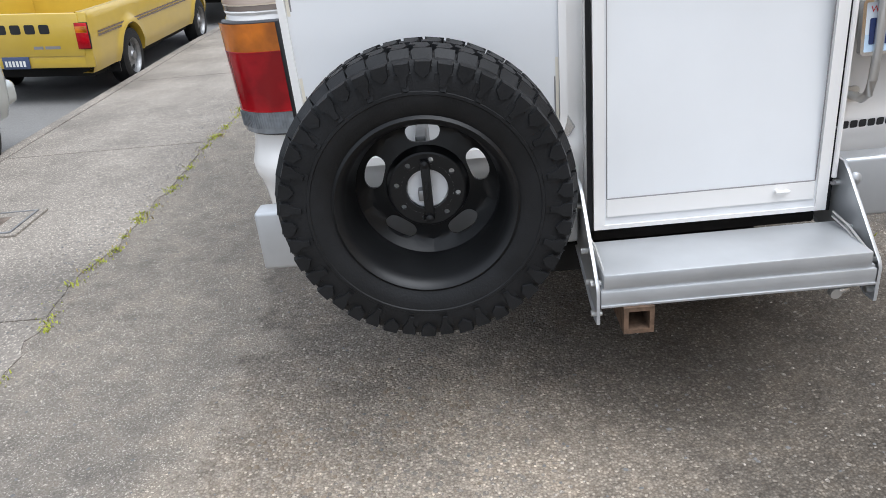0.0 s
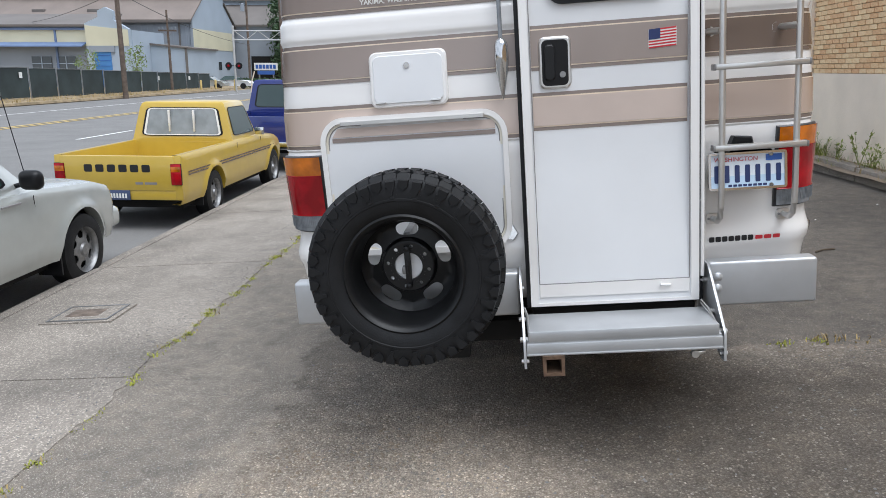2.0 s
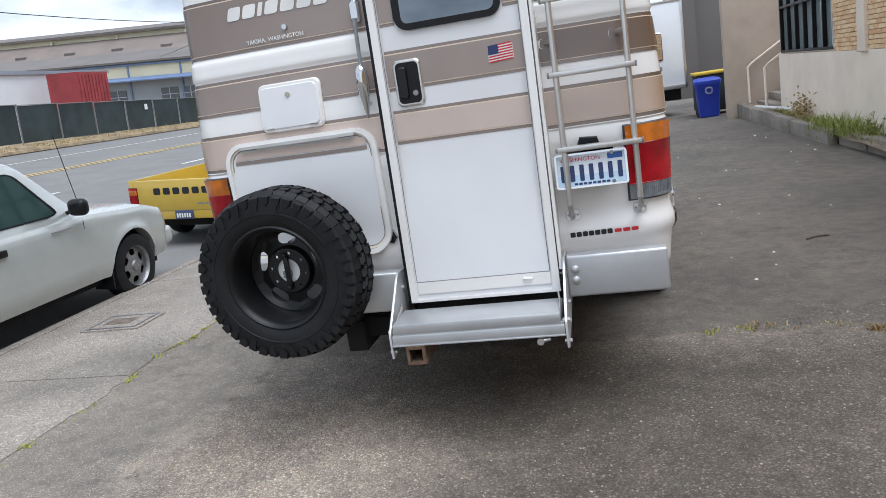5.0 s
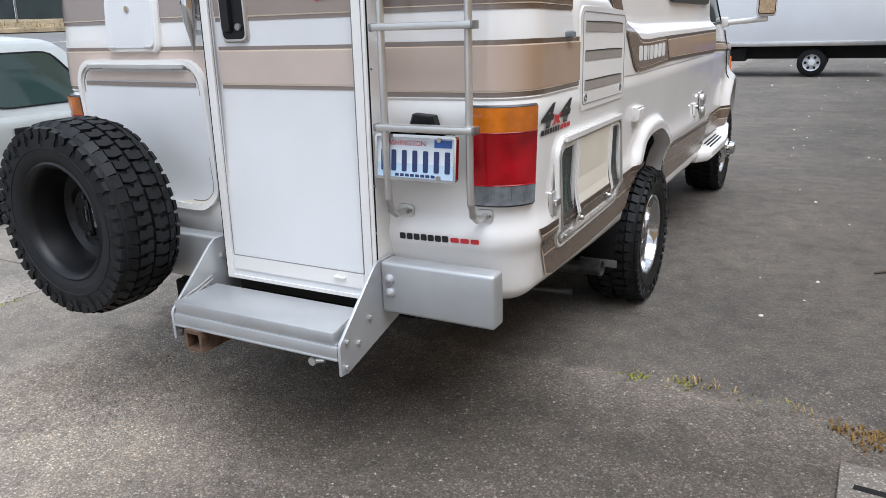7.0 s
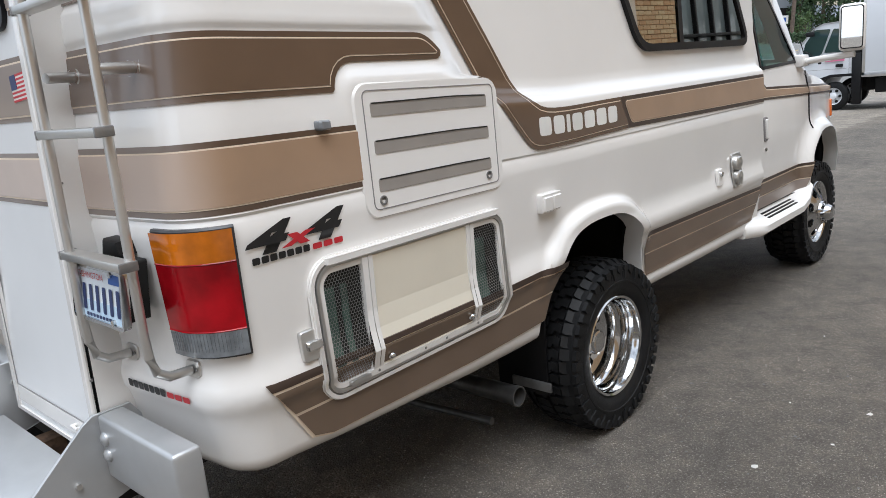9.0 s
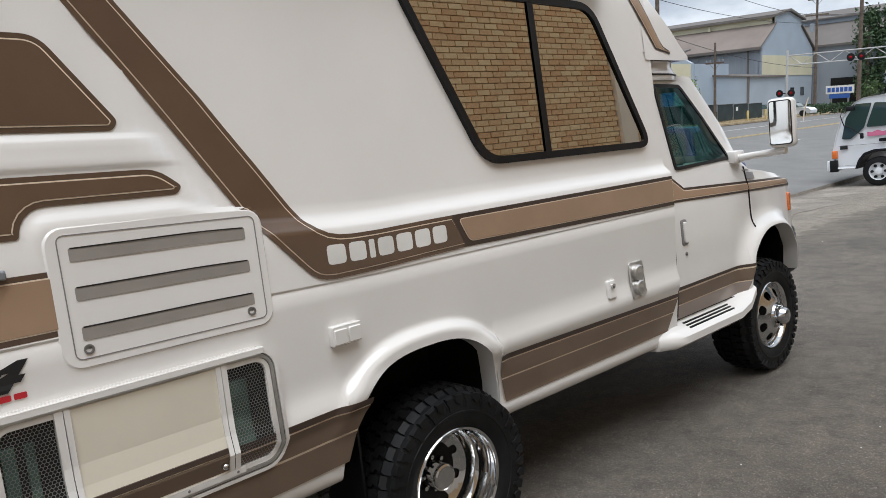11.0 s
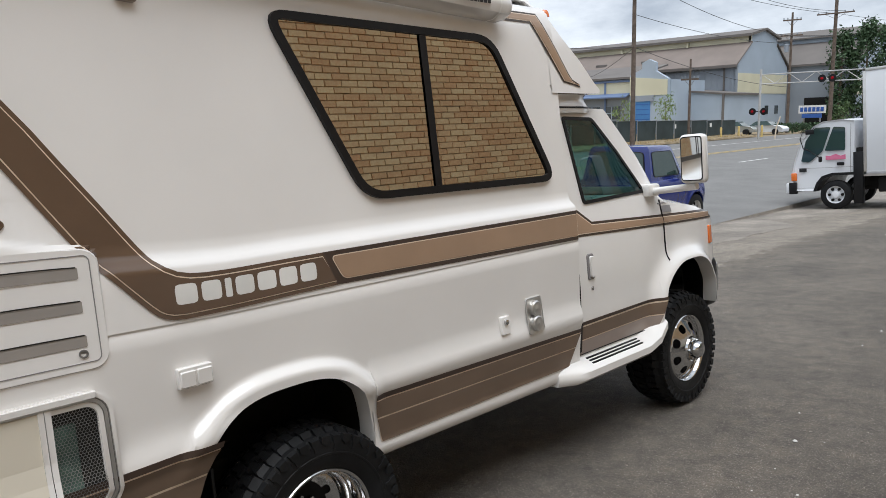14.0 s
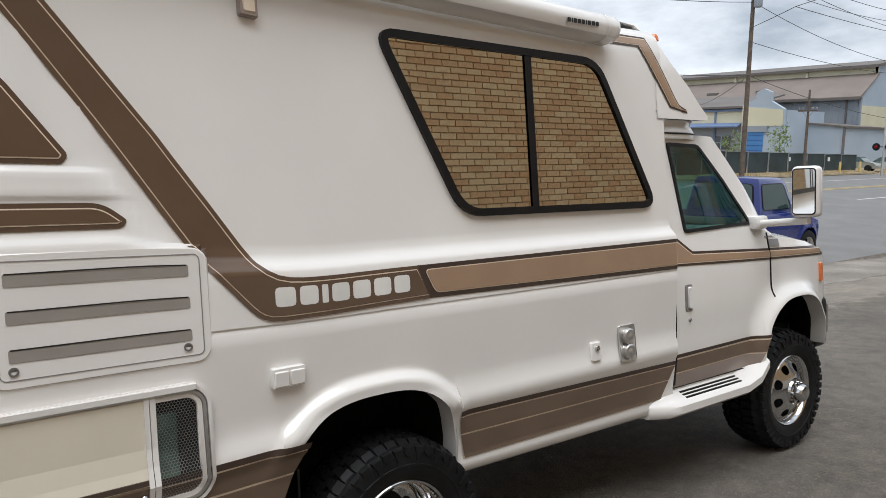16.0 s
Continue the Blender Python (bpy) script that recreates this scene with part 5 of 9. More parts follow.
part("coach_gap", decal([(4.022, 0.62), (4.068, 0.62), (4.068, 1.5), (4.058, 1.98), (4.022, 1.98)], lambda y, z: cab_at(y, z, 0.009), 0.05, 0.03), M_UNDER, van, "dark gap between coach and cab door")
dh = part("cab_door_handle", plate(rounded(4.165, 4.235, 1.04, 1.20, 0.016, 3), 0.006, on_cab, 0.003), M_GREYINK, van, "recessed grey door handle")
part("grip", plate(rounded(4.185, 4.225, 1.055, 1.185, 0.010, 3), 0.018, on_cab, 0.004), M_WHITE, dh)
bm = bmesh.new()
lathe(bm, [(0.0, 0.013), (0.005, 0.012), (0.006, 0.0005)], 14, "x", on_cab(4.205, 0.985, 0.0))
part("door_lock", bm, M_CHROME, van)
part("cab_badge", plate([(5.13, 1.365), (5.30, 1.358), (5.30, 1.408), (5.13, 1.415)], 0.006, on_cab), M_GREYINK, van, "dark model badge", smooth=False)
part("cab_badge_line", plate([(5.10, 1.428), (5.26, 1.424), (5.26, 1.434), (5.10, 1.438)], 0.005, on_cab), M_GREYINK, van, smooth=False)
part("side_marker", plate(rounded(5.93, 5.99, 1.05, 1.19, 0.01, 3), 0.014, on_cab, 0.004), M_ORANGE, van, "amber corner lamp")
# windscreen
bm = bmesh.new()
rows = []
for y, z, w in ((4.71, 2.05, 0.87), (4.90, 1.87, 0.88), (5.06, 1.69, 0.89), (5.18, 1.535, 0.90)):
    rows.append([bm.verts.new((XC + w * t, y + 0.012, z + 0.03 + 0.012 * (1 - abs(t)))) for t in np.linspace(-1, 1, 9)])
grid_faces(bm, rows)
part("windscreen", bm, M_DOORPANE, van, "green tinted windscreen")
# mirror
bm = bmesh.new()
MIRROR = pose(1.285, 4.97, 0, 0, 0, 9)
box(bm, -0.075, 0.075, -0.05, 0.06, 1.575, 1.90, 0.03, 3, m=MIRROR)
mirror = part("door_mirror", bm, M_WHITE, van, "tall white towing mirror")
bm = bmesh.new()
flat_poly(bm, [MIRROR @ Vector((x, -0.0525, z)) for x, z in rounded(-0.064, 0.064, 1.593, 1.885, 0.02, 4)])
part("mirror_rim", bm, M_BLACK, mirror, "black rim round the glass", smooth=False)
bm = bmesh.new()
flat_poly(bm, [MIRROR @ Vector((x, -0.0565, z)) for x, z in rounded(-0.058, 0.058, 1.60, 1.878, 0.016, 4)])

part("mirror_glass", bm, M_MIRRORGLASS, mirror, "mirror glass", smooth=False)
bm = bmesh.new()
rod(bm, (0.97, 4.99, 1.525), (1.30, 4.97, 1.555), 0.024, 12)
box(bm, 0.93, 1.005, 4.93, 5.08, 1.49, 1.58, 0.02)
part("mirror_arm", bm, M_WHITE, mirror)
# running board under the door
bm = bmesh.new()
BOARD = [(0.93, 0.60), (1.0, 0.585), (1.07, 0.552), (1.088, 0.535), (1.088, 0.495), (1.07, 0.478), (0.95, 0.475)]
rows = []
for y, k, lift in ((3.80, 0.6, 0.0), (3.90, 0.95, 0.0), (4.0, 1.0, 0.0), (4.3, 1.0, 0.0), (4.7, 1.0, 0.0), (4.85, 0.98, 0.03), (4.97, 0.9, 0.10)):
    rows.append([bm.verts.new((0.90 + (x - 0.90) * k, y, z + lift)) for x, z in BOARD])
grid_faces(bm, rows)
bm.faces.new(rows[0]); bm.faces.new(rows[-1])
board = part("running_board", bm, M_WHITE, van, "white moulded running board with black treads")
for k in range(3):
    x0 = 1.004 + 0.021 * k
    bm = bmesh.new()
    zz = 0.585 - (x0 + 0.008 - 1.0) * 0.47
    box(bm, x0, x0 + 0.012, 4.08, 4.66, zz - 0.006, zz + 0.006, 0.002)
    part("tread", bm, M_BLACK, board)
# front bumper end
bm = bmesh.new()
box(bm, XC - 1.0, XC + 0.98, 6.02, 6.18, 0.62, 0.88, 0.04, 3)
part("front_bumper", bm, M_CHROME, van, "chrome front bumper")
for xa in (XC + 0.80, XC - 1.0):
    bm = bmesh.new()
    box(bm, xa, xa + 0.2, 5.90, 6.12, 0.55, 0.93, 0.05, 3)
    part("bumper_end", bm, M_BLACK, van, "black bumper end")


# ---- wheels ----
def tyre_bm(R=0.385, W=0.27, rim_r=0.222, lugs=44):
    """An off-road tyre turning about x, its middle at the origin: its carcass and its tread blocks."""
    carcass, bm = bmesh.new(), bmesh.new()
    h = W / 2
    prof = [(-h * 0.80, rim_r), (-h * 0.93, rim_r + 0.015), (-h * 1.0, rim_r + 0.05), (-h * 1.02, rim_r + 0.085), (-h * 0.99, R - 0.038), (-h * 0.90, R - 0.021), (-h * 0.5, R - 0.0155), (0, R - 0.015)]
    prof += [(-a, r) for a, r in reversed(prof[:-1])]
    lathe(carcass, prof, 76, "x")

    def lug(w0, dw, pts, r0, r1):
        """A block between two angles: pts are its corners as (across, share of the angle)."""
        base, top = [], []
        for a, f in pts:
            w = w0 + dw * f
            base.append(bm.verts.new((a, r0(a) * math.cos(w), r0(a) * math.sin(w))))
        c = sum(p[0] for p in pts) / len(pts)
        fm = sum(p[1] for p in pts) / len(pts)
        for a, f in pts:
            w = w0 + dw * (fm + (f - fm) * 0.95)
            aa = c + (a - c) * 0.97
            top.append(bm.verts.new((aa, r1(aa) * math.cos(w), r1(aa) * math.sin(w))))
        n = len(pts)
        for i in range(n):
            bm.faces.new((base[i], base[(i + 1) % n], top[(i + 1) % n], top[i]))
        bm.faces.new(top)

    def floor_r(a):
        return float(np.interp(abs(a), [0, h * 0.5, h * 0.86, h * 0.97, h * 1.02], [R - 0.016, R - 0.017, R - 0.022, R - 0.042, R - 0.075]))

    def top_r(a):
        return float(np.interp(abs(a), [0, h * 0.6, h * 0.88, h * 0.99, h * 1.05], [R, R - 0.001, R - 0.007, R - 0.030, R - 0.070]))

    def side_lug(w0, dw, s, pts):
        """A chunk on the sidewall: pts are its corners as (radius, share of the angle)."""
        base = [bm.verts.new((s * h * 0.93, r * math.cos(w0 + dw * f), r * math.sin(w0 + dw * f))) for r, f in pts]
        rm, fm = sum(q[0] for q in pts) / len(pts), sum(q[1] for q in pts) / len(pts)
        top = []
        for r, f in pts:
            rr, ff = rm + (r - rm) * 0.86, fm + (f - fm) * 0.86
            top.append(bm.verts.new((s * h * (1.055 if r > R - 0.05 else 1.06), rr * math.cos(w0 + dw * ff), rr * math.sin(w0 + dw * ff))))
        n = len(pts)
        for i in range(n):
            bm.faces.new((base[i], base[(i + 1) % n], top[(i + 1) % n], top[i]))
        bm.faces.new(top)

    dw = 2 * math.pi / lugs
    for k in range(lugs):
        w = k * dw
        for s in (1, -1):
            j = 0.5 if s < 0 else 0.0
            d = 0.10 if k % 2 else 0.0
            # shoulder block, reaching down the sidewall
            lug(w + j * dw, dw, [(s * h * 0.56, 0.04), (s * h * (1.0 + d * 0.25), -0.02), (s * h * (1.0 + d * 0.25), 0.88), (s * h * 0.70, 0.97), (s * h * 0.56, 0.84)], floor_r, top_r)
            if k % 2:
                side_lug(w + j * dw, dw, s, [(R - 0.020, 0.05), (R - 0.04, 0.0), (R - 0.062, 0.22), (R - 0.082, 0.30), (R - 0.080, 0.62), (R - 0.058, 0.60), (R - 0.036, 0.80), (R - 0.020, 0.78)])
            else:
                side_lug(w + j * dw, dw, s, [(R - 0.018, 0.02), (R - 0.048, 0.08), (R - 0.062, 0.42), (R - 0.044, 0.88), (R - 0.018, 0.82)])
            if k % 2:
                lug(w + j * dw, dw, [(s * h * 0.955, 0.12), (s * h * 1.045, 0.2), (s * h * 1.045, 0.55), (s * h * 0.955, 0.6)], lambda a: floor_r(a) - 0.012, lambda a: top_r(a) - 0.022)
            # inner blocks, hooked into one another
            lug(w + (0.25 + j) * dw, dw, [(s * h * 0.04, 0.04), (s * h * 0.30, -0.10), (s * h * 0.53, 0.04), (s * h * 0.51, 0.66), (s * h * 0.28, 0.56), (s * h * 0.22, 0.86), (s * h * 0.04, 0.80)], floor_r, top_r)
    # raised rings on the sidewall
    for s in (1, -1):
        lathe(carcass, [(s * h * 1.0, R - 0.100), (s * h * 1.028, R - 0.097), (s * h * 1.028, R - 0.090), (s * h * 1.0, R - 0.087)], 76, "x")
    return carcass, bm


def holed_disc(bm, n, r_in, r_out, hole_r, half_t, half_r, depth, seg=96, thick=0.008, phase=0.0, sq=2.6):
    """A wheel disc with n rounded openings; depth(r) is its place along x."""
    per = seg // n
    for i in range(n):
        c = 2 * math.pi * (i + 0.5) / n + phase
        ha = math.pi / n
        ang = sorted({2 * math.pi * k / 32 for k in range(32)} | {math.atan2(v, s1 * ha * hole_r) % (2 * math.pi) for s1 in (1, -1) for v in (r_out - hole_r, r_in - hole_r)})
        rings = [[], [], [], []]
        rm = (r_in + r_out) / 2
        for a in ang:
            ca, sa = math.cos(a), math.sin(a)
            k = 1.0 / (abs(ca) ** sq + abs(sa) ** sq) ** (1 / sq)
            ht, hr = half_t / hole_r * ca * k, half_r * sa * k + hole_r
            # the ray's end on the sector's edge
            tx = abs(ha * hole_r / ca) if abs(ca) > 1e-6 else 1e9
            ty = abs(((r_out if sa > 0 else r_in) - hole_r) / sa) if abs(sa) > 1e-6 else 1e9
            e = min(tx, ty)
            ot, orr = e * ca / hole_r, hole_r + e * sa
            for ring, (t, r, dx) in zip(rings, ((ot, orr, 0), ((ot + ht) / 2, (orr + hr) / 2, 0), (ht, hr, 0), (ht, hr, -thick))):
                w = c + t
                ring.append(bm.verts.new((depth(r) + dx, r * math.cos(w), r * math.sin(w))))
        grid_faces(bm, rings, close=True)


def chrome_rim(front):
    bm = bmesh.new()
    if front:
        lathe(bm, [(-0.10, 0.200), (0.02, 0.200), (0.085, 0.205), (0.118, 0.215), (0.125, 0.224), (0.118, 0.230), (0.105, 0.228)], 64)
        holed_disc(bm, 8, 0.085, 0.207, 0.150, 0.030, 0.026, lambda r: float(np.interp(r, [0.085, 0.11, 0.19, 0.207], [0.150, 0.142, 0.098, 0.085])), 64)
        lathe(bm, [(0.148, 0.086), (0.165, 0.080), (0.165, 0.060), (0.205, 0.056), (0.222, 0.045), (0.228, 0.02), (0.229, 0.0005)], 40)
        for k in range(8):
            w = 2 * math.pi * k / 8
            rod(bm, (0.15, 0.070 * math.cos(w), 0.070 * math.sin(w)), (0.185, 0.070 * math.cos(w), 0.070 * math.sin(w)), 0.010, 6)
    else:
        lathe(bm, [(-0.12, 0.182), (-0.05, 0.180), (0.0, 0.182), (0.022, 0.192), (0.030, 0.200), (0.092, 0.203), (0.104, 0.210), (0.120, 0.214), (0.125, 0.224), (0.118, 0.230), (0.105, 0.228)], 64)
        holed_disc(bm, 8, 0.080, 0.183, 0.140, 0.021, 0.019, lambda r: float(np.interp(r, [0.080, 0.11, 0.165, 0.183], [-0.080, -0.070, -0.045, -0.030])), 64)
        lathe(bm, [(-0.080, 0.082), (-0.070, 0.072), (-0.066, 0.062), (0.02, 0.058), (0.032, 0.054), (0.036, 0.046), (0.034, 0.040), (0.036, 0.0005)], 40)
        for k in range(8):
            w = 2 * math.pi * k / 8
            rod(bm, (-0.075, 0.070 * math.cos(w), 0.070 * math.sin(w)), (-0.035, 0.070 * math.cos(w), 0.070 * math.sin(w)), 0.010, 6)
    return bm


def back_disc(bm, x):
    lathe(bm, [(x, 0.19), (x, 0.0005)], 24)


RIM_F, RIM_R = chrome_rim(True), chrome_rim(False)
tyre_me = tread_me = None
WHEELS = (("front", 0.865, 4.99, 1), ("front", 2 * XC - 0.865, 4.99, -1), ("rear", 0.915, 1.98, 1), ("rear", 2 * XC - 0.915, 1.98, -1))
first = {}
for kind, x, y, s in WHEELS:
    m = pose(x, y, 0.372) if s > 0 else pose(x, y, 0.372, 0, 0, 180)
    if kind not in first:
        rim = part("wheel", RIM_F if kind == "front" else RIM_R, M_CHROME, None, "polished steel wheel")
        first[kind] = rim.data
    else:
        rim = tagged(new("wheel", first[kind]), "polished steel wheel")
    rim.parent, rim.matrix_parent_inverse = van, world_of(van).inverted()
    rim.matrix_basis = m
    if tyre_me is None:
        carcass, blocks = tyre_bm()
        ty = part("tyre", carcass, M_RUBBER, None, "black off-road tyre with raised rings")
        tr = part("tread", blocks, M_RUBBER, None, "deep black tread blocks", kind="stuff")
        tyre_me, tread_me = ty.data, tr.data
    else:
        ty = tagged(new("tyre", tyre_me), "black off-road tyre with raised rings")
        tr = tagged(new("tread", tread_me), "deep black tread blocks", kind="stuff")
    ty.parent = rim
    tr.parent = rim
    bm = bmesh.new()
    back_disc(bm, -0.06 if kind == "rear" else 0.02)
    hub = part("brake_drum", bm, M_UNDER, None)
    hub.parent = rim

# spare wheel on its carrier at the rear
spare_pose = pose(-0.672, -0.262, 0.876, 0, 0, -91.5)
bm = bmesh.new()
lathe(bm, [(-0.115, 0.190), (-0.02, 0.192), (0.02, 0.190), (0.045, 0.202), (0.088, 0.205), (0.115, 0.216), (0.124, 0.228), (0.118, 0.236), (0.104, 0.234)], 72)
SP_D = lambda r: float(np.interp(r, [0.056, 0.098, 0.106, 0.115, 0.17, 0.192], [-0.012, -0.012, -0.018, -0.050, -0.060, -0.030]))  # noqa: E731
lathe(bm, [(-0.024, 0.056), (-0.012, 0.056), (-0.012, 0.070)], 40)
holed_disc(bm, 8, 0.070, 0.098, 0.082, 0.0075, 0.0075, SP_D, 64, 0.01, 0.2, 2.0)
lathe(bm, [(-0.012, 0.098), (-0.014, 0.103), (-0.020, 0.106), (-0.046, 0.113)], 60)
holed_disc(bm, 5, 0.113, 0.192, 0.146, 0.045, 0.026, lambda r: float(np.interp(r, [0.113, 0.165, 0.192], [-0.046, -0.056, -0.03])), 80, 0.008, math.pi / 2 - math.pi / 5)
spare = part("spare_wheel", bm, M_BLACKP, None, "black steel spare wheel with five openings on a rear carrier")
spare.parent, spare.matrix_parent_inverse = van, world_of(van).inverted()
spare.matrix_basis = spare_pose
ty = tagged(new("tyre", tyre_me), "black off-road tyre with raised rings")
tr = tagged(new("tread", tread_me), "deep black tread blocks", kind="stuff")
for ob in (ty, tr):
    ob.parent = spare
    ob.scale = (0.95, 1.0, 1.0)
bm = bmesh.new()
box(bm, -0.012, 0.002, -0.012, 0.012, -0.085, 0.085, 0.003)
box(bm, 0.001, 0.006, -0.004, 0.004, -0.025, 0.025, 0.002)
for z in (-0.075, 0.075):
    lathe(bm, [(0.0, 0.012), (0.012, 0.011), (0.016, 0.0005)], 8, "x", (0.0, 0, z))
disc = bmesh.new()
lathe(disc, [(-0.030, 0.0), (-0.026, 0.054), (-0.030, 0.0565)], 32)
dp = part("hub_plate", disc, M_DOORWHITE, None, "white plate behind the hub opening")
dp.parent = spare
bar = part("carrier_bar", bm, M_BLACKP, None, "black retaining bar with bolts")
bar.parent = spare
# the carrier arm behind the wheel
bm = bmesh.new()
box(bm, -0.665, -0.635, -0.16, 0.06, 0.74, 0.99, 0.006)
box(bm, -0.668, -0.632, -0.26, -0.14, 0.845, 0.875, 0.005)
part("spare_carrier", bm, M_STEEL, van, "steel carrier bracket for the spare wheel")


# ---- rear lamps, door, hatches ----
def tail_lamp(s):
    u0, u1 = 0.935, 1.170

    def on(u, z, w=0.0):
        return skin(s * u, z, w)

    def pad(ua, ub, za, zb, w, n=18):
        """A cushion on the rounded corner."""
        bm = bmesh.new()
        rows = []
        for z, dw in ((za, 0.0), (za, w * 0.8), (za + 0.005, w), (zb - 0.005, w), (zb, w * 0.8), (zb, 0.0)):
            row = [bm.verts.new(on(ua, z, 0.0))]
            for k in range(n + 1):
                row.append(bm.verts.new(on(ua + (ub - ua) * k / n, z, dw * (0.8 if k in (0, n) else 1.0))))
            row.append(bm.verts.new(on(ub, z, 0.0)))
            rows.append(row)
        grid_faces(bm, rows)
        return bm

    base = part("tail_lamp", pad(u0, u1, 0.958, 1.288, 0.014), M_BEZEL, van, "wraparound tail lamp in amber, red and clear")
    for za, zb, mt, nm in ((1.203, 1.282, M_AMBER, "amber_lens"), (1.032, 1.203, M_RED, "red_lens"), (0.966, 1.032, M_CLEARL, "clear_lens")):
        bm = bmesh.new()
        n, mrows = 14, 6
        rows = []
        for j in range(mrows + 1):
            z = za + (zb - za) * j / mrows
            rows.append([bm.verts.new(on(u0 + 0.007 + (u1 - u0 - 0.014) * k / n, z, 0.0215 + 0.003 * math.sin(math.pi * k / n))) for k in range(n + 1)])
        rows_low = [bm.verts.new(on(u0 + 0.007 + (u1 - u0 - 0.014) * k / n, za, 0.012)) for k in range(n + 1)]
        grid_faces(bm, [rows_low] + rows)
        part(nm, bm, mt, base)
    for z in (1.203, 1.032):
        bm = bmesh.new()
        tube(bm, [on(u0 + 0.007 + (u1 - u0 - 0.014) * k / 14, z, 0.0215 + 0.003 * math.sin(math.pi * k / 14)) for k in range(15)], 0.0022, 5)
        part("lens_divider", bm, M_RED, base)
    # fine ribs
    bm = bmesh.new()
    for k in range(22):
        u = u0 + 0.024 + (u1 - u0 - 0.048) * k / 21
        tube(bm, [on(u, 0.98, 0.0255), on(u, 1.028, 0.0255)], 0.0012, 4)
    part("lens_ribs", bm, M_CLEARL, base)


tail_lamp(1)
tail_lamp(-1)


def on_rear(x, z, w=0.0):
    return rear(x, z, w)


# entry door, standing a little proud of the rear wall
DX0, DX1, DZ0, DZ1 = -0.165, 0.522, 0.622, 2.475
DY = -0.015


def on_door(x, z, w=0.0):
    return Vector((x, DY - w + 0.045 * smooth01((z - 0.62) / 0.75), z))


D_OUT = [(DX0, DZ0), (DX1, DZ0)] + [(DX1 - 0.12 + 0.12 * math.cos(radians(a)), DZ1 - 0.12 + 0.12 * math.sin(radians(a))) for a in range(0, 91, 15)] + [(DX0 + 0.12 + 0.12 * math.cos(radians(a)), DZ1 - 0.12 + 0.12 * math.sin(radians(a))) for a in range(90, 181, 15)]
door = part("entry_door", plate(shrink(D_OUT, 0.012), 0.012, lambda x, z, w: on_door(x, z, w)), M_DOORWHITE, van, "white rear entry door with a dark window", smooth=False)
part("door_frame", frame_ring(D_OUT, shrink(D_OUT, 0.034), 0.018, lambda x, z, w: on_door(x, z, w)), M_WHITE, door, "white aluminium door frame", smooth=False)
# the jamb that joins door and wall, with its dark gasket
bm = bmesh.new()
grid_faces(bm, [[bm.verts.new(on_door(x, z, 0.004)) for x, z in shrink(D_OUT, -0.018)], [bm.verts.new(on_door(x, z, -0.14)) for x, z in shrink(D_OUT, -0.018)]], close=True)
part("door_jamb", bm, M_WHITE, door)
part("gasket", frame_ring(shrink(D_OUT, -0.018), shrink(D_OUT, -0.002), 0.006, lambda x, z, w: on_door(x, z, w)), M_BLACK, door, "black rubber gasket", smooth=False)
D_WIN = rounded(-0.052, 0.412, 1.808, 2.362, 0.06, 6)
dwin = part("door_window", frame_ring(D_WIN, shrink(D_WIN, 0.028), 0.026, on_door), M_BLACK, door, "dark window in a black rubber frame")
part("pane", plate(shrink(D_WIN, 0.024), 0.016, on_door), M_DOORGLASS, dwin, "dark glass", smooth=False)
DSTR = [(1.565, 1.735, M_GREYTAN), (1.335, 1.480, M_PALETAN)]
for za, zb, mt in DSTR:
    for d, m2, w in ((0, M_STRIPEL, 0.0135), (0.013, M_CREAMLINE, 0.015), (0.018, mt, 0.0165)):
        part("door_stripe", plate([(-0.122, za + d), (0.482, za + d), (0.482, zb - d), (-0.122, zb - d)], w, on_door), m2, door, smooth=False)
for xa, xb in ((-0.122, -0.056), (0.417, 0.482)):
    for d, m2, w in ((0, M_STRIPEL, 0.0135), (0.013, M_CREAMLINE, 0.015), (0.018, M_GREYTAN, 0.0165)):
        part("door_stripe", plate([(xa, 1.838 + d), (xb, 1.838 + d), (xb, 2.085 - d), (xa, 2.085 - d)], w, on_door), m2, door, smooth=False)
part("kick_rail", plate([(-0.128, 0.66), (0.485, 0.66), (0.485, 0.712), (-0.128, 0.712)], 0.017, on_door, 0.003), M_WHITE, door, smooth=False)
bm = bmesh.new()
tube(bm, [on_door(-0.125, 0.714, 0.014), on_door(0.482, 0.714, 0.014)], 0.002, 5)
tube(bm, [on_door(-0.126, 0.714, 0.014), on_door(-0.126, 2.3, 0.014)], 0.0018, 5)
tube(bm, [on_door(0.484, 0.714, 0.014), on_door(0.484, 2.3, 0.014)], 0.0018, 5)
part("door_groove", bm, M_GREYINK, door)
bm = bmesh.new()
rod(bm, on_door(0.37, 0.694, 0.016), on_door(0.37, 0.694, 0.03), 0.006, 10)
rod(bm, on_door(0.40, 0.690, 0.016), on_door(0.40, 0.690, 0.026), 0.006, 10)
rod(bm, on_door(0.365, 0.694, 0.028), on_door(0.405, 0.692, 0.028), 0.005, 8)
part("door_catch", bm, M_WHITE, door)
hnd = part("door_handle", plate(rounded(-0.092, 0.035, 1.492, 1.69, 0.025, 5), 0.026, on_door, 0.008), M_ALU, door, "black pull handle in a pale bezel")
part("handle_pocket", plate(rounded(-0.080, 0.023, 1.504, 1.678, 0.02, 5), 0.028, on_door, 0.002), M_BLACK, hnd, "black recess")
part("handle_lever", plate(rounded(-0.070, -0.030, 1.525, 1.66, 0.014, 4), 0.042, on_door, 0.006), M_BLACKP, hnd, "black lever")
bm = bmesh.new()
rod(bm, on_door(0.0, 1.545, 0.026), on_door(0.0, 1.545, 0.036), 0.012, 14)
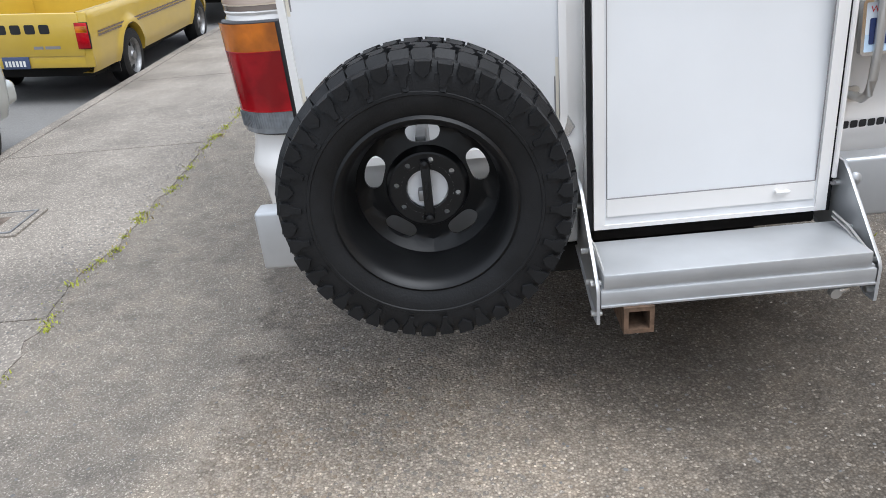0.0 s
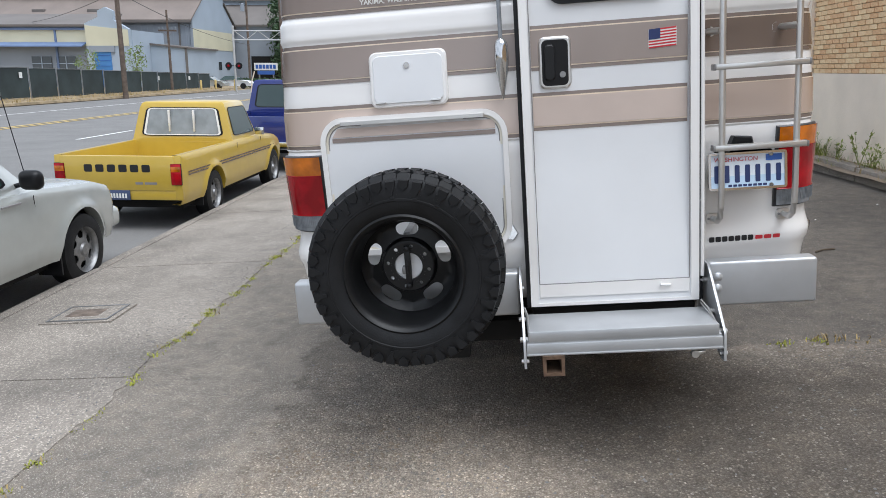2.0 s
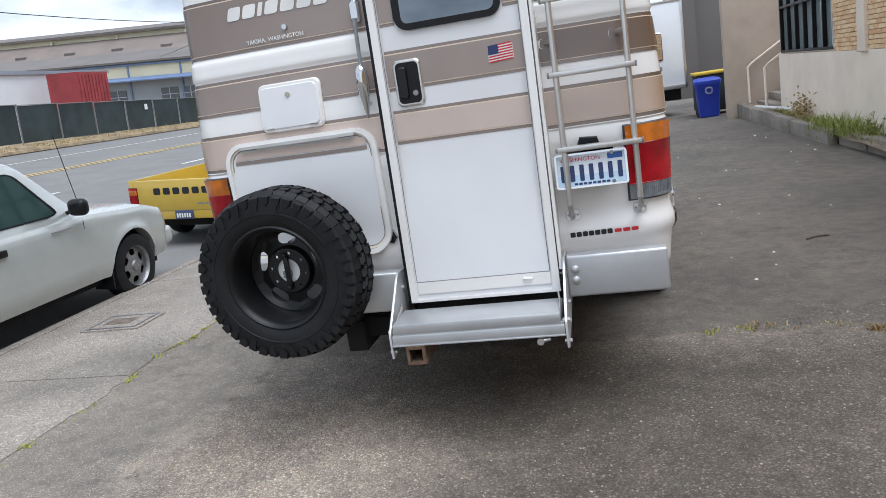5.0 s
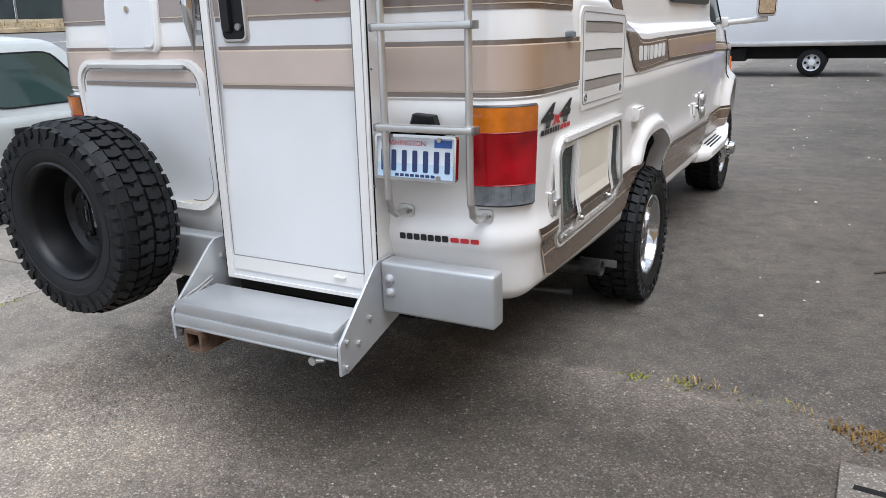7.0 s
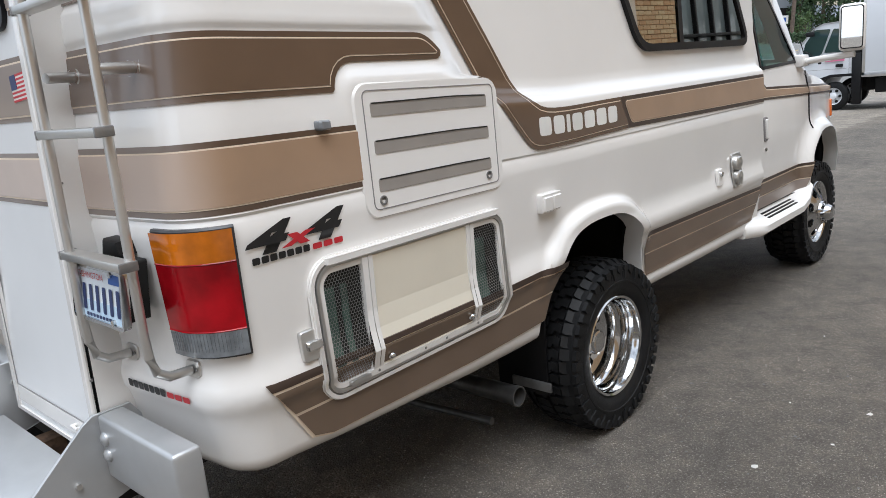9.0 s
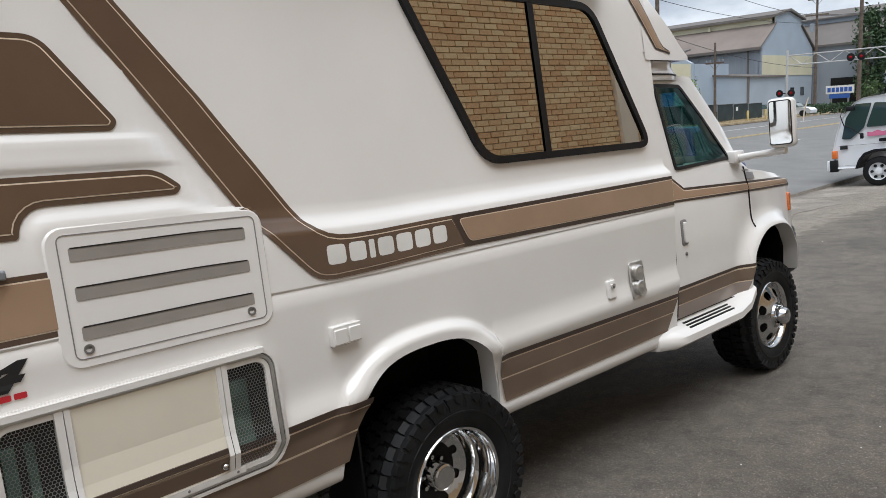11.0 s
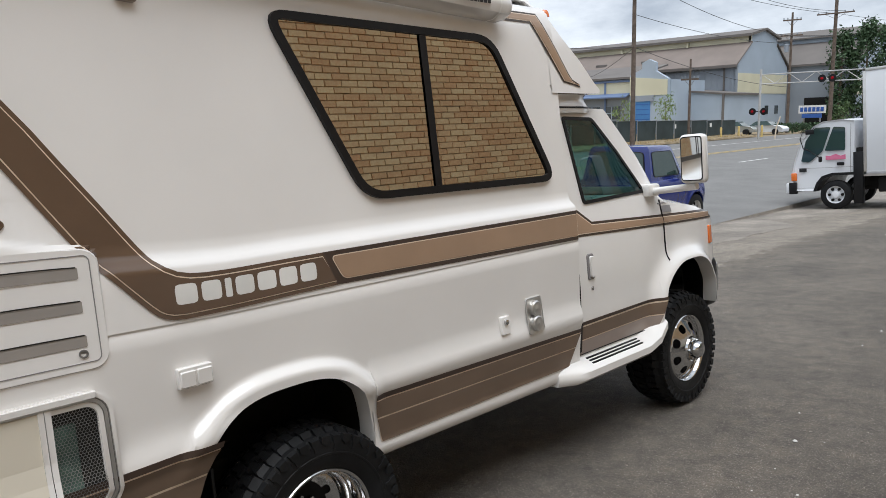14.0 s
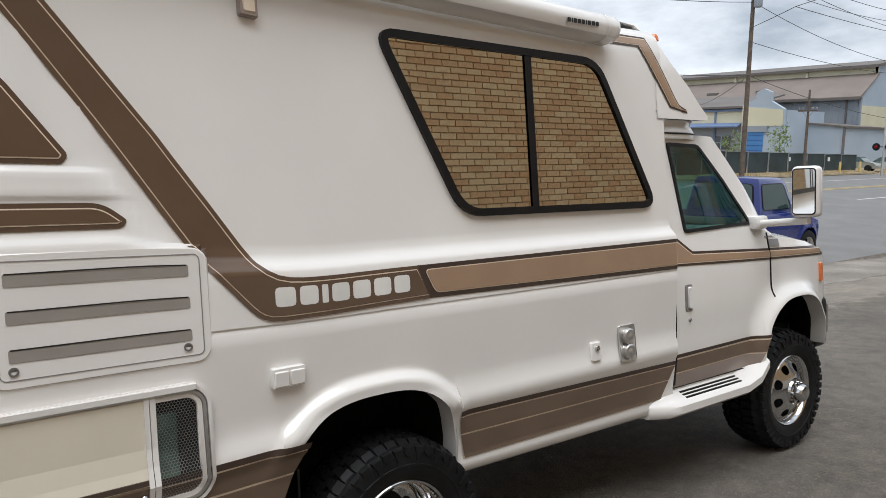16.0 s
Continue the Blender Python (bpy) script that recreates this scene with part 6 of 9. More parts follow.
part("keyhole", bm, M_STEEL, hnd)
# flag sticker
fl = part("flag_sticker", plate([(0.333, 1.618), (0.440, 1.624), (0.440, 1.694), (0.333, 1.688)], 0.018, on_door), M_WHITEINK, door, "small flag sticker", smooth=False)
for k in range(7):
    z = 1.618 + 0.07 * (2 * k) / 13
    part("flag_stripe", plate([(0.334, z), (0.439, z + 0.006), (0.439, z + 0.0115), (0.334, z + 0.0055)], 0.0186, on_door), M_REDINK, fl, smooth=False)
part("flag_canton", plate([(0.334, 1.650), (0.378, 1.6525), (0.378, 1.691), (0.334, 1.688)], 0.0192, on_door), M_INK, fl, smooth=False)
# piano hinge
bm = bmesh.new()
tube(bm, [on_door(0.534, 0.72, 0.018), on_door(0.534, 2.36, 0.018)], 0.0075, 8)
part("hinge", bm, M_WHITE, door, "white piano hinge")
for z in (0.70, 0.86, 1.02, 1.40, 1.53, 1.73, 1.86, 2.10):
    bm = bmesh.new()
    rod(bm, on_door(0.534, z, 0.018), on_door(0.534, z + 0.006, 0.018), 0.0085, 8)
    part("hinge_joint", bm, M_GREYINK, door)
for za, zb in ((0.73, 1.36), (1.80, 2.02)):
    part("hinge_gap", plate([(0.523, za), (0.531, za), (0.531, zb), (0.523, zb)], 0.016, on_door), M_BLACK, door, smooth=False)

# luggage compartment behind the spare wheel
LUG = rounded(-1.012, -0.232, 0.86, 1.432, 0.10, 6)
lug_door = part("luggage_hatch", plate(shrink(LUG, 0.01), 0.018, on_rear, 0.006), M_DOORWHITE, van, "white luggage compartment door")
part("hatch_gasket", frame_ring(shrink(LUG, -0.004), shrink(LUG, 0.018), 0.030, on_rear), M_WHITE, lug_door, "white rounded frame")
part("hatch_seal", frame_ring(shrink(LUG, 0.019), shrink(LUG, 0.028), 0.021, on_rear), M_CREAM, lug_door, "yellowed seal")
part("hatch_edge", frame_ring(shrink(LUG, 0.0285), shrink(LUG, 0.0325), 0.020, on_rear), M_GREYINK, lug_door)
part("hatch_stripe", plate([(-0.965, 1.335), (-0.278, 1.335), (-0.278, 1.352), (-0.965, 1.352)], 0.0205, on_rear), M_STRIPEL, lug_door, smooth=False)
part("hatch_stripe", plate([(-0.965, 1.356), (-0.278, 1.356), (-0.278, 1.392), (-0.94, 1.392)], 0.0205, on_rear), M_PALETAN, lug_door, smooth=False)
part("drip_rail", plate([(-0.92, 1.404), (-0.32, 1.404), (-0.32, 1.418), (-0.92, 1.418)], 0.042, on_rear, 0.004), M_ALU, lug_door, "aluminium drip rail", smooth=False)
small = part("filler_hatch", plate(rounded(-0.785, -0.462, 1.462, 1.682, 0.03, 5), 0.022, on_rear, 0.008), M_WHITE, van, "small white locking hatch")
part("filler_door", plate(rounded(-0.768, -0.479, 1.478, 1.666, 0.025, 5), 0.027, on_rear, 0.004), M_DOORWHITE, small)
bm = bmesh.new()
rod(bm, on_rear(-0.625, 1.625, 0.024), on_rear(-0.625, 1.625, 0.033), 0.012, 14)
part("lock", bm, M_CHROME, small)
for xx in (-0.74, -0.51):
    bm = bmesh.new()
    rod(bm, on_rear(xx - 0.02, 1.482, 0.03), on_rear(xx + 0.02, 1.482, 0.03), 0.005, 8)
    part("hinge", bm, M_ALU, small)
# key lock plate beside the wheel
bm = plate([(-0.262, 0.895), (-0.226, 0.888), (-0.205, 0.915), (-0.232, 0.962), (-0.26, 0.945)], 0.016, on_rear, 0.004)
part("lock_plate", bm, M_CHROME, van, "chrome lock plate")

# grab handle
grab = part("grab_handle", plate(rounded(-0.262, -0.218, 1.880, 1.985, 0.02, 5), 0.045, on_rear, 0.012), M_CHROME, van, "chrome grab handle with a clear bar")
bm = bmesh.new()
prof = [(1.70, 0.006), (1.69, 0.020), (1.67, 0.027), (1.62, 0.029), (1.57, 0.024), (1.52, 0.014), (1.48, 0.006), (1.465, 0.001)]
lathe(bm, [(z, r) for z, r in prof], 14, "z", (-0.238, on_rear(-0.238, 1.58).y - 0.055, 0))
rod(bm, on_rear(-0.238, 1.64, 0.0), on_rear(-0.238, 1.64, 0.05), 0.014, 10)
rod(bm, on_rear(-0.238, 1.53, 0.0), on_rear(-0.238, 1.53, 0.05), 0.010, 10)
part("handle_end", bm, M_CHROME, grab)
bm = bmesh.new()
rod(bm, on_rear(-0.238, 1.68, 0.052), on_rear(-0.240, 1.90, 0.05), 0.009, 10)
part("clear_bar", bm, M_CLEARL, grab, "clear acrylic bar")
lampr = part("rear_lamp", plate(rounded(-0.275, -0.205, 2.145, 2.265, 0.008, 3), 0.022, on_rear, 0.004), M_WHITE, van, "small rear porch lamp")
part("lens", plate(rounded(-0.264, -0.216, 2.158, 2.22, 0.006, 3), 0.028, on_rear, 0.004), M_CLEARL, lampr)
bars("wordmark", -0.895, -0.375, 1.993, 2.052, (1, 1, 0.35, 1, 1.05, 1.05, 1), M_WHITEINK, lambda x, z: rear(x, z + 0.02 * (x + 0.6) * 0, 0.009), slant=0.018)
REAR_TURN = Matrix.Rotation(radians(90), 4, "X")
for tx, x in (("YAKIMA,", -0.755), ("WASHINGTON", -0.60)):
    words("place_name", tx, 0.027, M_WHITEINK, Matrix.Translation(rear(x, 1.882, 0.012)) @ Matrix.Rotation(-0.07, 4, "Z") @ REAR_TURN, van, bold=0.0006)
bm = bmesh.new()
rod(bm, on_rear(-0.60, 1.925, 0.004), on_rear(-0.60, 1.925, 0.016), 0.013, 14)
part("body_lock", bm, M_CHROME, van)
for x in (-0.93, -0.24, -0.02, 0.22, 0.74):
    part("clearance_lamp", plate(rounded(x - 0.045, x + 0.045, 2.50, 2.545, 0.008, 3), 0.028, on_rear, 0.006), M_RED, van, "red clearance lamp")

# number plate on its bracket, and its lamp
def on_plate(x, z, w=0.0):
    return Vector((x, 0.005 + 0.12 * (z - 1.2) - w, z))


nplate = part("number_plate", plate(rounded(0.560, 0.846, 1.062, 1.200, 0.010, 3), 0.014, on_plate, 0.002), M_PLATE, van, "pale blue number plate in a chrome frame", smooth=False)
part("plate_tint", plate([(0.566, 1.068), (0.840, 1.068), (0.840, 1.112), (0.566, 1.112)], 0.0147, on_plate), M_PLATEBLUE, nplate, smooth=False)
PO = rounded(0.556, 0.850, 1.058, 1.204, 0.012, 3)
part("plate_frame", frame_ring(PO, shrink(PO, 0.009), 0.020, on_plate), M_CHROME, nplate, "chrome plate frame")
bars("plate_number", 0.578, 0.828, 1.086, 1.154, (1,) * 7, M_INK, lambda x, z: on_plate(x, z, 0.0162), parent=nplate, gap=1.1)
words("plate_state", "WASHINGTON", 0.024, M_REDINK, Matrix.Translation(on_plate(0.66, 1.176, 0.0165)) @ REAR_TURN, nplate)
bars("plate_foot", 0.63, 0.775, 1.070, 1.079, (1,) * 8, M_INK, lambda x, z: on_plate(x, z, 0.0158), parent=nplate, gap=0.3)
part("plate_sticker", plate([(0.772, 1.166), (0.832, 1.166), (0.832, 1.190), (0.772, 1.190)], 0.0158, on_plate), M_SIGNBLUE, nplate, smooth=False)
for x, z in ((0.605, 1.191), (0.79, 1.191), (0.605, 1.072), (0.79, 1.072)):
    bm = bmesh.new()
    rod(bm, on_plate(x, z, 0.012), on_plate(x, z, 0.022), 0.008, 10)
    part("plate_screw", bm, M_CHROME, nplate)
part("plate_bracket", plate(rounded(0.60, 0.80, 1.06, 1.21, 0.006, 2), -0.075, on_plate), M_UNDER, nplate, "dark bracket behind the plate", smooth=False)
part("plate_lamp", plate([(0.648, 1.218), (0.745, 1.218), (0.735, 1.256), (0.665, 1.262)], 0.045, on_rear, 0.008), M_BLACK, van, "black number plate lamp")
bars("wordmark", 0.582, 0.762, 0.829, 0.851, (1, 1, 1, 1, 1, 1, 1), M_BLACKINK, lambda x, z: rear(x, z, 0.004))
bars("wordmark", 0.770, 0.872, 0.831, 0.847, (1, 1, 1), M_REDINK, lambda x, z: rear(x, z, 0.004))

# ladder
ladder = None
bm = bmesh.new()
for x in (0.603, 0.890):
    foot = rear(x, 0.925, 0.012)
    pts = [(x, foot.y, 0.925), (x, foot.y - 0.06, 0.928), (x, foot.y - 0.09, 0.948), (x, foot.y - 0.102, 0.99), (x, foot.y - 0.105, 1.05)]
    pts += [(x, foot.y - 0.105 + 0.02 * (z - 1.05), z) for z in (1.5, 2.0, 2.4, 2.6)]
    yt = foot.y - 0.07
    pts += [(x, yt + 0.01, 2.70), (x, yt + 0.06, 2.79), (x, yt + 0.16, 2.83), (x, yt + 0.50, 2.83)]
    if ladder is None:
        tube(bm, pts, 0.0125, 12)
        ladder = part("ladder", bm, M_ALU, van, "aluminium ladder up the rear wall")
    else:
        b2 = bmesh.new()
        tube(b2, pts, 0.0125, 12)
        part("rail", b2, M_ALU, ladder)
RUNG_Y = rear(0.75, 0.925).y - 0.105
for z in (1.225, 1.53, 1.83, 2.125, 2.42):
    yy = RUNG_Y + 0.02 * (z - 1.05)
    bm = bmesh.new()
    box(bm, 0.575, 0.918, yy - 0.040, yy + 0.005, z - 0.011, z + 0.011, 0.004)
    rg = part("rung", bm, M_ALU, ladder)
    for xa, xb in ((0.568, 0.577), (0.916, 0.925)):
        bm = bmesh.new()
        box(bm, xa, xb, yy - 0.041, yy + 0.006, z - 0.012, z + 0.012, 0.003)
        part("end_cap", bm, M_STEEL, rg)
for x in (0.603, 0.890):
    for z in (1.665, 2.30):
        bm = bmesh.new()
        a = rear(x - 0.03, z, 0.0)
        rod(bm, a, (x, RUNG_Y + 0.02 * (z - 1.05), z), 0.013, 10)
        part("standoff", bm, M_ALU, ladder)
        part("standoff_plate", plate(rounded(x - 0.065, x + 0.0, z - 0.02, z + 0.02, 0.012, 4), 0.006, on_rear, 0.002), M_ALU, ladder)
    part("foot_plate", plate(rounded(x - 0.03, x + 0.03, 0.903, 0.948, 0.014, 4), 0.008, on_rear, 0.002), M_ALU, ladder)
    for dx in (-0.02, 0.02):
        bm = bmesh.new()
        p = rear(x + dx, 0.926, 0.007)
        rod(bm, p, p - Vector((0, 0.006, 0)), 0.005, 8)
        part("foot_bolt", bm, M_STEEL, ladder)

# ---- bumper, step, hitch, exhaust ----
for xa, xb, lb in ((-1.172, -0.212, "left"), (0.556, 0.982, "right")):
    bm = bmesh.new()
    box(bm, xa, xb, -0.035, 0.045, 0.59, 0.772, 0.012, 3)
    bump = part("rear_bumper", bm, M_SILVERP, van, "silver painted steel bumper")
    if lb == "right":
        for z in (0.712, 0.665):
            bm = bmesh.new()
            lathe(bm, [(0.0, 0.019), (-0.006, 0.018), (-0.012, 0.011), (-0.014, 0.0005)], 18, "y", (0.592, -0.035, z))
            part("bolt", bm, M_SILVERP, bump)
SIDEP = [(0.065, 0.772), (-0.045, 0.772), (-0.075, 0.755), (-0.292, 0.572), (-0.300, 0.555), (-0.300, 0.452), (-0.262, 0.448), (0.11, 0.548), (0.11, 0.70)]
step = None
for x in (-0.212, 0.546):
    bm = plate(SIDEP, 0.010, lambda y, z, w, x=x: Vector((x + w, y, z)), 0.002)
    if step is None:
        step = part("entry_step", bm, M_SILVERP, van, "silver folding entry step between side plates")
    else:
        part("side_plate", bm, M_SILVERP, step)
    for y, z in ((-0.262, 0.565), (-0.272, 0.475), (-0.195, 0.535), (-0.12, 0.60), (-0.02, 0.70)):
        bm = bmesh.new()
        rod(bm, (x - 0.010, y, z), (x + 0.020, y, z), 0.009, 8)
        part("bolt", bm, M_ALU, step)
bm = bmesh.new()
box(bm, -0.192, 0.530, -0.296, -0.075, 0.563, 0.606, 0.005)
part("tread", bm, M_SILVERP, step, "flat silver tread")
bm = bmesh.new()
box(bm, -0.200, 0.544, -0.300, -0.255, 0.506, 0.556, 0.004)
box(bm, -0.196, 0.540, -0.292, -0.255, 0.556, 0.564, 0.0)
box(bm, -0.200, 0.544, -0.304, -0.296, 0.506, 0.514, 0.002)
part("front_channel", bm, M_SILVERP, step)
for x in (-0.186, 0.525):
    for dz in (0.0, 0.014):
        bm = bmesh.new()
        tube(bm, [(x, -0.268, 0.588 + dz), (x, -0.16, 0.612 + dz), (x - 0.01, -0.09, 0.625 + dz)], 0.0035, 6)
        part("spring_wire", bm, M_ALU, step)
bm = bmesh.new()
rod(bm, (0.44, -0.285, 0.487), (0.44, -0.305, 0.487), 0.015, 14)
rod(bm, (0.44, -0.295, 0.487), (0.48, -0.285, 0.492), 0.009, 10)
part("stop_bolt", bm, M_ALU, step)
bm = bmesh.new()
O, I = 0.042, 0.029
rows = []
for y, h in ((0.25, O), (-0.315, O), (-0.315, I), (-0.15, I)):
    rows.append([bm.verts.new((-0.098 + sx * h, y, 0.465 + sz * h)) for sx, sz in ((-1, -1), (1, -1), (1, 1), (-1, 1))])
grid_faces(bm, rows, close=True)
bm.faces.new(rows[-1])
part("hitch_receiver", bm, M_RUST, van, "rusty square hitch receiver", smooth=False)
bm = bmesh.new()
box(bm, -0.55, 0.36, 0.06, 0.14, 0.44, 0.54, 0.01)
box(bm, -0.16, 0.52, 0.02, 0.30, 0.56, 0.60, 0.01)
part("hitch_beam", bm, M_UNDER, van, "dark hitch beam")
bm = bmesh.new()
lathe(bm, [(0.0, 0.039), (0.60, 0.039), (0.604, 0.041), (0.62, 0.041), (0.62, 0.036), (0.30, 0.036)], 24, "z")
bmesh.ops.transform(bm, matrix=look((0.935, 1.40, 0.325), (0.30, 1.43, 0.300)) @ Matrix.Translation((0, 0, -0.62)), verts=bm.verts[:])
part("exhaust_pipe", bm, M_PIPE, van, "dull steel exhaust pipe")
bm = bmesh.new()
tube(bm, [(0.20, 1.36, 0.17), (0.50, 1.41, 0.155), (0.775, 1.405, 0.172)], 0.017, 12)
part("tail_pipe", bm, M_PIPE, van)
for s in (1, -1):
    bm = bmesh.new()
    box(bm, XC + s * 0.90 - 0.13, XC + s * 0.90 + 0.13, 1.600, 1.613, 0.24, 0.70, 0.002)
    part("mud_flap", bm, M_BLACK, van, "black mud flap")
    bm = bmesh.new()
    box(bm, XC + s * 0.95 - 0.10, XC + s * 0.95 + 0.10, 1.590, 1.601, 0.26, 0.30, 0.002)
    part("flap_weight", bm, M_STEEL, van)


# ---- brick building beside the lot ----
WALL_X, BRICK_Z, EAVE_Z = 4.36, 1.235, 4.05
wall = tagged(empty("wall_brick", (WALL_X, 4, 0)), "tan brick wall over a cream stucco base", "wall", kind="structure")
bm = bmesh.new()
box(bm, WALL_X, WALL_X + 0.3, -14.0, 14.05, -0.4, BRICK_Z)
part("stucco_base", bm, M_STUCCO, wall, "cream painted stucco base", smooth=False)
bm = bmesh.new()
box(bm, WALL_X + 0.022, WALL_X + 0.3, -14.0, 10.15, BRICK_Z, EAVE_Z)
part("mortar_bed", bm, M_MORTAR, wall, smooth=False)
bm = bmesh.new()
box(bm, WALL_X - 0.05, WALL_X + 0.02, 8.41, 8.74, BRICK_Z - 0.02, EAVE_Z, 0.01)
part("pilaster", bm, M_STUCCO, wall, "cream concrete strip")
bm = bmesh.new()
box(bm, WALL_X - 0.10, WALL_X + 3.0, -14.0, 14.6, EAVE_Z, EAVE_Z + 0.25, 0.02)
part("eave", bm, M_STUCCO, wall, "overhanging cream eave")
bm = bmesh.new()
box(bm, WALL_X + 0.3, WALL_X + 3.0, 13.8, 14.05, -0.1, EAVE_Z)
part("end_wall", bm, M_STUCCO, wall, smooth=False)
win = tagged(empty("window_1", (WALL_X + 0.1, 12, 1.3)), "tall steel windows with dark mullions", "window", kind="structure")
bm = bmesh.new()
box(bm, WALL_X + 0.10, WALL_X + 0.12, 10.15, 14.0, BRICK_Z + 0.05, EAVE_Z)
part("pane", bm, paint("pale_window_glass", (0.30, 0.36, 0.37), 0.08, var=0.2, scale=0.8, coat=0.5), win, smooth=False)
for k in range(7):
    y = 10.17 + k * 0.63
    bm = bmesh.new()
    box(bm, WALL_X + 0.03, WALL_X + 0.10, y - 0.03, y + 0.03, BRICK_Z + 0.05, EAVE_Z, 0.004)
    part("mullion", bm, M_BLACK, win)
for z in (BRICK_Z + 0.03, 2.15, 3.1):
    bm = bmesh.new()
    box(bm, WALL_X + 0.03, WALL_X + 0.10, 10.15, 14.0, z, z + 0.05, 0.004)
    part("transom", bm, M_BLACK, win)

# kerbed planter along the wall
planter = tagged(empty("planter_kerb", (3.9, 9, 0)), "crumbling concrete kerb of a weedy planter", "kerb", kind="structure")
yk = 2.6
while yk < 16.2:
    bm = bmesh.new()
    h = 0.15 + random.uniform(-0.015, 0.015)
    dx = random.uniform(-0.012, 0.012) + 0.17 * smooth01((8.6 - yk) / 1.6)
    box(bm, 3.84 + dx, 3.99 + dx, yk + 0.006, yk + 1.19, -0.3, h, 0.022)
    part("kerbstone", bm, M_CONCRETE, planter)
    yk += 1.2
bm = bmesh.new()
rows = [[bm.verts.new((x, y, 0.10 + 0.03 * noise.noise((x * 3, y * 2, 0)))) for x in np.linspace(3.9, WALL_X + 0.01, 5)] for y in np.linspace(2.6, 16.4, 60)]
grid_faces(bm, rows)
part("planter_soil", bm, M_DIRT, None, "dry bare soil", category="soil", kind="structure")

# stair recess and the stucco wall behind it
wall2 = tagged(empty("wall_stucco", (4.5, 16.5, 0)), "tan stucco wall beside the stairs", "wall", kind="structure")
bm = bmesh.new()
box(bm, 3.62, 8.0, 16.45, 16.75, -0.4, 4.6)
part("stucco_face", bm, M_TANSTUCCO, wall2, smooth=False)
stairs = tagged(empty("stairs", (4.6, 15.3, 0)), "grey concrete entrance stairs", "stairs", kind="structure")
for k in range(5):
    bm = bmesh.new()
    box(bm, 4.30 + 0.28 * k, 6.2, 14.10, 16.44, 0.0 if k == 0 else 0.175 * k + 0.005, 0.175 * (k + 1), 0.012)
    part("step", bm, M_CONCRETE, stairs)
rail = tagged(empty("handrail", (4.2, 14.6, 0)), "cream painted pipe handrail", "handrail")
for y, dx in ((14.35, 0.0), (16.35, 0.0)):
    bm = bmesh.new()
    tube(bm, [(4.12 + dx, y, 0.15), (4.12 + dx, y, 1.0), (4.20 + dx, y, 1.08), (5.4, y, 1.85)], 0.025, 10)
    part("rail", bm, M_STUCCO, rail)
pipe = bmesh.new()
tube(pipe, [(3.95, 14.6, 0.17), (4.25, 12.6, 0.19)], 0.035, 8)
part("fallen_pipe", pipe, M_WHITEINK, None, "white plastic pipe lying on the planter", category="pipe")


def fill_bricks():
    """The brickwork: the nearest bricks as pieces, the rest in one mesh."""
    L, H, D, J = 0.190, 0.057, 0.026, 0.009
    proto = bmesh.new()
    box(proto, 0, D, 0, L, 0, H, 0.003, 1)
    me = bpy.data.meshes.new("brick")
    bmesh.ops.recalc_face_normals(proto, faces=proto.faces)
    proto.to_mesh(me)
    proto.free()
    me.materials.append(M_BRICK)
    rows, faces, verts, count = int((EAVE_Z - BRICK_Z) / (H + J)), [], [], 0
    rng = random.Random(7)
    for r in range(rows):
        z = BRICK_Z + 0.004 + r * (H + J)
        y = -13.9 + (0.5 * (L + J) if r % 2 else 0)
        while y + L < 10.13:
            if not (8.40 < y + L / 2 < 8.74):
                near = 5.35 < y < 8.2 and z < 2.6 and count < 300
                dx = rng.uniform(-0.002, 0.002)
                if near:
                    ob = new("brick", me)
                    ob.parent = wall
                    ob.matrix_parent_inverse = world_of(wall).inverted()
                    ob.location = (WALL_X + dx, y, z)
                    count += 1
                else:
                    b = len(verts)
                    c = 0.002
                    for xx, s in ((WALL_X + dx, c), (WALL_X + dx + D, 0)):
                        verts += [(xx, y + s, z + s), (xx, y + L - s, z + s), (xx, y + L - s, z + H - s), (xx, y + s, z + H - s)]
                    faces += [(b, b + 1, b + 2, b + 3), (b, b + 4, b + 5, b + 1), (b + 1, b + 5, b + 6, b + 2), (b + 2, b + 6, b + 7, b + 3), (b + 3, b + 7, b + 4, b)]
            y += L + J
    m2 = bpy.data.meshes.new("bricks")
    m2.from_pydata(verts, [], faces)
    m2.materials.append(M_BRICK)
    ob = new("bricks", m2)
    ob.parent = wall
    ob.matrix_parent_inverse = world_of(wall).inverted()
    tagged(ob, "tan and orange bricks", kind="stuff")


# ---- things in the level frame of the street, which lies a little askew to the lot ----
ENV = Matrix.Translation((-4.18, 0, -0.12)) @ Matrix.Rotation(math.atan(0.075), 4, "Y")


def street(name, base, label, category, turn=0.0, group="", kind=""):
    e = new(name)
    e.matrix_basis = ENV @ pose(*base, 0, 0, turn)
    return tagged(e, label, category, group, kind)


def sub(name, bm, material, parent, label="", smooth=True):
    """A part given in its thing's own frame."""
    ob = part(name, bm, material, None, label, smooth)
    ob.parent = parent
    return ob


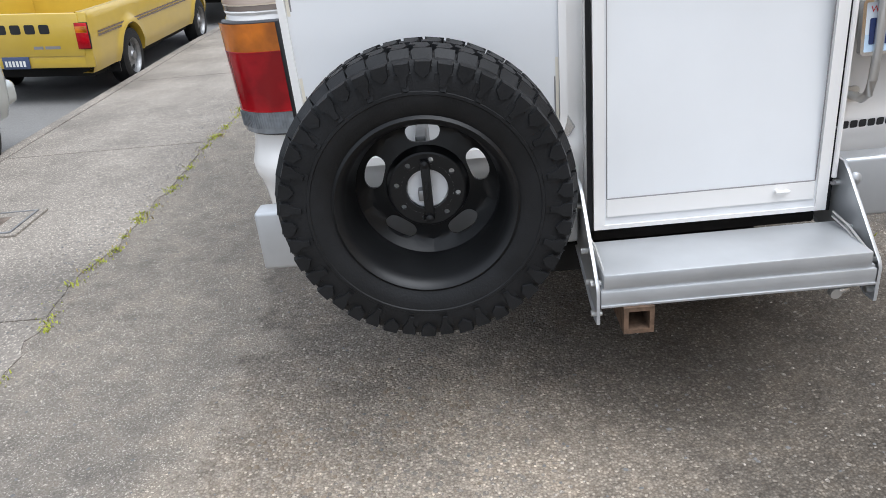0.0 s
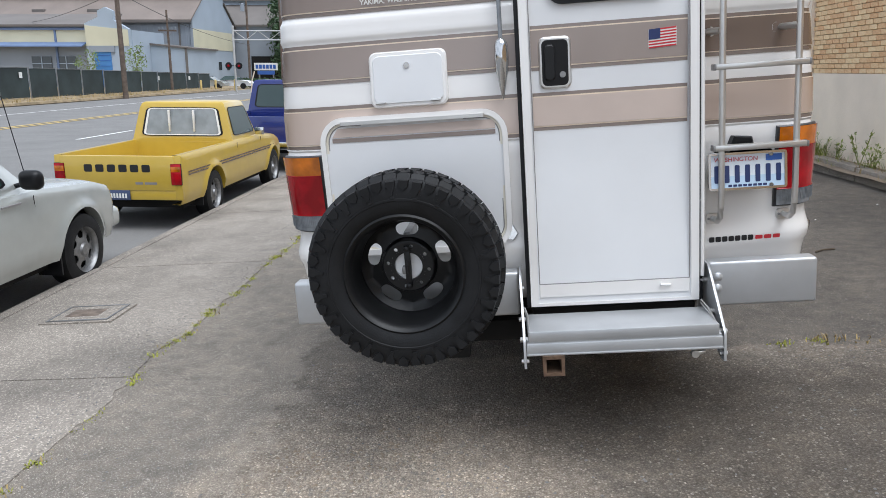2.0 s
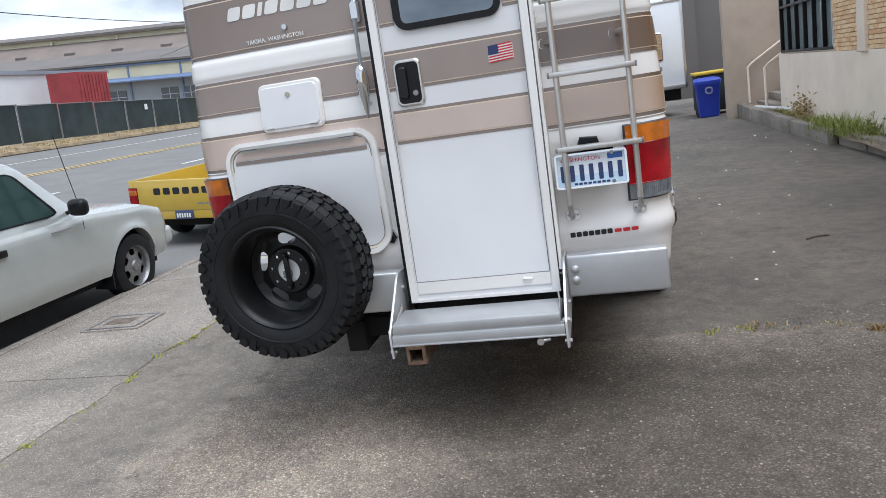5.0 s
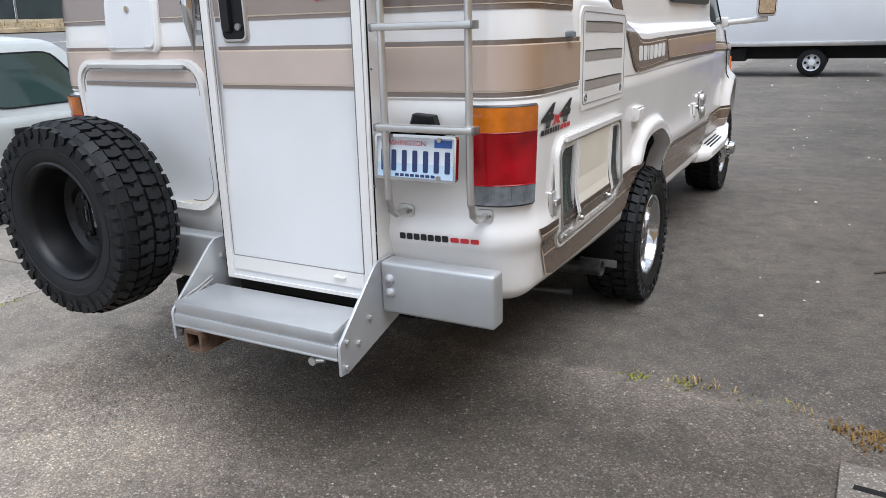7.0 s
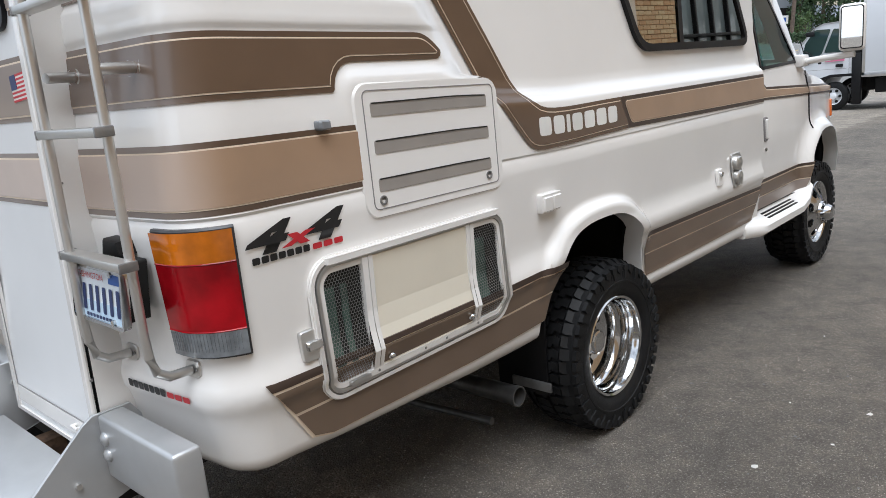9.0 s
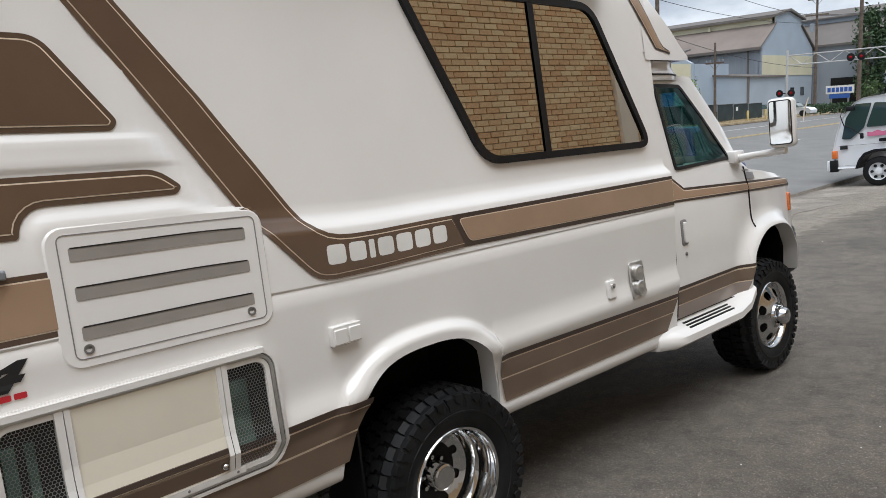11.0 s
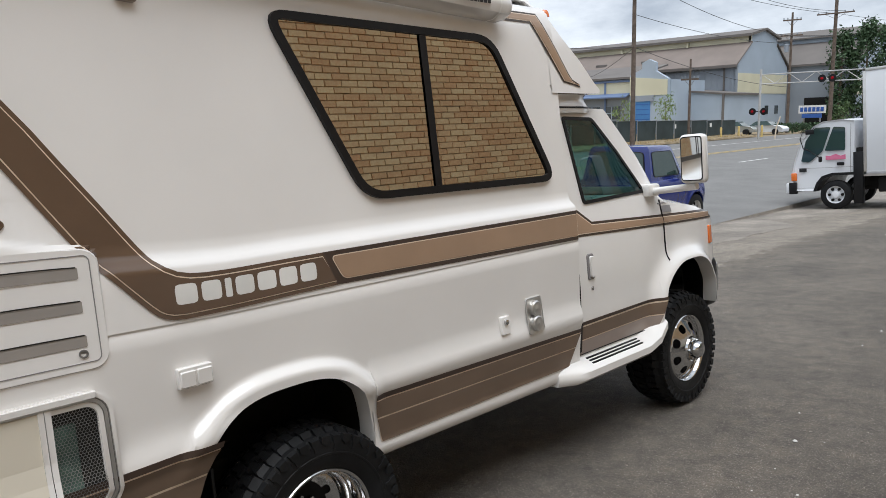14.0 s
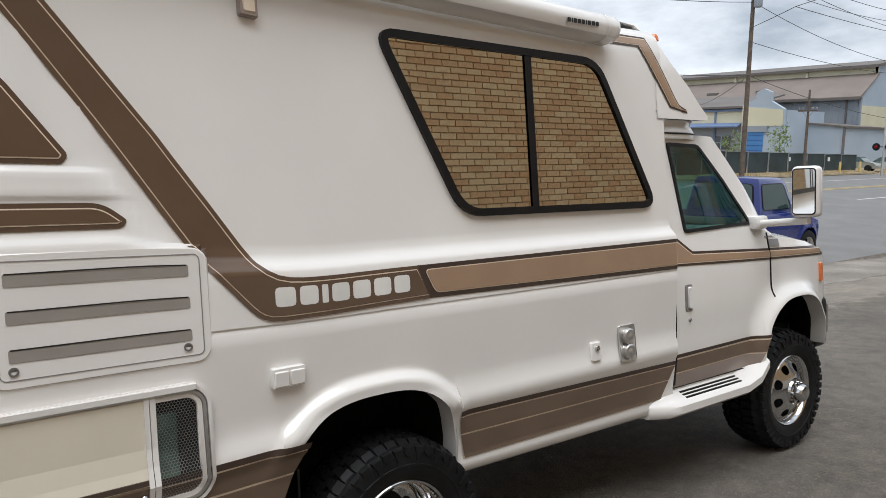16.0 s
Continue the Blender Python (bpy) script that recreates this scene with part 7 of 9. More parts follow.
def car_wheel(parent, x, y, r, w, s, rim_mat, spokes=6):
    bm = bmesh.new()
    h = w / 2
    lathe(bm, [(-h, r * 0.62), (-h * 1.02, r * 0.8), (-h * 0.85, r * 0.96), (-h * 0.4, r), (h * 0.4, r), (h * 0.85, r * 0.96), (h * 1.02, r * 0.8), (h, r * 0.62)], 40)
    bmesh.ops.transform(bm, matrix=pose(x, y, r, 0, 0, 0 if s > 0 else 180), verts=bm.verts[:])
    wh = sub("wheel", bm, M_RUBBER, parent, "black tyre")
    bm = bmesh.new()
    lathe(bm, [(-h * 0.6, r * 0.6), (h * 0.5, r * 0.58), (h * 0.9, r * 0.62), (h * 1.0, r * 0.66), (h * 0.9, r * 0.68)], 36)
    holed_disc(bm, spokes, r * 0.18, r * 0.58, r * 0.42, r * 0.13, r * 0.10, lambda q: float(np.interp(q, [r * 0.18, r * 0.58], [h * 0.75, h * 0.45])), 48)
    lathe(bm, [(h * 0.72, r * 0.19), (h * 0.95, r * 0.16), (h * 1.0, r * 0.1), (h * 1.0, 0.0005)], 24)
    bmesh.ops.transform(bm, matrix=pose(x, y, r, 0, 0, 0 if s > 0 else 180), verts=bm.verts[:])
    ob = part("rim", bm, rim_mat, None)
    ob.parent = wh
    bm = bmesh.new()
    lathe(bm, [(h * 0.1, r * 0.6), (h * 0.1, 0.0005)], 20)
    bmesh.ops.transform(bm, matrix=pose(x, y, r, 0, 0, 0 if s > 0 else 180), verts=bm.verts[:])
    ob = part("drum", bm, M_UNDER, None)
    ob.parent = wh


def pickup(th, paint_m, hw, L, ax_r, ax_f, r, bed_end, bed_z, belt, hood_z, roof_z, cab_f, screen_f, low=0.34, rim=None, cap=False, bright_rear=False, split=None):
    """A pickup with its rear at y = 0 and its nose at y = L, its wheels on z = 0."""
    arch_r = r + 0.055

    def top(y):
        if y < bed_end:
            return bed_z
        return float(np.interp(y, [bed_end, screen_f, screen_f + 0.05, L - 0.5, L - 0.12, L], [belt, belt, hood_z, hood_z - 0.06, hood_z - 0.16, hood_z - 0.34]))

    def half(y, z):
        taper = float(np.interp(y, [0, 0.15, L - 0.9, L - 0.2, L], [hw - 0.012, hw, hw, hw - 0.06, hw - 0.16]))
        t = top(y)
        base = float(np.interp(z, [low, low + 0.12, (low + t) / 2 + 0.08, t - 0.05, t], [-0.05, -0.012, 0.0, -0.02, -0.045]))
        for ax in (ax_r, ax_f):
            q = math.hypot(y - ax, (z - r)) / arch_r
            base += 0.025 * math.exp(-((max(0, q - 1)) / 0.16) ** 2)
        return taper + base

    ys, y = [], 0.0
    while y < L:
        ys.append(y)
        d = min(abs(abs(y - ax) - arch_r) for ax in (ax_r, ax_f))
        y += 0.015 if d < 0.05 else 0.045
    ys += [bed_end - 0.001, bed_end + 0.001, L]
    ys = sorted(set(ys))
    bm = bmesh.new()
    rows = []
    for y in ys:
        zb = low
        for ax in (ax_r, ax_f):
            if abs(y - ax) < arch_r:
                zb = max(zb, r + math.sqrt(arch_r ** 2 - (y - ax) ** 2))
        t = top(y)
        zb = min(zb, t - 0.1)
        col = [Vector((half(y, zb) - 0.12, y, zb))] + [Vector((half(y, zb + (t - zb) * f), y, zb + (t - zb) * f)) for f in (0, 0.04, 0.1, 0.18, 0.28, 0.4, 0.52, 0.64, 0.76, 0.86, 0.93, 0.97, 1.0)]
        e = half(y, t)
        if y < bed_end and not cap:
            col += [Vector((e - 0.07, y, t)), Vector((e - 0.08, y, t - 0.06)), Vector((e - 0.08, y, 0.62)), Vector((e * 0.5, y, 0.62)), Vector((0, y, 0.62))]
        else:
            col += [Vector((e - 0.05, y, t + 0.012)), Vector((e - 0.15, y, t + 0.022)), Vector((e * 0.7, y, t + 0.03)), Vector((e * 0.4, y, t + 0.038)), Vector((0, y, t + 0.04))]
        full = col + [Vector((-p.x, p.y, p.z)) for p in reversed(col[:-1])]
        rows.append([bm.verts.new(p) for p in full])
    grid_faces(bm, rows)
    bm.faces.new(rows[-1])
    body = sub("body", bm, paint_m, th)
    # tailgate
    bm = bmesh.new()
    box(bm, -hw + 0.10, hw - 0.10, -0.022, 0.035, 0.52, bed_z - 0.01, 0.012)
    gate = sub("tailgate", bm, paint_m, th)
    bm = bmesh.new()
    box(bm, -hw + 0.02, hw - 0.02, -0.01, 0.02, low + 0.06, 0.53, 0.01)
    sub("rear_panel", bm, paint_m, th)
    for s in (-1, 1):
        bm = bmesh.new()
        box(bm, s * (hw - 0.07) - 0.05, s * (hw - 0.07) + 0.05, -0.012, 0.04, low + 0.06, bed_z - 0.004, 0.01)
        sub("corner_post", bm, paint_m, th)
    # cab
    base = [(hw - 0.06, bed_end), (hw - 0.06, screen_f - 0.25), (hw - 0.14, screen_f), (-hw + 0.14, screen_f), (-hw + 0.06, screen_f - 0.25), (-hw + 0.06, bed_end)]
    ry0, ry1 = bed_end + 0.10, cab_f
    roof = [(hw - 0.20, ry0), (hw - 0.20, ry1 - 0.12), (hw - 0.26, ry1), (-hw + 0.26, ry1), (-hw + 0.20, ry1 - 0.12), (-hw + 0.20, ry0)]
    bm = bmesh.new()
    rings = []
    for f in (0.0, 0.5, 0.86, 0.96, 1.0):
        g = f if f < 0.9 else 0.86 + (f - 0.86) * 1.0
        k = 0.0 if f < 0.9 else (0.02 if f < 0.98 else 0.08)
        ring = []
        for (bx, by), (tx, ty) in zip(base, roof):
            x, y = bx + (tx - bx) * g, by + (ty - by) * g
            cx, cy = 0.0, (ry0 + ry1) / 2
            ring.append(bm.verts.new((x + (cx - x) * k, y + (cy - y) * k, belt - 0.02 + (roof_z - belt + 0.02) * f)))
        rings.append(ring)
    grid_faces(bm, rings, close=True)
    bm.faces.new(rings[-1])
    sub("cab", bm, paint_m, th)

    def on_ring(i, j, f, s):
        (bx, by), (tx, ty) = base[i], roof[i]
        (cx, cy), (dx, dy) = base[j], roof[j]
        a = Vector((bx + (tx - bx) * f, by + (ty - by) * f, belt - 0.02 + (roof_z - belt + 0.02) * f))
        b = Vector((cx + (dx - cx) * f, cy + (dy - cy) * f, belt - 0.02 + (roof_z - belt + 0.02) * f))
        return a + (b - a) * s

    sides = ((0, 1, "side_window", 0.10, 0.94), (4, 5, "side_window", 0.06, 0.90))
    if split:
        sides = ((0, 1, "side_window", 0.06, split - 0.035), (0, 1, "side_window", split + 0.035, 0.95), (4, 5, "side_window", 0.05, 0.94))
    for i, j, nm, s0, s1 in (*sides, (2, 3, "windscreen", 0.05, 0.95), (5, 0, "rear_window", 0.10, 0.90)):
        n = (on_ring(i, j, 0.1, 1) - on_ring(i, j, 0.1, 0)).cross(on_ring(i, j, 0.8, 0) - on_ring(i, j, 0.1, 0)).normalized()
        if n.dot(on_ring(i, j, 0.5, 0.5) - Vector((0, (ry0 + ry1) / 2, belt + 0.2))) < 0:
            n = -n
        out = round_poly([(s0, 0.16), (s1, 0.16), (s1, 0.84), (s0, 0.84)], 0.07, 3)
        bm = plate(out, 0.006, lambda u, v, w, i=i, j=j, n=n: on_ring(i, j, v, u) + n * (w + 0.001))
        bright = bright_rear and nm == "rear_window"
        g = sub(nm, bm, M_BRIGHTGLASS if bright else M_CARGLASS, th, "clear window" if bright else "dark tinted window")
        if bright:
            bm = frame_ring(out, shrink(out, 0.022), 0.009, lambda u, v, w, i=i, j=j, n=n: on_ring(i, j, v, u) + n * (w + 0.001))
            fr = part("window_bead", bm, M_WHITEINK, None, "white inner bead")
            fr.parent = g
        bm = frame_ring(shrink(out, -0.02), out, 0.008, lambda u, v, w, i=i, j=j, n=n: on_ring(i, j, v, u) + n * (w + 0.001))
        fr = part("window_trim", bm, M_BLACK, None)
        fr.parent = g
    bm = bmesh.new()
    box(bm, -hw + 0.15, hw - 0.15, 0.25, L - 0.3, low - 0.08, low + 0.15)
    sub("chassis", bm, M_UNDER, th, "dark underbody")
    for x, s in ((hw - 0.11, 1), (-hw + 0.11, -1)):
        for ay in (ax_r, ax_f):
            car_wheel(th, x, ay, r, 0.21, s, rim or M_ALU)
    bm = bmesh.new()
    for s in (-1, 1):
        tube(bm, [(s * (hw + 0.004 - 0.02), bed_end + 0.06, z) for z in (0.5, 0.7, belt - 0.03)], 0.004, 4)
        tube(bm, [(s * (hw + 0.004 - 0.02), screen_f - 0.18, z) for z in (0.5, 0.7, belt - 0.03)], 0.004, 4)
    sub("door_gap", bm, M_UNDER, th)
    return gate


M_CARGLASS = glass_mat("car_glass", (0.03, 0.055, 0.05), 0.04, 0.0, 1.7)
M_BRIGHTGLASS = paint("clear_rear_glass", (0.22, 0.24, 0.25), 0.05, var=0.14, scale=6.0, coat=0.6)
M_INKPLATE = paint("dark_blue_plate", (0.05, 0.07, 0.14), 0.5)

# yellow pickup
yp = street("pickup_truck", (-0.96, 5.93, 0), "yellow old pickup truck with an empty bed at the kerb", "pickup truck")
gate = pickup(yp, M_YELLOW, 0.84, 4.70, 1.07, 3.92, 0.33, 2.02, 0.97, 0.97, 0.95, 1.54, 3.05, 3.42, rim=M_STEEL, bright_rear=True)
for s in (-1, 1):
    bm = bmesh.new()
    box(bm, s * 0.755 - 0.065, s * 0.755 + 0.065, -0.035, 0.0, 0.60, 0.86, 0.008)
    tl = sub("tail_lamp", bm, M_RED, yp, "red and amber tail lamp")
    bm = bmesh.new()
    box(bm, s * 0.755 - 0.062, s * 0.755 + 0.062, -0.037, -0.002, 0.76, 0.83, 0.006)
    o = part("amber_lens", bm, M_AMBER, None)
    o.parent = tl
    bm = bmesh.new()
    box(bm, s * 0.755 - 0.07, s * 0.755 + 0.07, -0.026, 0.0, 0.594, 0.866, 0.008)
    sub("lamp_bezel", bm, M_BLACK, yp)
for k in range(6):
    bm = bmesh.new()
    xa = -0.435 + 0.15 * k
    flat_poly(bm, [(x, -0.0235, z) for x, z in rounded(xa, xa + 0.108, 0.755, 0.85, 0.02, 3)])
    o = part("wordmark_block", bm, M_BLACKINK, None, smooth=False)
    o.parent = gate
for xa, xb in ((0.22, 0.32), (0.34, 0.50)):
    bm = bmesh.new()
    flat_poly(bm, [(xa, -0.0235, 0.60), (xb, -0.0235, 0.60), (xb, -0.0235, 0.63), (xa, -0.0235, 0.63)])
    o = part("badge", bm, M_GREYINK, None, smooth=False)
    o.parent = gate
bm = bmesh.new()
box(bm, -0.14, 0.14, -0.035, -0.018, 0.40, 0.525, 0.004)
npl = sub("number_plate", bm, M_INKPLATE, yp, "dark number plate")
bars_y = bmesh.new()
for k in range(6):
    flat_poly(bars_y, [(-0.115 + 0.038 * k, -0.0365, 0.425), (-0.090 + 0.038 * k, -0.0365, 0.425), (-0.090 + 0.038 * k, -0.0365, 0.485), (-0.115 + 0.038 * k, -0.0365, 0.485)])
o = part("plate_marks", bars_y, M_WHITEINK, None, smooth=False)
o.parent = npl
bm = bmesh.new()
for s in (-1, 1):
    for z in (0.70, 0.735):
        flat_poly(bm, [(s * 0.846, 0.15, z), (s * 0.846, 3.9, z), (s * 0.846, 3.9, z + 0.02), (s * 0.846, 0.15, z + 0.02)])
sub("side_stripe", bm, M_BROWN, yp, "faded brown side stripes", smooth=False)
bm = bmesh.new()
box(bm, 0.55, 0.80, 0.66, 0.68, 0.22, 0.52)
sub("mud_flap", bm, M_BLACK, yp)
bm = bmesh.new()
box(bm, 0.80, 0.95, 3.02, 3.06, 0.98, 1.10, 0.01)
sub("door_mirror", bm, M_CHROME, yp)
# white trim round the rear window, with its sliding panes
for x in (-0.19, 0.19):
    bm = bmesh.new()
    box(bm, x - 0.012, x + 0.012, 2.02, 2.06, 1.10, 1.42, 0.003)
    sub("window_slider", bm, M_WHITEINK, yp, "pale slider bar")

# silver pickup
sp = street("pickup_truck", (-0.90, -0.77, 0.02), "silver pickup truck parked at the kerb", "pickup truck")
pickup(sp, M_SILVER, 0.86, 5.08, 1.12, 4.22, 0.345, 1.55, 1.00, 1.00, 0.99, 1.60, 3.02, 3.72, rim=M_STEEL, split=0.40)
bm = bmesh.new()
box(bm, 0.84, 1.03, 3.34, 3.46, 1.04, 1.20, 0.055, 4)
rod(bm, (0.76, 3.44, 1.06), (0.90, 3.42, 1.10), 0.02)
sub("door_mirror", bm, M_BLACK, sp, "black door mirror")
bm = bmesh.new()
box(bm, 0.845, 0.875, 2.42, 2.56, 0.86, 0.92, 0.01)
sub("door_handle", bm, M_BLACK, sp, "black door handle")
bm = bmesh.new()
rod(bm, (0.66, 3.75, 1.08), (0.62, 3.62, 1.78), 0.004, 6)
sub("aerial", bm, M_BLACK, sp)
bm = bmesh.new()
box(bm, -0.77, 0.77, 4.80, 5.10, 0.40, 0.62, 0.07, 3)
sub("front_bumper", bm, M_SILVER, sp)
bm = bmesh.new()
box(bm, 0.62, 0.84, 3.82, 3.84, 0.20, 0.52)
sub("mud_flap", bm, M_BLACK, sp)
bm = bmesh.new()
box(bm, 0.852, 0.866, 3.10, 3.34, 0.93, 0.945, 0.002)
sub("badge", bm, M_GREYINK, sp)
# blue pickup with a canopy
bp_ = street("pickup_truck", (-0.96, 11.6, 0), "dark blue pickup truck parked at the kerb", "pickup truck")
pickup(bp_, M_BLUE, 0.88, 4.40, 1.05, 3.72, 0.37, 1.95, 1.12, 1.12, 1.08, 1.80, 3.0, 3.42, low=0.44, rim=M_ALU)
for s in (-1, 1):
    bm = bmesh.new()
    box(bm, s * 0.78 - 0.06, s * 0.78 + 0.06, -0.03, 0.0, 0.72, 1.0, 0.01)
    sub("tail_lamp", bm, M_RED, bp_)
bm = bmesh.new()
box(bm, 0.86, 1.06, 3.02, 3.10, 1.12, 1.32, 0.03, 3)
sub("door_mirror", bm, M_BLACK, bp_)
bm = bmesh.new()
box(bm, -0.86, 0.86, -0.14, 0.02, 0.46, 0.62, 0.02)
sub("rear_bumper", bm, M_CHROME, bp_)

# ---- box truck across the end of the lot ----
truck = tagged(empty("box_truck", (0, 21.4, 0)), "white cab-over box truck parked across the lot", "truck")
bm = bmesh.new()
box(bm, -2.16, 3.36, 20.30, 22.60, 0.84, 3.36, 0.02)
cargo = part("cargo_box", bm, M_BOXWHITE, truck, "plain white cargo box")
bm = bmesh.new()
for xa, xb, za, zb in ((-2.17, -2.10, 0.84, 3.37), (3.30, 3.37, 0.84, 3.37)):
    box(bm, xa, xb, 20.285, 20.33, za, zb, 0.006)
box(bm, -2.17, 3.37, 20.285, 20.33, 0.80, 0.92, 0.006)
box(bm, -2.17, 3.37, 20.285, 20.33, 3.30, 3.37, 0.006)
part("box_trim", bm, M_ALU, cargo, "aluminium edge trim")
for xa in (-1.62,):
    bm = bmesh.new()
    box(bm, xa, xa + 0.13, 20.27, 20.30, 1.02, 1.16)
    part("sticker", bm, M_REDINK, cargo)
bm = bmesh.new()
SIDE_C = [(-3.74, 0.48), (-3.84, 0.72), (-3.84, 0.96), (-3.78, 1.25), (-3.63, 1.71), (-3.31, 2.10), (-3.08, 2.20), (-2.65, 2.22), (-2.36, 2.16), (-2.36, 0.90), (-2.45, 0.89), (-2.88, 0.89), (-3.10, 0.82), (-3.22, 0.68), (-3.30, 0.48)]
rows = []
for y, k in ((20.34, 0.0), (20.30, 1.0), (22.46, 1.0), (22.42, 0.0)):
    rows.append([bm.verts.new((x, y, z)) for x, z in (SIDE_C if k else shrink(SIDE_C, 0.03))])
grid_faces(bm, rows, close=True)
bm.faces.new(rows[0]); bm.faces.new(rows[-1])
cabt = part("cab", bm, M_BOXWHITE, truck, "white cab")


def on_cabt(x, z, w=0.0):
    return Vector((x, 20.30 - w, z))


part("side_window", plate(round_poly([(-3.05, 1.47), (-2.58, 1.46), (-2.57, 2.02), (-2.84, 2.05)], 0.04), 0.006, on_cabt), M_CARGLASS, cabt, "dark door window")
part("quarter_window", plate(round_poly([(-3.62, 1.22), (-3.42, 1.20), (-3.10, 1.46), (-2.90, 2.05), (-3.27, 2.06), (-3.50, 1.74)], 0.04), 0.006, on_cabt), M_CARGLASS, cabt, "dark front quarter window")
part("door_mark", plate([(-3.03, 1.24), (-2.57, 1.24), (-2.57, 1.36), (-2.68, 1.33), (-2.80, 1.38), (-2.93, 1.33), (-3.03, 1.35)], 0.004, on_cabt), paint("pink_print", (0.62, 0.16, 0.28), 0.5), cabt, "pink printed mark", smooth=False)
part("door_handle", plate(rounded(-2.77, -2.60, 1.09, 1.17, 0.02), 0.02, on_cabt, 0.005), M_BLACK, cabt)
part("cab_badge", plate([(-3.67, 0.96), (-3.49, 0.96), (-3.49, 1.06), (-3.67, 1.06)], 0.005, on_cabt), M_BLACKINK, cabt, smooth=False)
bm = bmesh.new()
box(bm, -3.87, -3.74, 20.27, 20.36, 0.74, 0.94, 0.02)
part("turn_lamp", bm, M_ORANGE, cabt, "amber turn lamp")
bm = bmesh.new()
box(bm, -4.02, -3.80, 20.32, 22.44, 0.42, 0.69, 0.03)
part("front_bumper", bm, M_BOXWHITE, truck, "white bumper with black end")
bm = bmesh.new()
box(bm, -3.93, -3.74, 20.27, 20.40, 0.40, 0.70, 0.015)
part("bumper_end", bm, M_BLACK, truck, "black bumper corner")
bm = bmesh.new()
box(bm, -3.14, -3.06, 20.10, 20.16, 1.20, 1.34, 0.02)
rod(bm, (-3.5, 20.3, 1.55), (-3.10, 20.13, 1.30), 0.012)
part("lower_mirror", bm, M_BLACK, cabt)
bm = bmesh.new()
box(bm, -3.42, -3.22, 20.05, 20.11, 1.90, 2.02, 0.02)
rod(bm, (-3.3, 20.3, 2.05), (-3.32, 20.09, 1.96), 0.012)
part("door_mirror", bm, M_BLACK, cabt)
bm = bmesh.new()
tube(bm, [(-3.32, 20.14, 2.0), (-3.50, 20.10, 1.96), (-3.56, 20.10, 1.80), (-3.50, 20.14, 1.55), (-3.40, 20.2, 1.50)], 0.012, 6)
part("mirror_bracket", bm, M_BLACK, cabt)
for z in (0.55, 1.05):
    bm = bmesh.new()
    tube(bm, [(-3.70, 20.296, z), (-2.40, 20.296, z)] if z > 1 else [(-3.72, 20.296, z), (-3.30, 20.296, z)], 0.004, 4)
    part("panel_seam", bm, M_GREYINK, cabt)
bm = bmesh.new()
tube(bm, [(-2.46, 20.296, 0.92), (-2.46, 20.296, 1.5), (-2.44, 20.296, 2.1)], 0.005, 4)
part("door_gap", bm, M_GREYINK, cabt)
bm = bmesh.new()
box(bm, -2.45, 3.2, 20.75, 22.2, 0.45, 0.84, 0.02)
box(bm, -2.40, -2.18, 20.40, 22.3, 0.55, 1.5, 0.02)
box(bm, -1.9, -0.4, 20.45, 20.9, 0.40, 0.75, 0.03)
part("chassis", bm, M_UNDER, truck, "black chassis and tank")
for x, y0 in ((-2.83, 20.44), (1.26, 20.52), (-2.83, 22.30), (1.26, 22.25)):
    bm = bmesh.new()
    r, h = 0.36, 0.11
    lathe(bm, [(-h, r * 0.6), (-h, r * 0.85), (-h * 0.7, r), (h * 0.7, r), (h, r * 0.85), (h, r * 0.6), (h * 0.5, r * 0.55)], 36, "y", (x, y0, r))
    w = part("wheel", bm, M_RUBBER, truck, "black truck tyre")
    bm = bmesh.new()
    lathe(bm, [(-h * 1.0, r * 0.62), (-h * 0.7, r * 0.55), (-h * 0.3, r * 0.5), (-h * 0.4, r * 0.3), (-h * 1.1, r * 0.22), (-h * 1.2, r * 0.1), (-h * 1.2, 0.0005)], 30, "y", (x, y0, r))
    part("rim", bm, M_BOXWHITE, w, "white painted rim")
    for k in range(6):
        a = 2 * math.pi * k / 6
        bm = bmesh.new()
        rod(bm, (x + r * 0.42 * math.cos(a), y0 - h * 0.75, r + r * 0.42 * math.sin(a)), (x + r * 0.42 * math.cos(a), y0 - h * 0.2, r + r * 0.42 * math.sin(a)), 0.035, 10)
        part("hand_hole", bm, M_UNDER, w)
bm = bmesh.new()
ARCH_O = [(-3.33, 0.46), (-3.25, 0.68), (-3.12, 0.84), (-2.88, 0.915), (-2.36, 0.915)]
ARCH_I = [(-3.27, 0.46), (-3.20, 0.64), (-3.08, 0.78), (-2.86, 0.85), (-2.36, 0.85)]
rows = [[bm.verts.new((x, y, z)) for x, z in ln] for ln, y in ((ARCH_O, 20.26), (ARCH_I, 20.26), (ARCH_I, 20.75), (ARCH_O, 20.75), (ARCH_O, 20.26))]
grid_faces(bm, rows)
part("wheel_arch", bm, M_BLACK, truck, "black wheel arch")
bm = bmesh.new()
box(bm, -2.40, -2.18, 20.28, 20.44, 0.14, 1.40, 0.02)
part("rear_splash_guard", bm, M_BLACK, truck, "black panel behind the cab")

truck.location = (-0.27, 21.4, -0.235)

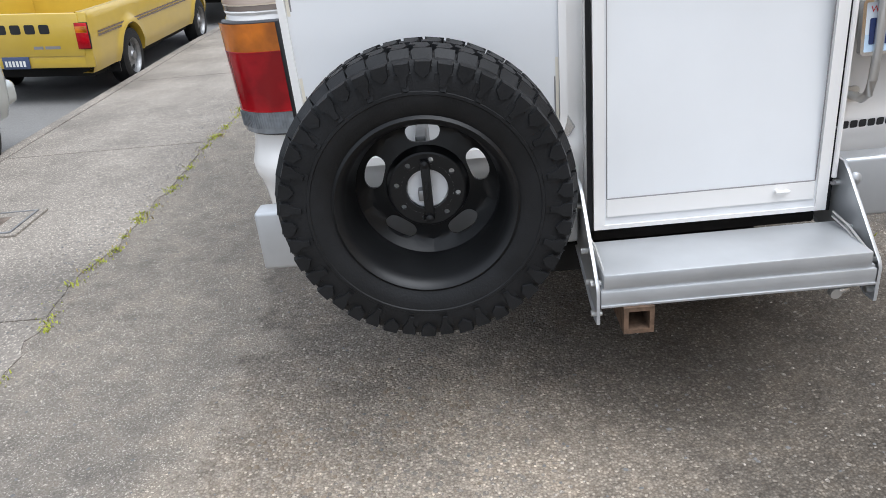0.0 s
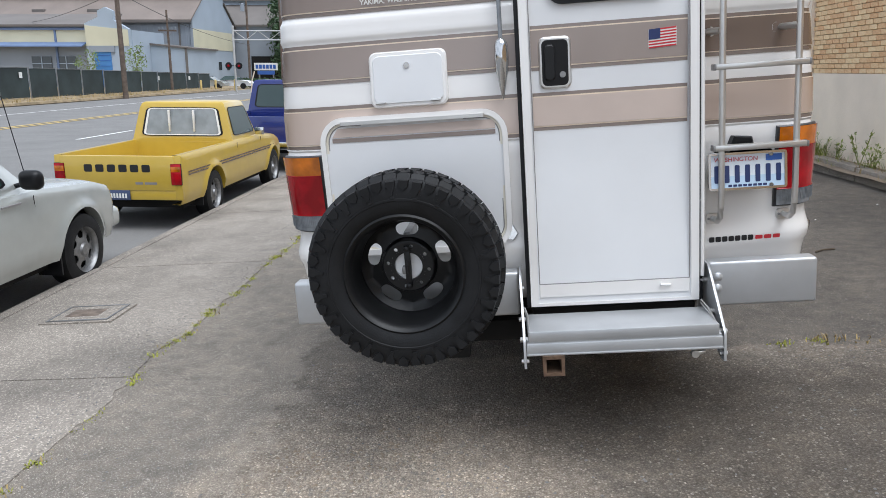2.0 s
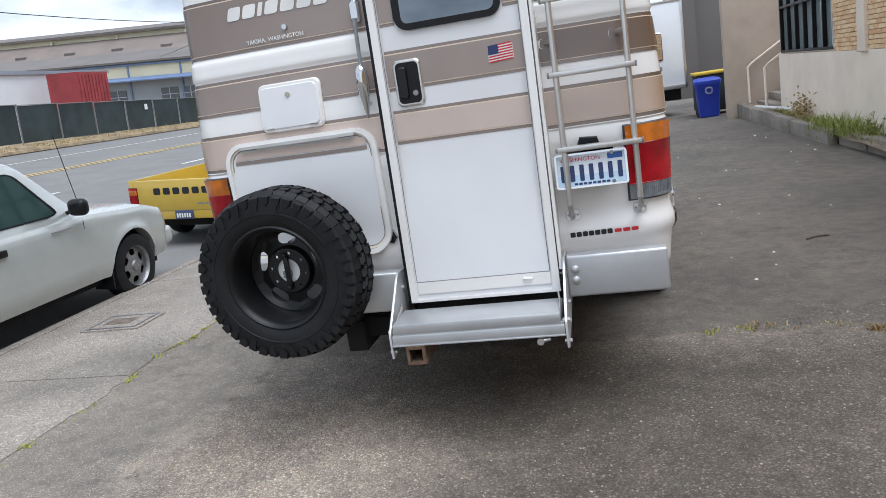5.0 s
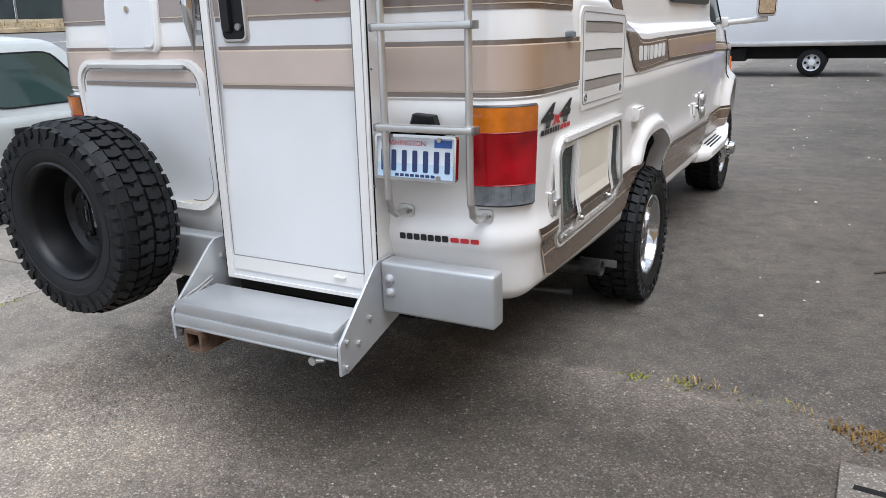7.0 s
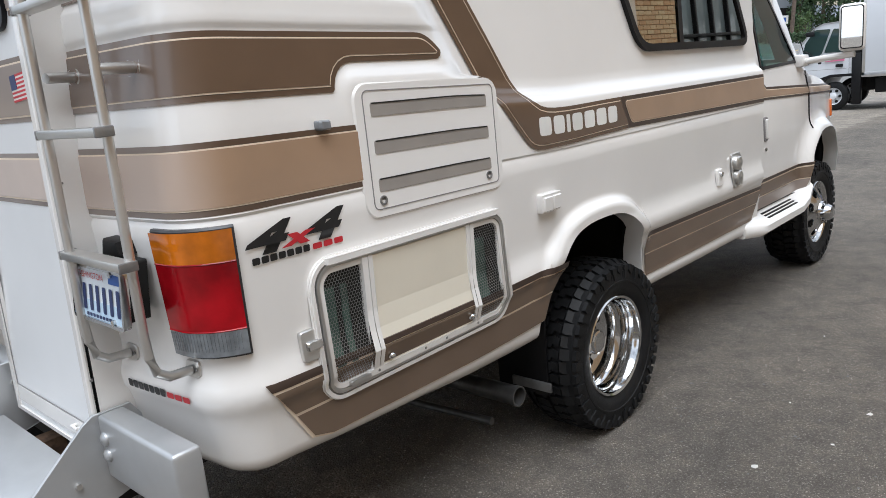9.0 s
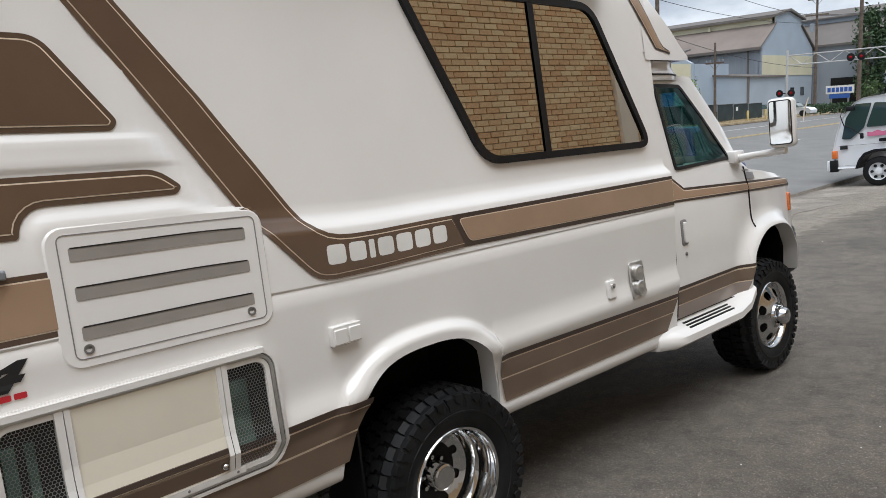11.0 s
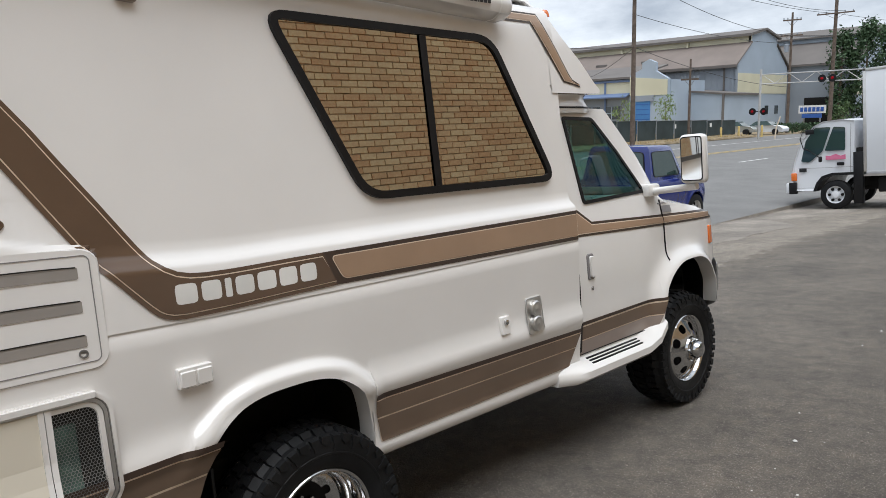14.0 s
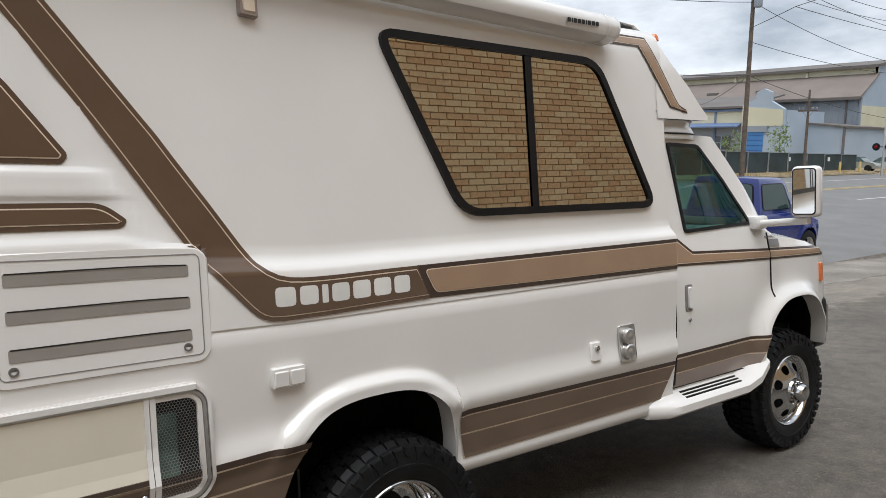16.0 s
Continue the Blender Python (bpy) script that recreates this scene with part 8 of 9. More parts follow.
# ---- bins ----
binb = tagged(empty("recycling_bin", (3.6, 18.2, 0)), "blue wheeled recycling bin with a white mark", "bin")
bm = bmesh.new()
rows = []
for z, k in ((0.02, 0.80), (0.10, 0.84), (0.85, 1.0), (0.88, 1.06), (0.93, 1.06)):
    rows.append([bm.verts.new((3.58 + u * k, 18.2 + v * k, z)) for u, v in rounded(-0.30, 0.30, -0.33, 0.33, 0.06, 4)])
grid_faces(bm, rows, close=True)
bm.faces.new(rows[0]); bm.faces.new(rows[-1])
bodyb = part("bin_body", bm, M_BIN, binb)
bm = bmesh.new()
rows = []
for z, k in ((0.93, 1.08), (0.97, 1.08), (1.03, 0.92), (1.05, 0.6)):
    rows.append([bm.verts.new((3.58 + u * k, 18.2 + v * k + (0.04 if z > 0.9 else 0), z)) for u, v in rounded(-0.31, 0.31, -0.35, 0.35, 0.06, 4)])
grid_faces(bm, rows, close=True)
bm.faces.new(rows[-1])
part("lid", bm, M_BIN, binb, "blue lid")
for x in (3.34, 3.82):
    bm = bmesh.new()
    lathe(bm, [(-0.03, 0.0005), (-0.03, 0.12), (0.03, 0.12), (0.03, 0.0005)], 20, "x", (x, 18.50, 0.12))
    part("wheel", bm, M_BLACK, binb)
bm = bmesh.new()
for k in range(12):
    a, b = 2 * math.pi * k / 12, 2 * math.pi * (k + 0.6) / 12
    flat_poly(bm, [(3.58 + r * math.cos(q), 17.868 - 0.01, 0.72 + r * math.sin(q)) for r, q in ((0.07, a), (0.095, a), (0.095, b), (0.07, b))])
part("printed_mark", bm, M_WHITEINK, bodyb, "white printed mark", smooth=False)
tbl = tagged(empty("dumpster", (3.9, 19.2, 0)), "dark dumpster with a yellow lid", "dumpster")
bm = bmesh.new()
box(bm, 3.32, 4.45, 18.75, 19.8, 0.12, 1.12, 0.03)
part("tub", bm, M_FENCE, tbl)
bm = bmesh.new()
box(bm, 3.28, 4.50, 18.70, 19.85, 1.12, 1.20, 0.03)
part("lid", bm, M_BINYEL, tbl, "yellow lid")
for x, y in ((3.4, 18.85), (4.35, 18.85), (3.4, 19.7), (4.35, 19.7)):
    bm = bmesh.new()
    rod(bm, (x, y, 0.0), (x, y, 0.14), 0.05)
    part("castor", bm, M_BLACK, tbl)
binb.location = (3.40, 18.2, -0.21)
tbl.location = (3.75, 19.2, -0.23)
dark = bmesh.new()
box(dark, 3.9, 9.0, 24.5, 24.8, 0, 5.0)
box(dark, 2.9, 3.9, 24.3, 24.5, 0, 4.6)
part("shed_wall", dark, M_BLDROOF2, None, "dark shed wall behind the truck", smooth=False, category="wall", kind="structure")


# ---- across the street ----
BASES = {}


def far(name, base, label, category, group="", kind=""):
    th = street(name, base, label, category, 0.0, group, kind)
    BASES[th.name] = Vector(base)
    return th


def put(name, bm, material, thing, label="", smooth=False, parent=None):
    """A part given in the street's frame."""
    bmesh.ops.translate(bm, verts=bm.verts[:], vec=-BASES[thing.name])
    ob = part(name, bm, material, None, label, smooth)
    ob.parent = parent or thing
    return ob


def block(name, thing, x0, x1, y0, y1, z0, z1, material, label="", bevel=0.0, parent=None):
    bm = bmesh.new()
    box(bm, x0, x1, y0, y1, z0, z1, bevel)
    return put(name, bm, material, thing, label, False, parent)


def prism(name, thing, outline, axis, a, b, material, label="", parent=None):
    """An outline in the two other axes, drawn out along x or y."""
    bm = bmesh.new()
    rows = []
    for q in (a, b):
        rows.append([bm.verts.new((q, u, z) if axis == "x" else (u, q, z)) for u, z in outline])
    grid_faces(bm, rows, close=True)
    bm.faces.new(rows[0])
    bm.faces.new(rows[1])
    return put(name, bm, material, thing, label, False, parent)


def sheet_ribs(name, thing, xs, y0, y1, z0, z1, material, parent=None):
    """Standing ribs of sheet siding, too many and too thin to tell apart."""
    bm = bmesh.new()
    for x in xs:
        box(bm, x, x + 0.08, y0, y1, z0, z1)
    ob = put(name, bm, material, thing, "", False, parent)
    return tagged(ob, kind="stuff")


# verge with dry grass
verge = bmesh.new()
rows = []
for y in np.linspace(-40, 72, 113):
    rows.append([verge.verts.new(ENV @ Vector((x, float(y), 0.05 + h + 0.10 * noise.noise((x * 0.9, y * 0.5, 1)) * (x < -23)))) for x, h in ((-22.9, -0.03), (-22.95, 0.10), (-23.4, 0.13), (-24.0, 0.18), (-24.6, 0.22), (-25.4, 0.22))])
grid_faces(verge, rows)
part("verge", verge, M_DRYGRASS, None, "strip of dry trodden grass along the far fence", category="verge", kind="structure")
tufts = bmesh.new()
rng = random.Random(5)
for k in range(2600):
    x, y = rng.uniform(-25.0, -23.1), rng.uniform(12, 71)
    h = rng.uniform(0.05, 0.22)
    a = rng.uniform(0, 6.28)
    p = Vector((x, y, 0.17 + 0.03 * (x < -24)))
    w = Vector((math.cos(a), math.sin(a), 0)) * 0.03
    t = p + Vector((rng.uniform(-0.08, 0.08), rng.uniform(-0.08, 0.08), h))
    flat_poly(tufts, [ENV @ q for q in (p - w, p + w, t)])
part("dry_grass", tufts, M_DRYW, None, "dry grass tufts on the verge", smooth=False, category="grass", kind="stuff")

# fence with a dark screen
fence = far("fence", (-25, 40, 0.2), "chain fence with a dark green privacy screen", "fence")
y = -12.0
k = 0
while y < 70.5:
    top = float(np.interp(y, [0, 27, 36, 47, 70], [2.7, 2.38, 2.2, 2.02, 1.68]))
    bot = float(np.interp(y, [0, 27, 36, 47, 70], [0.4, 0.35, 0.3, 0.2, 0.05]))
    bm = bmesh.new()
    rows = []
    for q in np.linspace(y + 0.03, y + 2.97, 7):
        rows.append([bm.verts.new((-25 + 0.03 * noise.noise((q * 0.9, z * 1.2, 3)), float(q), z)) for z in np.linspace(bot + 0.03, top - 0.04, 4)])
    grid_faces(bm, rows)
    put("screen", bm, M_FENCE, fence, smooth=True)
    bm = bmesh.new()
    rod(bm, (-24.95, y, bot - 0.3), (-24.95, y, top + 0.06), 0.035, 8)
    put("post", bm, M_STEEL, fence)
    bm = bmesh.new()
    rod(bm, (-24.95, y, top), (-24.95, y + 3.0, top - 0.03), 0.02, 6)
    put("rail", bm, M_STEEL, fence)
    y += 3.0
    k += 1
for y, z, w in ((41.0, 1.5, 0.3), (60.0, 1.15, 0.28), (66.5, 1.1, 0.4)):
    block("notice", fence, -24.945, -24.93, y, y + w, z, z + 0.35, M_WHITEINK, "small white notice")

# the long hall
hall = far("factory_hall", (-68, 108, 0), "long blue grey factory hall with a raised ridge", "factory")
HX0, HX1 = -120.0, -37.8
block("front_wall", hall, HX0, HX1, 100.0, 100.4, -1.0, 8.7, M_BLDGREY, "grey blue siding")
sheet_ribs("siding_ribs", hall, [HX1 - 0.9 * k for k in range(1, 60)], 99.95, 100.0, -1.0, 8.6, M_BLDGREY)
GAB = [(100.0, -1.0), (117.0, -1.0), (117.0, 8.7), (112.9, 11.6), (112.9, 12.75), (108.4, 13.6), (104.0, 12.75), (104.0, 11.6), (100.0, 8.7)]
prism("gable_wall", hall, GAB, "x", HX1 - 0.3, HX1, M_BLDBLUE, "light blue grey gable")
prism("gable_band", hall, [(100.02, 4.9), (116.98, 4.9), (116.98, 7.6), (100.02, 7.6)], "x", HX1, HX1 + 0.06, M_BLDYEL, "pale yellow band")
prism("lower_roof", hall, [(99.3, 8.45), (104.1, 11.75), (104.1, 11.95), (99.3, 8.7)], "x", HX0, HX1 + 0.25, M_BLDROOF, "brown metal roof")
prism("lower_roof", hall, [(117.7, 8.45), (112.8, 11.75), (112.8, 11.95), (117.7, 8.7)], "x", HX0, HX1 + 0.25, M_BLDROOF2)
prism("clerestory", hall, [(104.0, 11.7), (104.2, 11.7), (104.2, 12.95), (104.0, 12.95)], "x", HX0, HX1 + 0.02, M_BLDYEL, "pale yellow clerestory strip")
prism("upper_roof", hall, [(103.3, 12.6), (108.4, 13.65), (113.5, 12.6), (113.5, 12.82), (108.4, 13.95), (103.3, 12.95)], "x", HX0, HX1 + 0.4, M_BLDROOF2, "dark upper roof")
block("eave_trim", hall, HX0, HX1 + 0.2, 99.25, 99.4, 8.3, 8.6, M_BLDROOF2)
block("corner_trim", hall, HX1 - 0.2, HX1 + 0.1, 99.9, 100.2, -1, 8.5, M_BLDGREY)
block("downpipe", hall, -39.6, -39.4, 99.8, 99.95, 0, 8.5, M_BLDROOF2)
for x in (-52.0, -60.0, -68.5, -77.0, -86.0):
    block("roof_vent", hall, x - 0.9, x + 0.9, 100.9, 102.4, 9.4, 10.2, M_BLDROOF2, "boxy roof vent", 0.05)
for x in (-47.0, -58.0, -70.0, -82.0):
    block("wall_lamp", hall, x - 0.15, x + 0.15, 103.6, 103.95, 11.8, 12.4, M_BLDYEL)
prism("door", hall, [(101.2, 0.0), (104.0, 0.0), (104.0, 3.6), (101.2, 3.6)], "x", HX1, HX1 + 0.08, M_UNDER, "dark doorway")
for y in (106.0, 109.5, 113.0):
    prism("gable_window", hall, [(y, 2.0), (y + 1.2, 2.0), (y + 1.2, 3.2), (y, 3.2)], "x", HX1, HX1 + 0.05, M_DARKWIN)

# hall farther back
hall2 = far("factory_hall", (-36, 128, 0), "second grey hall farther back", "factory")
HB = -28.5
prism("gable_wall", hall2, [(118.5, -1.0), (138.0, -1.0), (138.0, 9.0), (131.0, 12.8), (125.0, 12.8), (118.5, 9.0)], "x", HB - 0.3, HB, M_BLDBLUE, "light blue gable")
prism("gable_band", hall2, [(118.5, 4.4), (138.0, 4.4), (138.0, 7.2), (118.5, 7.2)], "x", HB, HB + 0.06, M_BLDYEL, "pale yellow band")
block("front_wall", hall2, -80.0, HB, 118.2, 118.5, -1.0, 9.0, M_BLDGREY, "grey siding")
prism("roof", hall2, [(117.8, 8.8), (124.0, 12.3), (124.0, 12.6), (117.8, 9.1)], "x", -80.0, HB + 0.3, M_BLDROOF2, "grey brown roof")
block("clerestory", hall2, -80.0, HB - 0.05, 124.0, 124.3, 12.3, 13.6, M_BLDBLUE)
prism("upper_roof", hall2, [(123.4, 13.4), (128.0, 14.8), (133.0, 13.4), (133.0, 13.2), (128.0, 14.5), (123.4, 13.2)], "x", -80.0, HB + 0.3, M_BLDROOF2)
block("doorway", hall2, -35.5, -30.5, 118.05, 118.2, -0.5, 4.2, M_UNDER, "dark open doorway")

# lower works building with a stepped gable
works = far("works_building", (-58, 88, 0), "low yellow and blue works building with a stepped gable", "building")
block("front_wall", works, -95.0, -43.6, 83.5, 83.9, -1.0, 7.1, M_BLDGREY, "grey lower wall")
block("wall_band", works, -95.0, -43.65, 83.42, 83.5, 5.1, 6.5, M_BLDYEL, "pale yellow band")
prism("awning_roof", works, [(82.2, 4.55), (83.5, 5.0), (83.5, 5.15), (82.2, 4.7)], "x", -95.0, -43.8, M_BLUEROOF, "blue awning roof")
block("gutter", works, -95.0, -43.5, 83.2, 83.5, 6.5, 6.75, M_BLUEROOF, "blue gutter")
prism("roof", works, [(83.0, 6.85), (92.0, 8.7), (92.0, 8.9), (83.0, 7.1)], "x", -95.0, -43.5, M_BLDROOF2, "grey brown roof")
for x in (-47.5, -55.0, -62.5, -70.0, -77.5):
    block("pilaster", works, x - 0.12, x + 0.12, 83.3, 83.42, -0.5, 6.6, M_BLUEROOF)
for x in (-46.5, -49.5, -57.0, -60.0, -64.5, -67.5, -72.0, -75.0):
    w = block("window", works, x - 1.2, x + 1.2, 83.38, 83.46, 1.9, 3.5, M_DARKWIN)
    block("glazing_bar", works, x - 0.05, x + 0.05, 83.33, 83.38, 1.9, 3.5, M_BLDBLUE, parent=w)
    block("glazing_bar", works, x - 1.2, x + 1.2, 83.33, 83.38, 2.65, 2.72, M_BLDBLUE, parent=w)
GF = [(-43.6, -1.0), (-38.4, -1.0), (-38.4, 6.6), (-39.6, 7.3), (-40.1, 7.6), (-40.1, 8.6), (-41.0, 9.0), (-41.9, 8.6), (-41.9, 7.9), (-43.6, 7.2)]
prism("gable_wall", works, GF, "y", 82.9, 83.5, M_BLDBLUE, "light blue stepped gable")
prism("gable_band", works, [(-43.55, 4.7), (-38.45, 4.7), (-38.45, 6.5), (-43.55, 7.0)], "y", 82.82, 82.9, M_BLDYEL, "pale yellow band")
block("gable_return", works, -38.6, -38.3, 83.5, 92.0, -1, 6.5, M_BLDBLUE)
block("lintel", works, -43.2, -40.2, 82.7, 82.9, 4.0, 4.7, M_BLDGREY)
dd = block("door", works, -42.7, -40.7, 82.8, 82.9, 0.0, 4.0, M_BLUEDOOR, "bright blue roller door")
for z in (0.6, 1.2, 1.8, 2.4, 3.0, 3.6):
    block("slat", works, -42.65, -40.75, 82.77, 82.8, z, z + 0.05, M_SIGNBLUE, parent=dd)
annex = far("annex_building", (-37, 90, 0), "plain light blue annex with a sloping roof", "building")
prism("wall", annex, [(-40.6, -1), (-33.8, -1), (-33.8, 4.55), (-40.6, 5.2)], "y", 88.0, 98.0, M_BLDBLUE, "light blue siding")
prism("roof", annex, [(-40.8, 5.2), (-33.5, 4.5), (-33.5, 4.7), (-40.8, 5.42)], "y", 87.8, 98.0, M_BLDROOF2)
block("corner_pipe", annex, -33.95, -33.7, 87.8, 88.0, 0, 4.6, M_BLDROOF2)

# near low building, grey block and container behind the fence
lowb = far("low_building", (-38, 40, 0), "white low building with a grey block above", "building")
block("wall", lowb, -46, -34, 20.0, 50.0, -1.0, 4.4, M_BOXWHITE, "white siding")
block("roof_edge", lowb, -46.2, -33.8, 19.8, 50.2, 4.4, 4.65, M_BLDGREY)
block("upper_block", lowb, -60, -36, 5.0, 38.4, 4.65, 9.5, M_BLDGREY, "grey upper block")
sheet_ribs("siding_ribs", lowb, [-35.99], 5.0, 38.4, 4.8, 9.4, M_BLDBLUE)
for y in (22, 27, 32, 37, 46):
    block("window", lowb, -34.0, -33.95, y, y + 1.6, 1.8, 3.2, M_DARKWIN)
cont = far("shipping_container", (-31, 43, 0), "red shipping container behind the fence", "container")
block("body", cont, -32.4, -30.0, 41.5, 44.7, 1.9, 4.3, M_REDBOX)
block("support", cont, -32.3, -30.1, 41.6, 44.6, -0.2, 1.9, M_BLDROOF2, "dark stand")
for k in range(9):
    block("rib", cont, -29.995, -29.95, 41.65 + 0.34 * k, 41.8 + 0.34 * k, 2.05, 4.15, M_REDBOX)


# ---- poles and cables ----
def pole(base, height, r0, label, arms=(), name="utility_pole"):
    th = far(name, base, label, "utility pole")
    bx, by, bz = base
    bm = bmesh.new()
    rows = []
    for k in range(9):
        z = bz - 0.3 + (height + 0.3 - bz) * k / 8
        r = r0 * (1 - 0.38 * k / 8)
        rows.append([bm.verts.new((bx + r * math.cos(a), by + r * math.sin(a), z)) for a in np.linspace(0, 2 * math.pi, 13)[:-1]])
    grid_faces(bm, rows, close=True)
    bm.faces.new(rows[-1])
    put("shaft", bm, M_POLE, th, "weathered brown wooden pole", True)
    for z, half, ang in arms:
        d = Vector((math.cos(radians(ang)), math.sin(radians(ang)), 0))
        bm = bmesh.new()
        c = Vector((bx, by, z)) + Vector((d.y, -d.x, 0)) * (r0 * 0.9)
        n = Vector((d.y, -d.x, 0)) * 0.06
        vs = [bm.verts.new(c + d * s * half + n * t + Vector((0, 0, u))) for s in (-1, 1) for t in (-1, 1) for u in (-0.07, 0.07)]
        bmesh.ops.convex_hull(bm, input=vs)
        arm = put("crossarm", bm, M_POLE, th)
        for s in (-0.92, -0.5, 0.5, 0.92):
            bm = bmesh.new()
            q = c + d * s * half
            lathe(bm, [(0.06, 0.03), (0.12, 0.06), (0.16, 0.04), (0.20, 0.07), (0.24, 0.05), (0.27, 0.0005)], 10, "z", q)
            put("insulator", bm, M_BLDGREY, th, smooth=True, parent=arm)
        for s in (-1, 1):
            bm = bmesh.new()
            rod(bm, c + d * s * half * 0.55 + Vector((0, 0, -0.05)), Vector((bx, by, z - 0.6)), 0.02, 6)
            put("brace", bm, M_STEEL, th, parent=arm)
    return th


p1 = pole((-22.7, 49.6, 0.1), 15.5, 0.19, "tall wooden utility pole with a grey transformer", ((14.2, 1.2, 0),))
bm = bmesh.new()
lathe(bm, [(11.9, 0.0005), (11.9, 0.26), (12.0, 0.29), (12.9, 0.29), (13.0, 0.24), (13.05, 0.0005)], 18, "z", (-22.2, 49.4, 0))
put("transformer", bm, M_BLDGREY, p1, "grey transformer can", True)
p2 = pole((-24.9, 84.5, 0.0), 12.7, 0.17, "wooden utility pole with two crossarms", ((11.9, 0.9, 20), (10.3, 1.1, 20)))
bm = bmesh.new()
lathe(bm, [(8.6, 0.0005), (8.6, 0.22), (9.4, 0.24), (9.5, 0.0005)], 14, "z", (-25.3, 84.3, 0))
put("transformer", bm, M_BLDGREY, p2, "", True)
pole((-24.4, 61.5, 0.1), 7.0, 0.13, "short wooden pole behind the fence", ((5.3, 0.75, 10),))
pole((-22.9, 91.5, 0.0), 21.0, 0.24, "tall dark utility pole with crossarms", ((15.0, 1.9, 5), (12.9, 1.9, 5)))
pole((-20.5, -6.0, 0.1), 14.5, 0.18, "wooden utility pole by the street", ((13.4, 1.2, 0),))


def cable(a, b, sag, r=0.022, label="sagging dark overhead cable"):
    a, b = Vector(a), Vector(b)
    th = far("overhead_cable", tuple(a), label, "cable")
    bm = bmesh.new()
    pts = [a + (b - a) * t + Vector((0, 0, -4 * sag * t * (1 - t))) for t in np.linspace(0, 1, 19)]
    tube(bm, pts, r, 5)
    put("strand", bm, M_WIRE, th, smooth=True)


for (a, b, sg) in (((-22.6, 49.5, 9.6), (-24.9, 84.5, 9.5), 0.5), ((-22.6, 49.5, 12.3), (-22.9, 91.5, 10.6), 1.6), ((-22.6, 49.5, 7.3), (-24.7, 84.5, 4.9), 0.6),
                   ((-22.6, 49.5, 7.3), (-60.0, 96.0, 8.0), 0.5), ((-22.6, 49.5, 7.3), (-20.5, -6.0, 7.5), 1.0), ((-22.6, 49.5, 12.3), (-20.5, -6.0, 11.0), 1.4),
                   ((-21.6, 49.5, 14.4), (-21.4, 91.4, 15.2), 1.2), ((-23.7, 49.5, 14.4), (-24.6, 91.4, 15.2), 1.2), ((-22.1, 49.5, 14.4), (-22.0, 91.4, 13.1), 1.3), ((-21.6, 49.5, 14.4), (-19.4, -6, 13.6), 1.5),
                   ((-23.7, 49.5, 14.4), (-21.6, -6, 13.6), 1.5), ((-22.9, 91.5, 15.2), (-2.0, 140, 15.5), 1.2), ((-22.9, 91.5, 12.9), (-4.0, 140, 13.5), 1.2), ((-24.9, 84.5, 10.4), (-22.9, 91.5, 10.6), 0.1),
                   ((-22.6, 49.5, 10.6), (-18.4, 47.4, 11.2), 0.02), ((-18.4, 47.4, 11.2), (8.0, 36.0, 14.5), 0.5), ((-18.4, 47.4, 11.2), (-22.9, 91.5, 12.9), 0.4)):
    cable(a, b, sg)

# ---- railway crossing signal ----
sig = far("crossing_signal", (-20.4, 66.5, 0), "railway crossing signal with a latticed arm", "signal")
bm = bmesh.new()
rod(bm, (-20.4, 66.5, 0.0), (-20.4, 66.5, 6.0), 0.10, 12)
put("mast", bm, M_ALU, sig, "grey metal mast", True)
for z in (4.75, 5.55):
    bm = bmesh.new()
    rod(bm, (-20.4, 66.5, z), (-9.0, 66.5, z - 0.05), 0.05, 8)
    put("arm_rail", bm, M_ALU, sig, "", True)
for k in range(10):
    bm = bmesh.new()
    x = -20.3 + 1.12 * k
    rod(bm, (x, 66.5, 4.75 if k % 2 else 5.55), (x + 1.12, 66.5, 5.55 if k % 2 else 4.75), 0.03, 6)
    put("lattice_bar", bm, M_ALU, sig, "", True)


def flasher(x, z):
    bm = bmesh.new()
    lathe(bm, [(66.30, 0.0005), (66.30, 0.30), (66.34, 0.32), (66.38, 0.30), (66.38, 0.0005)], 20, "y", (x, 0, z))
    d = put("signal_disc", bm, M_BLACK, sig, "black signal disc", True)
    bm = bmesh.new()
    lathe(bm, [(66.22, 0.0005), (66.24, 0.10), (66.30, 0.12)], 16, "y", (x, 0, z))
    put("signal_lens", bm, M_RED, sig, "dark red lens", True, parent=d)


for x, z in ((-20.95, 2.4), (-19.95, 2.4), (-15.3, 4.95), (-14.5, 4.95)):
    flasher(x, z)
bm = bmesh.new()
rod(bm, (-20.9, 66.45, 2.4), (-19.9, 66.45, 2.4), 0.04, 8)
put("lamp_bracket", bm, M_BLACK, sig)
bm = bmesh.new()
tube(bm, [(-19.0, 66.6, 0.0), (-18.9, 66.6, 1.0), (-18.6, 66.6, 1.9)], 0.06, 8)
arm = put("gate_stub", bm, M_CREAMLINE, sig, "pale yellow raised gate stub", True)

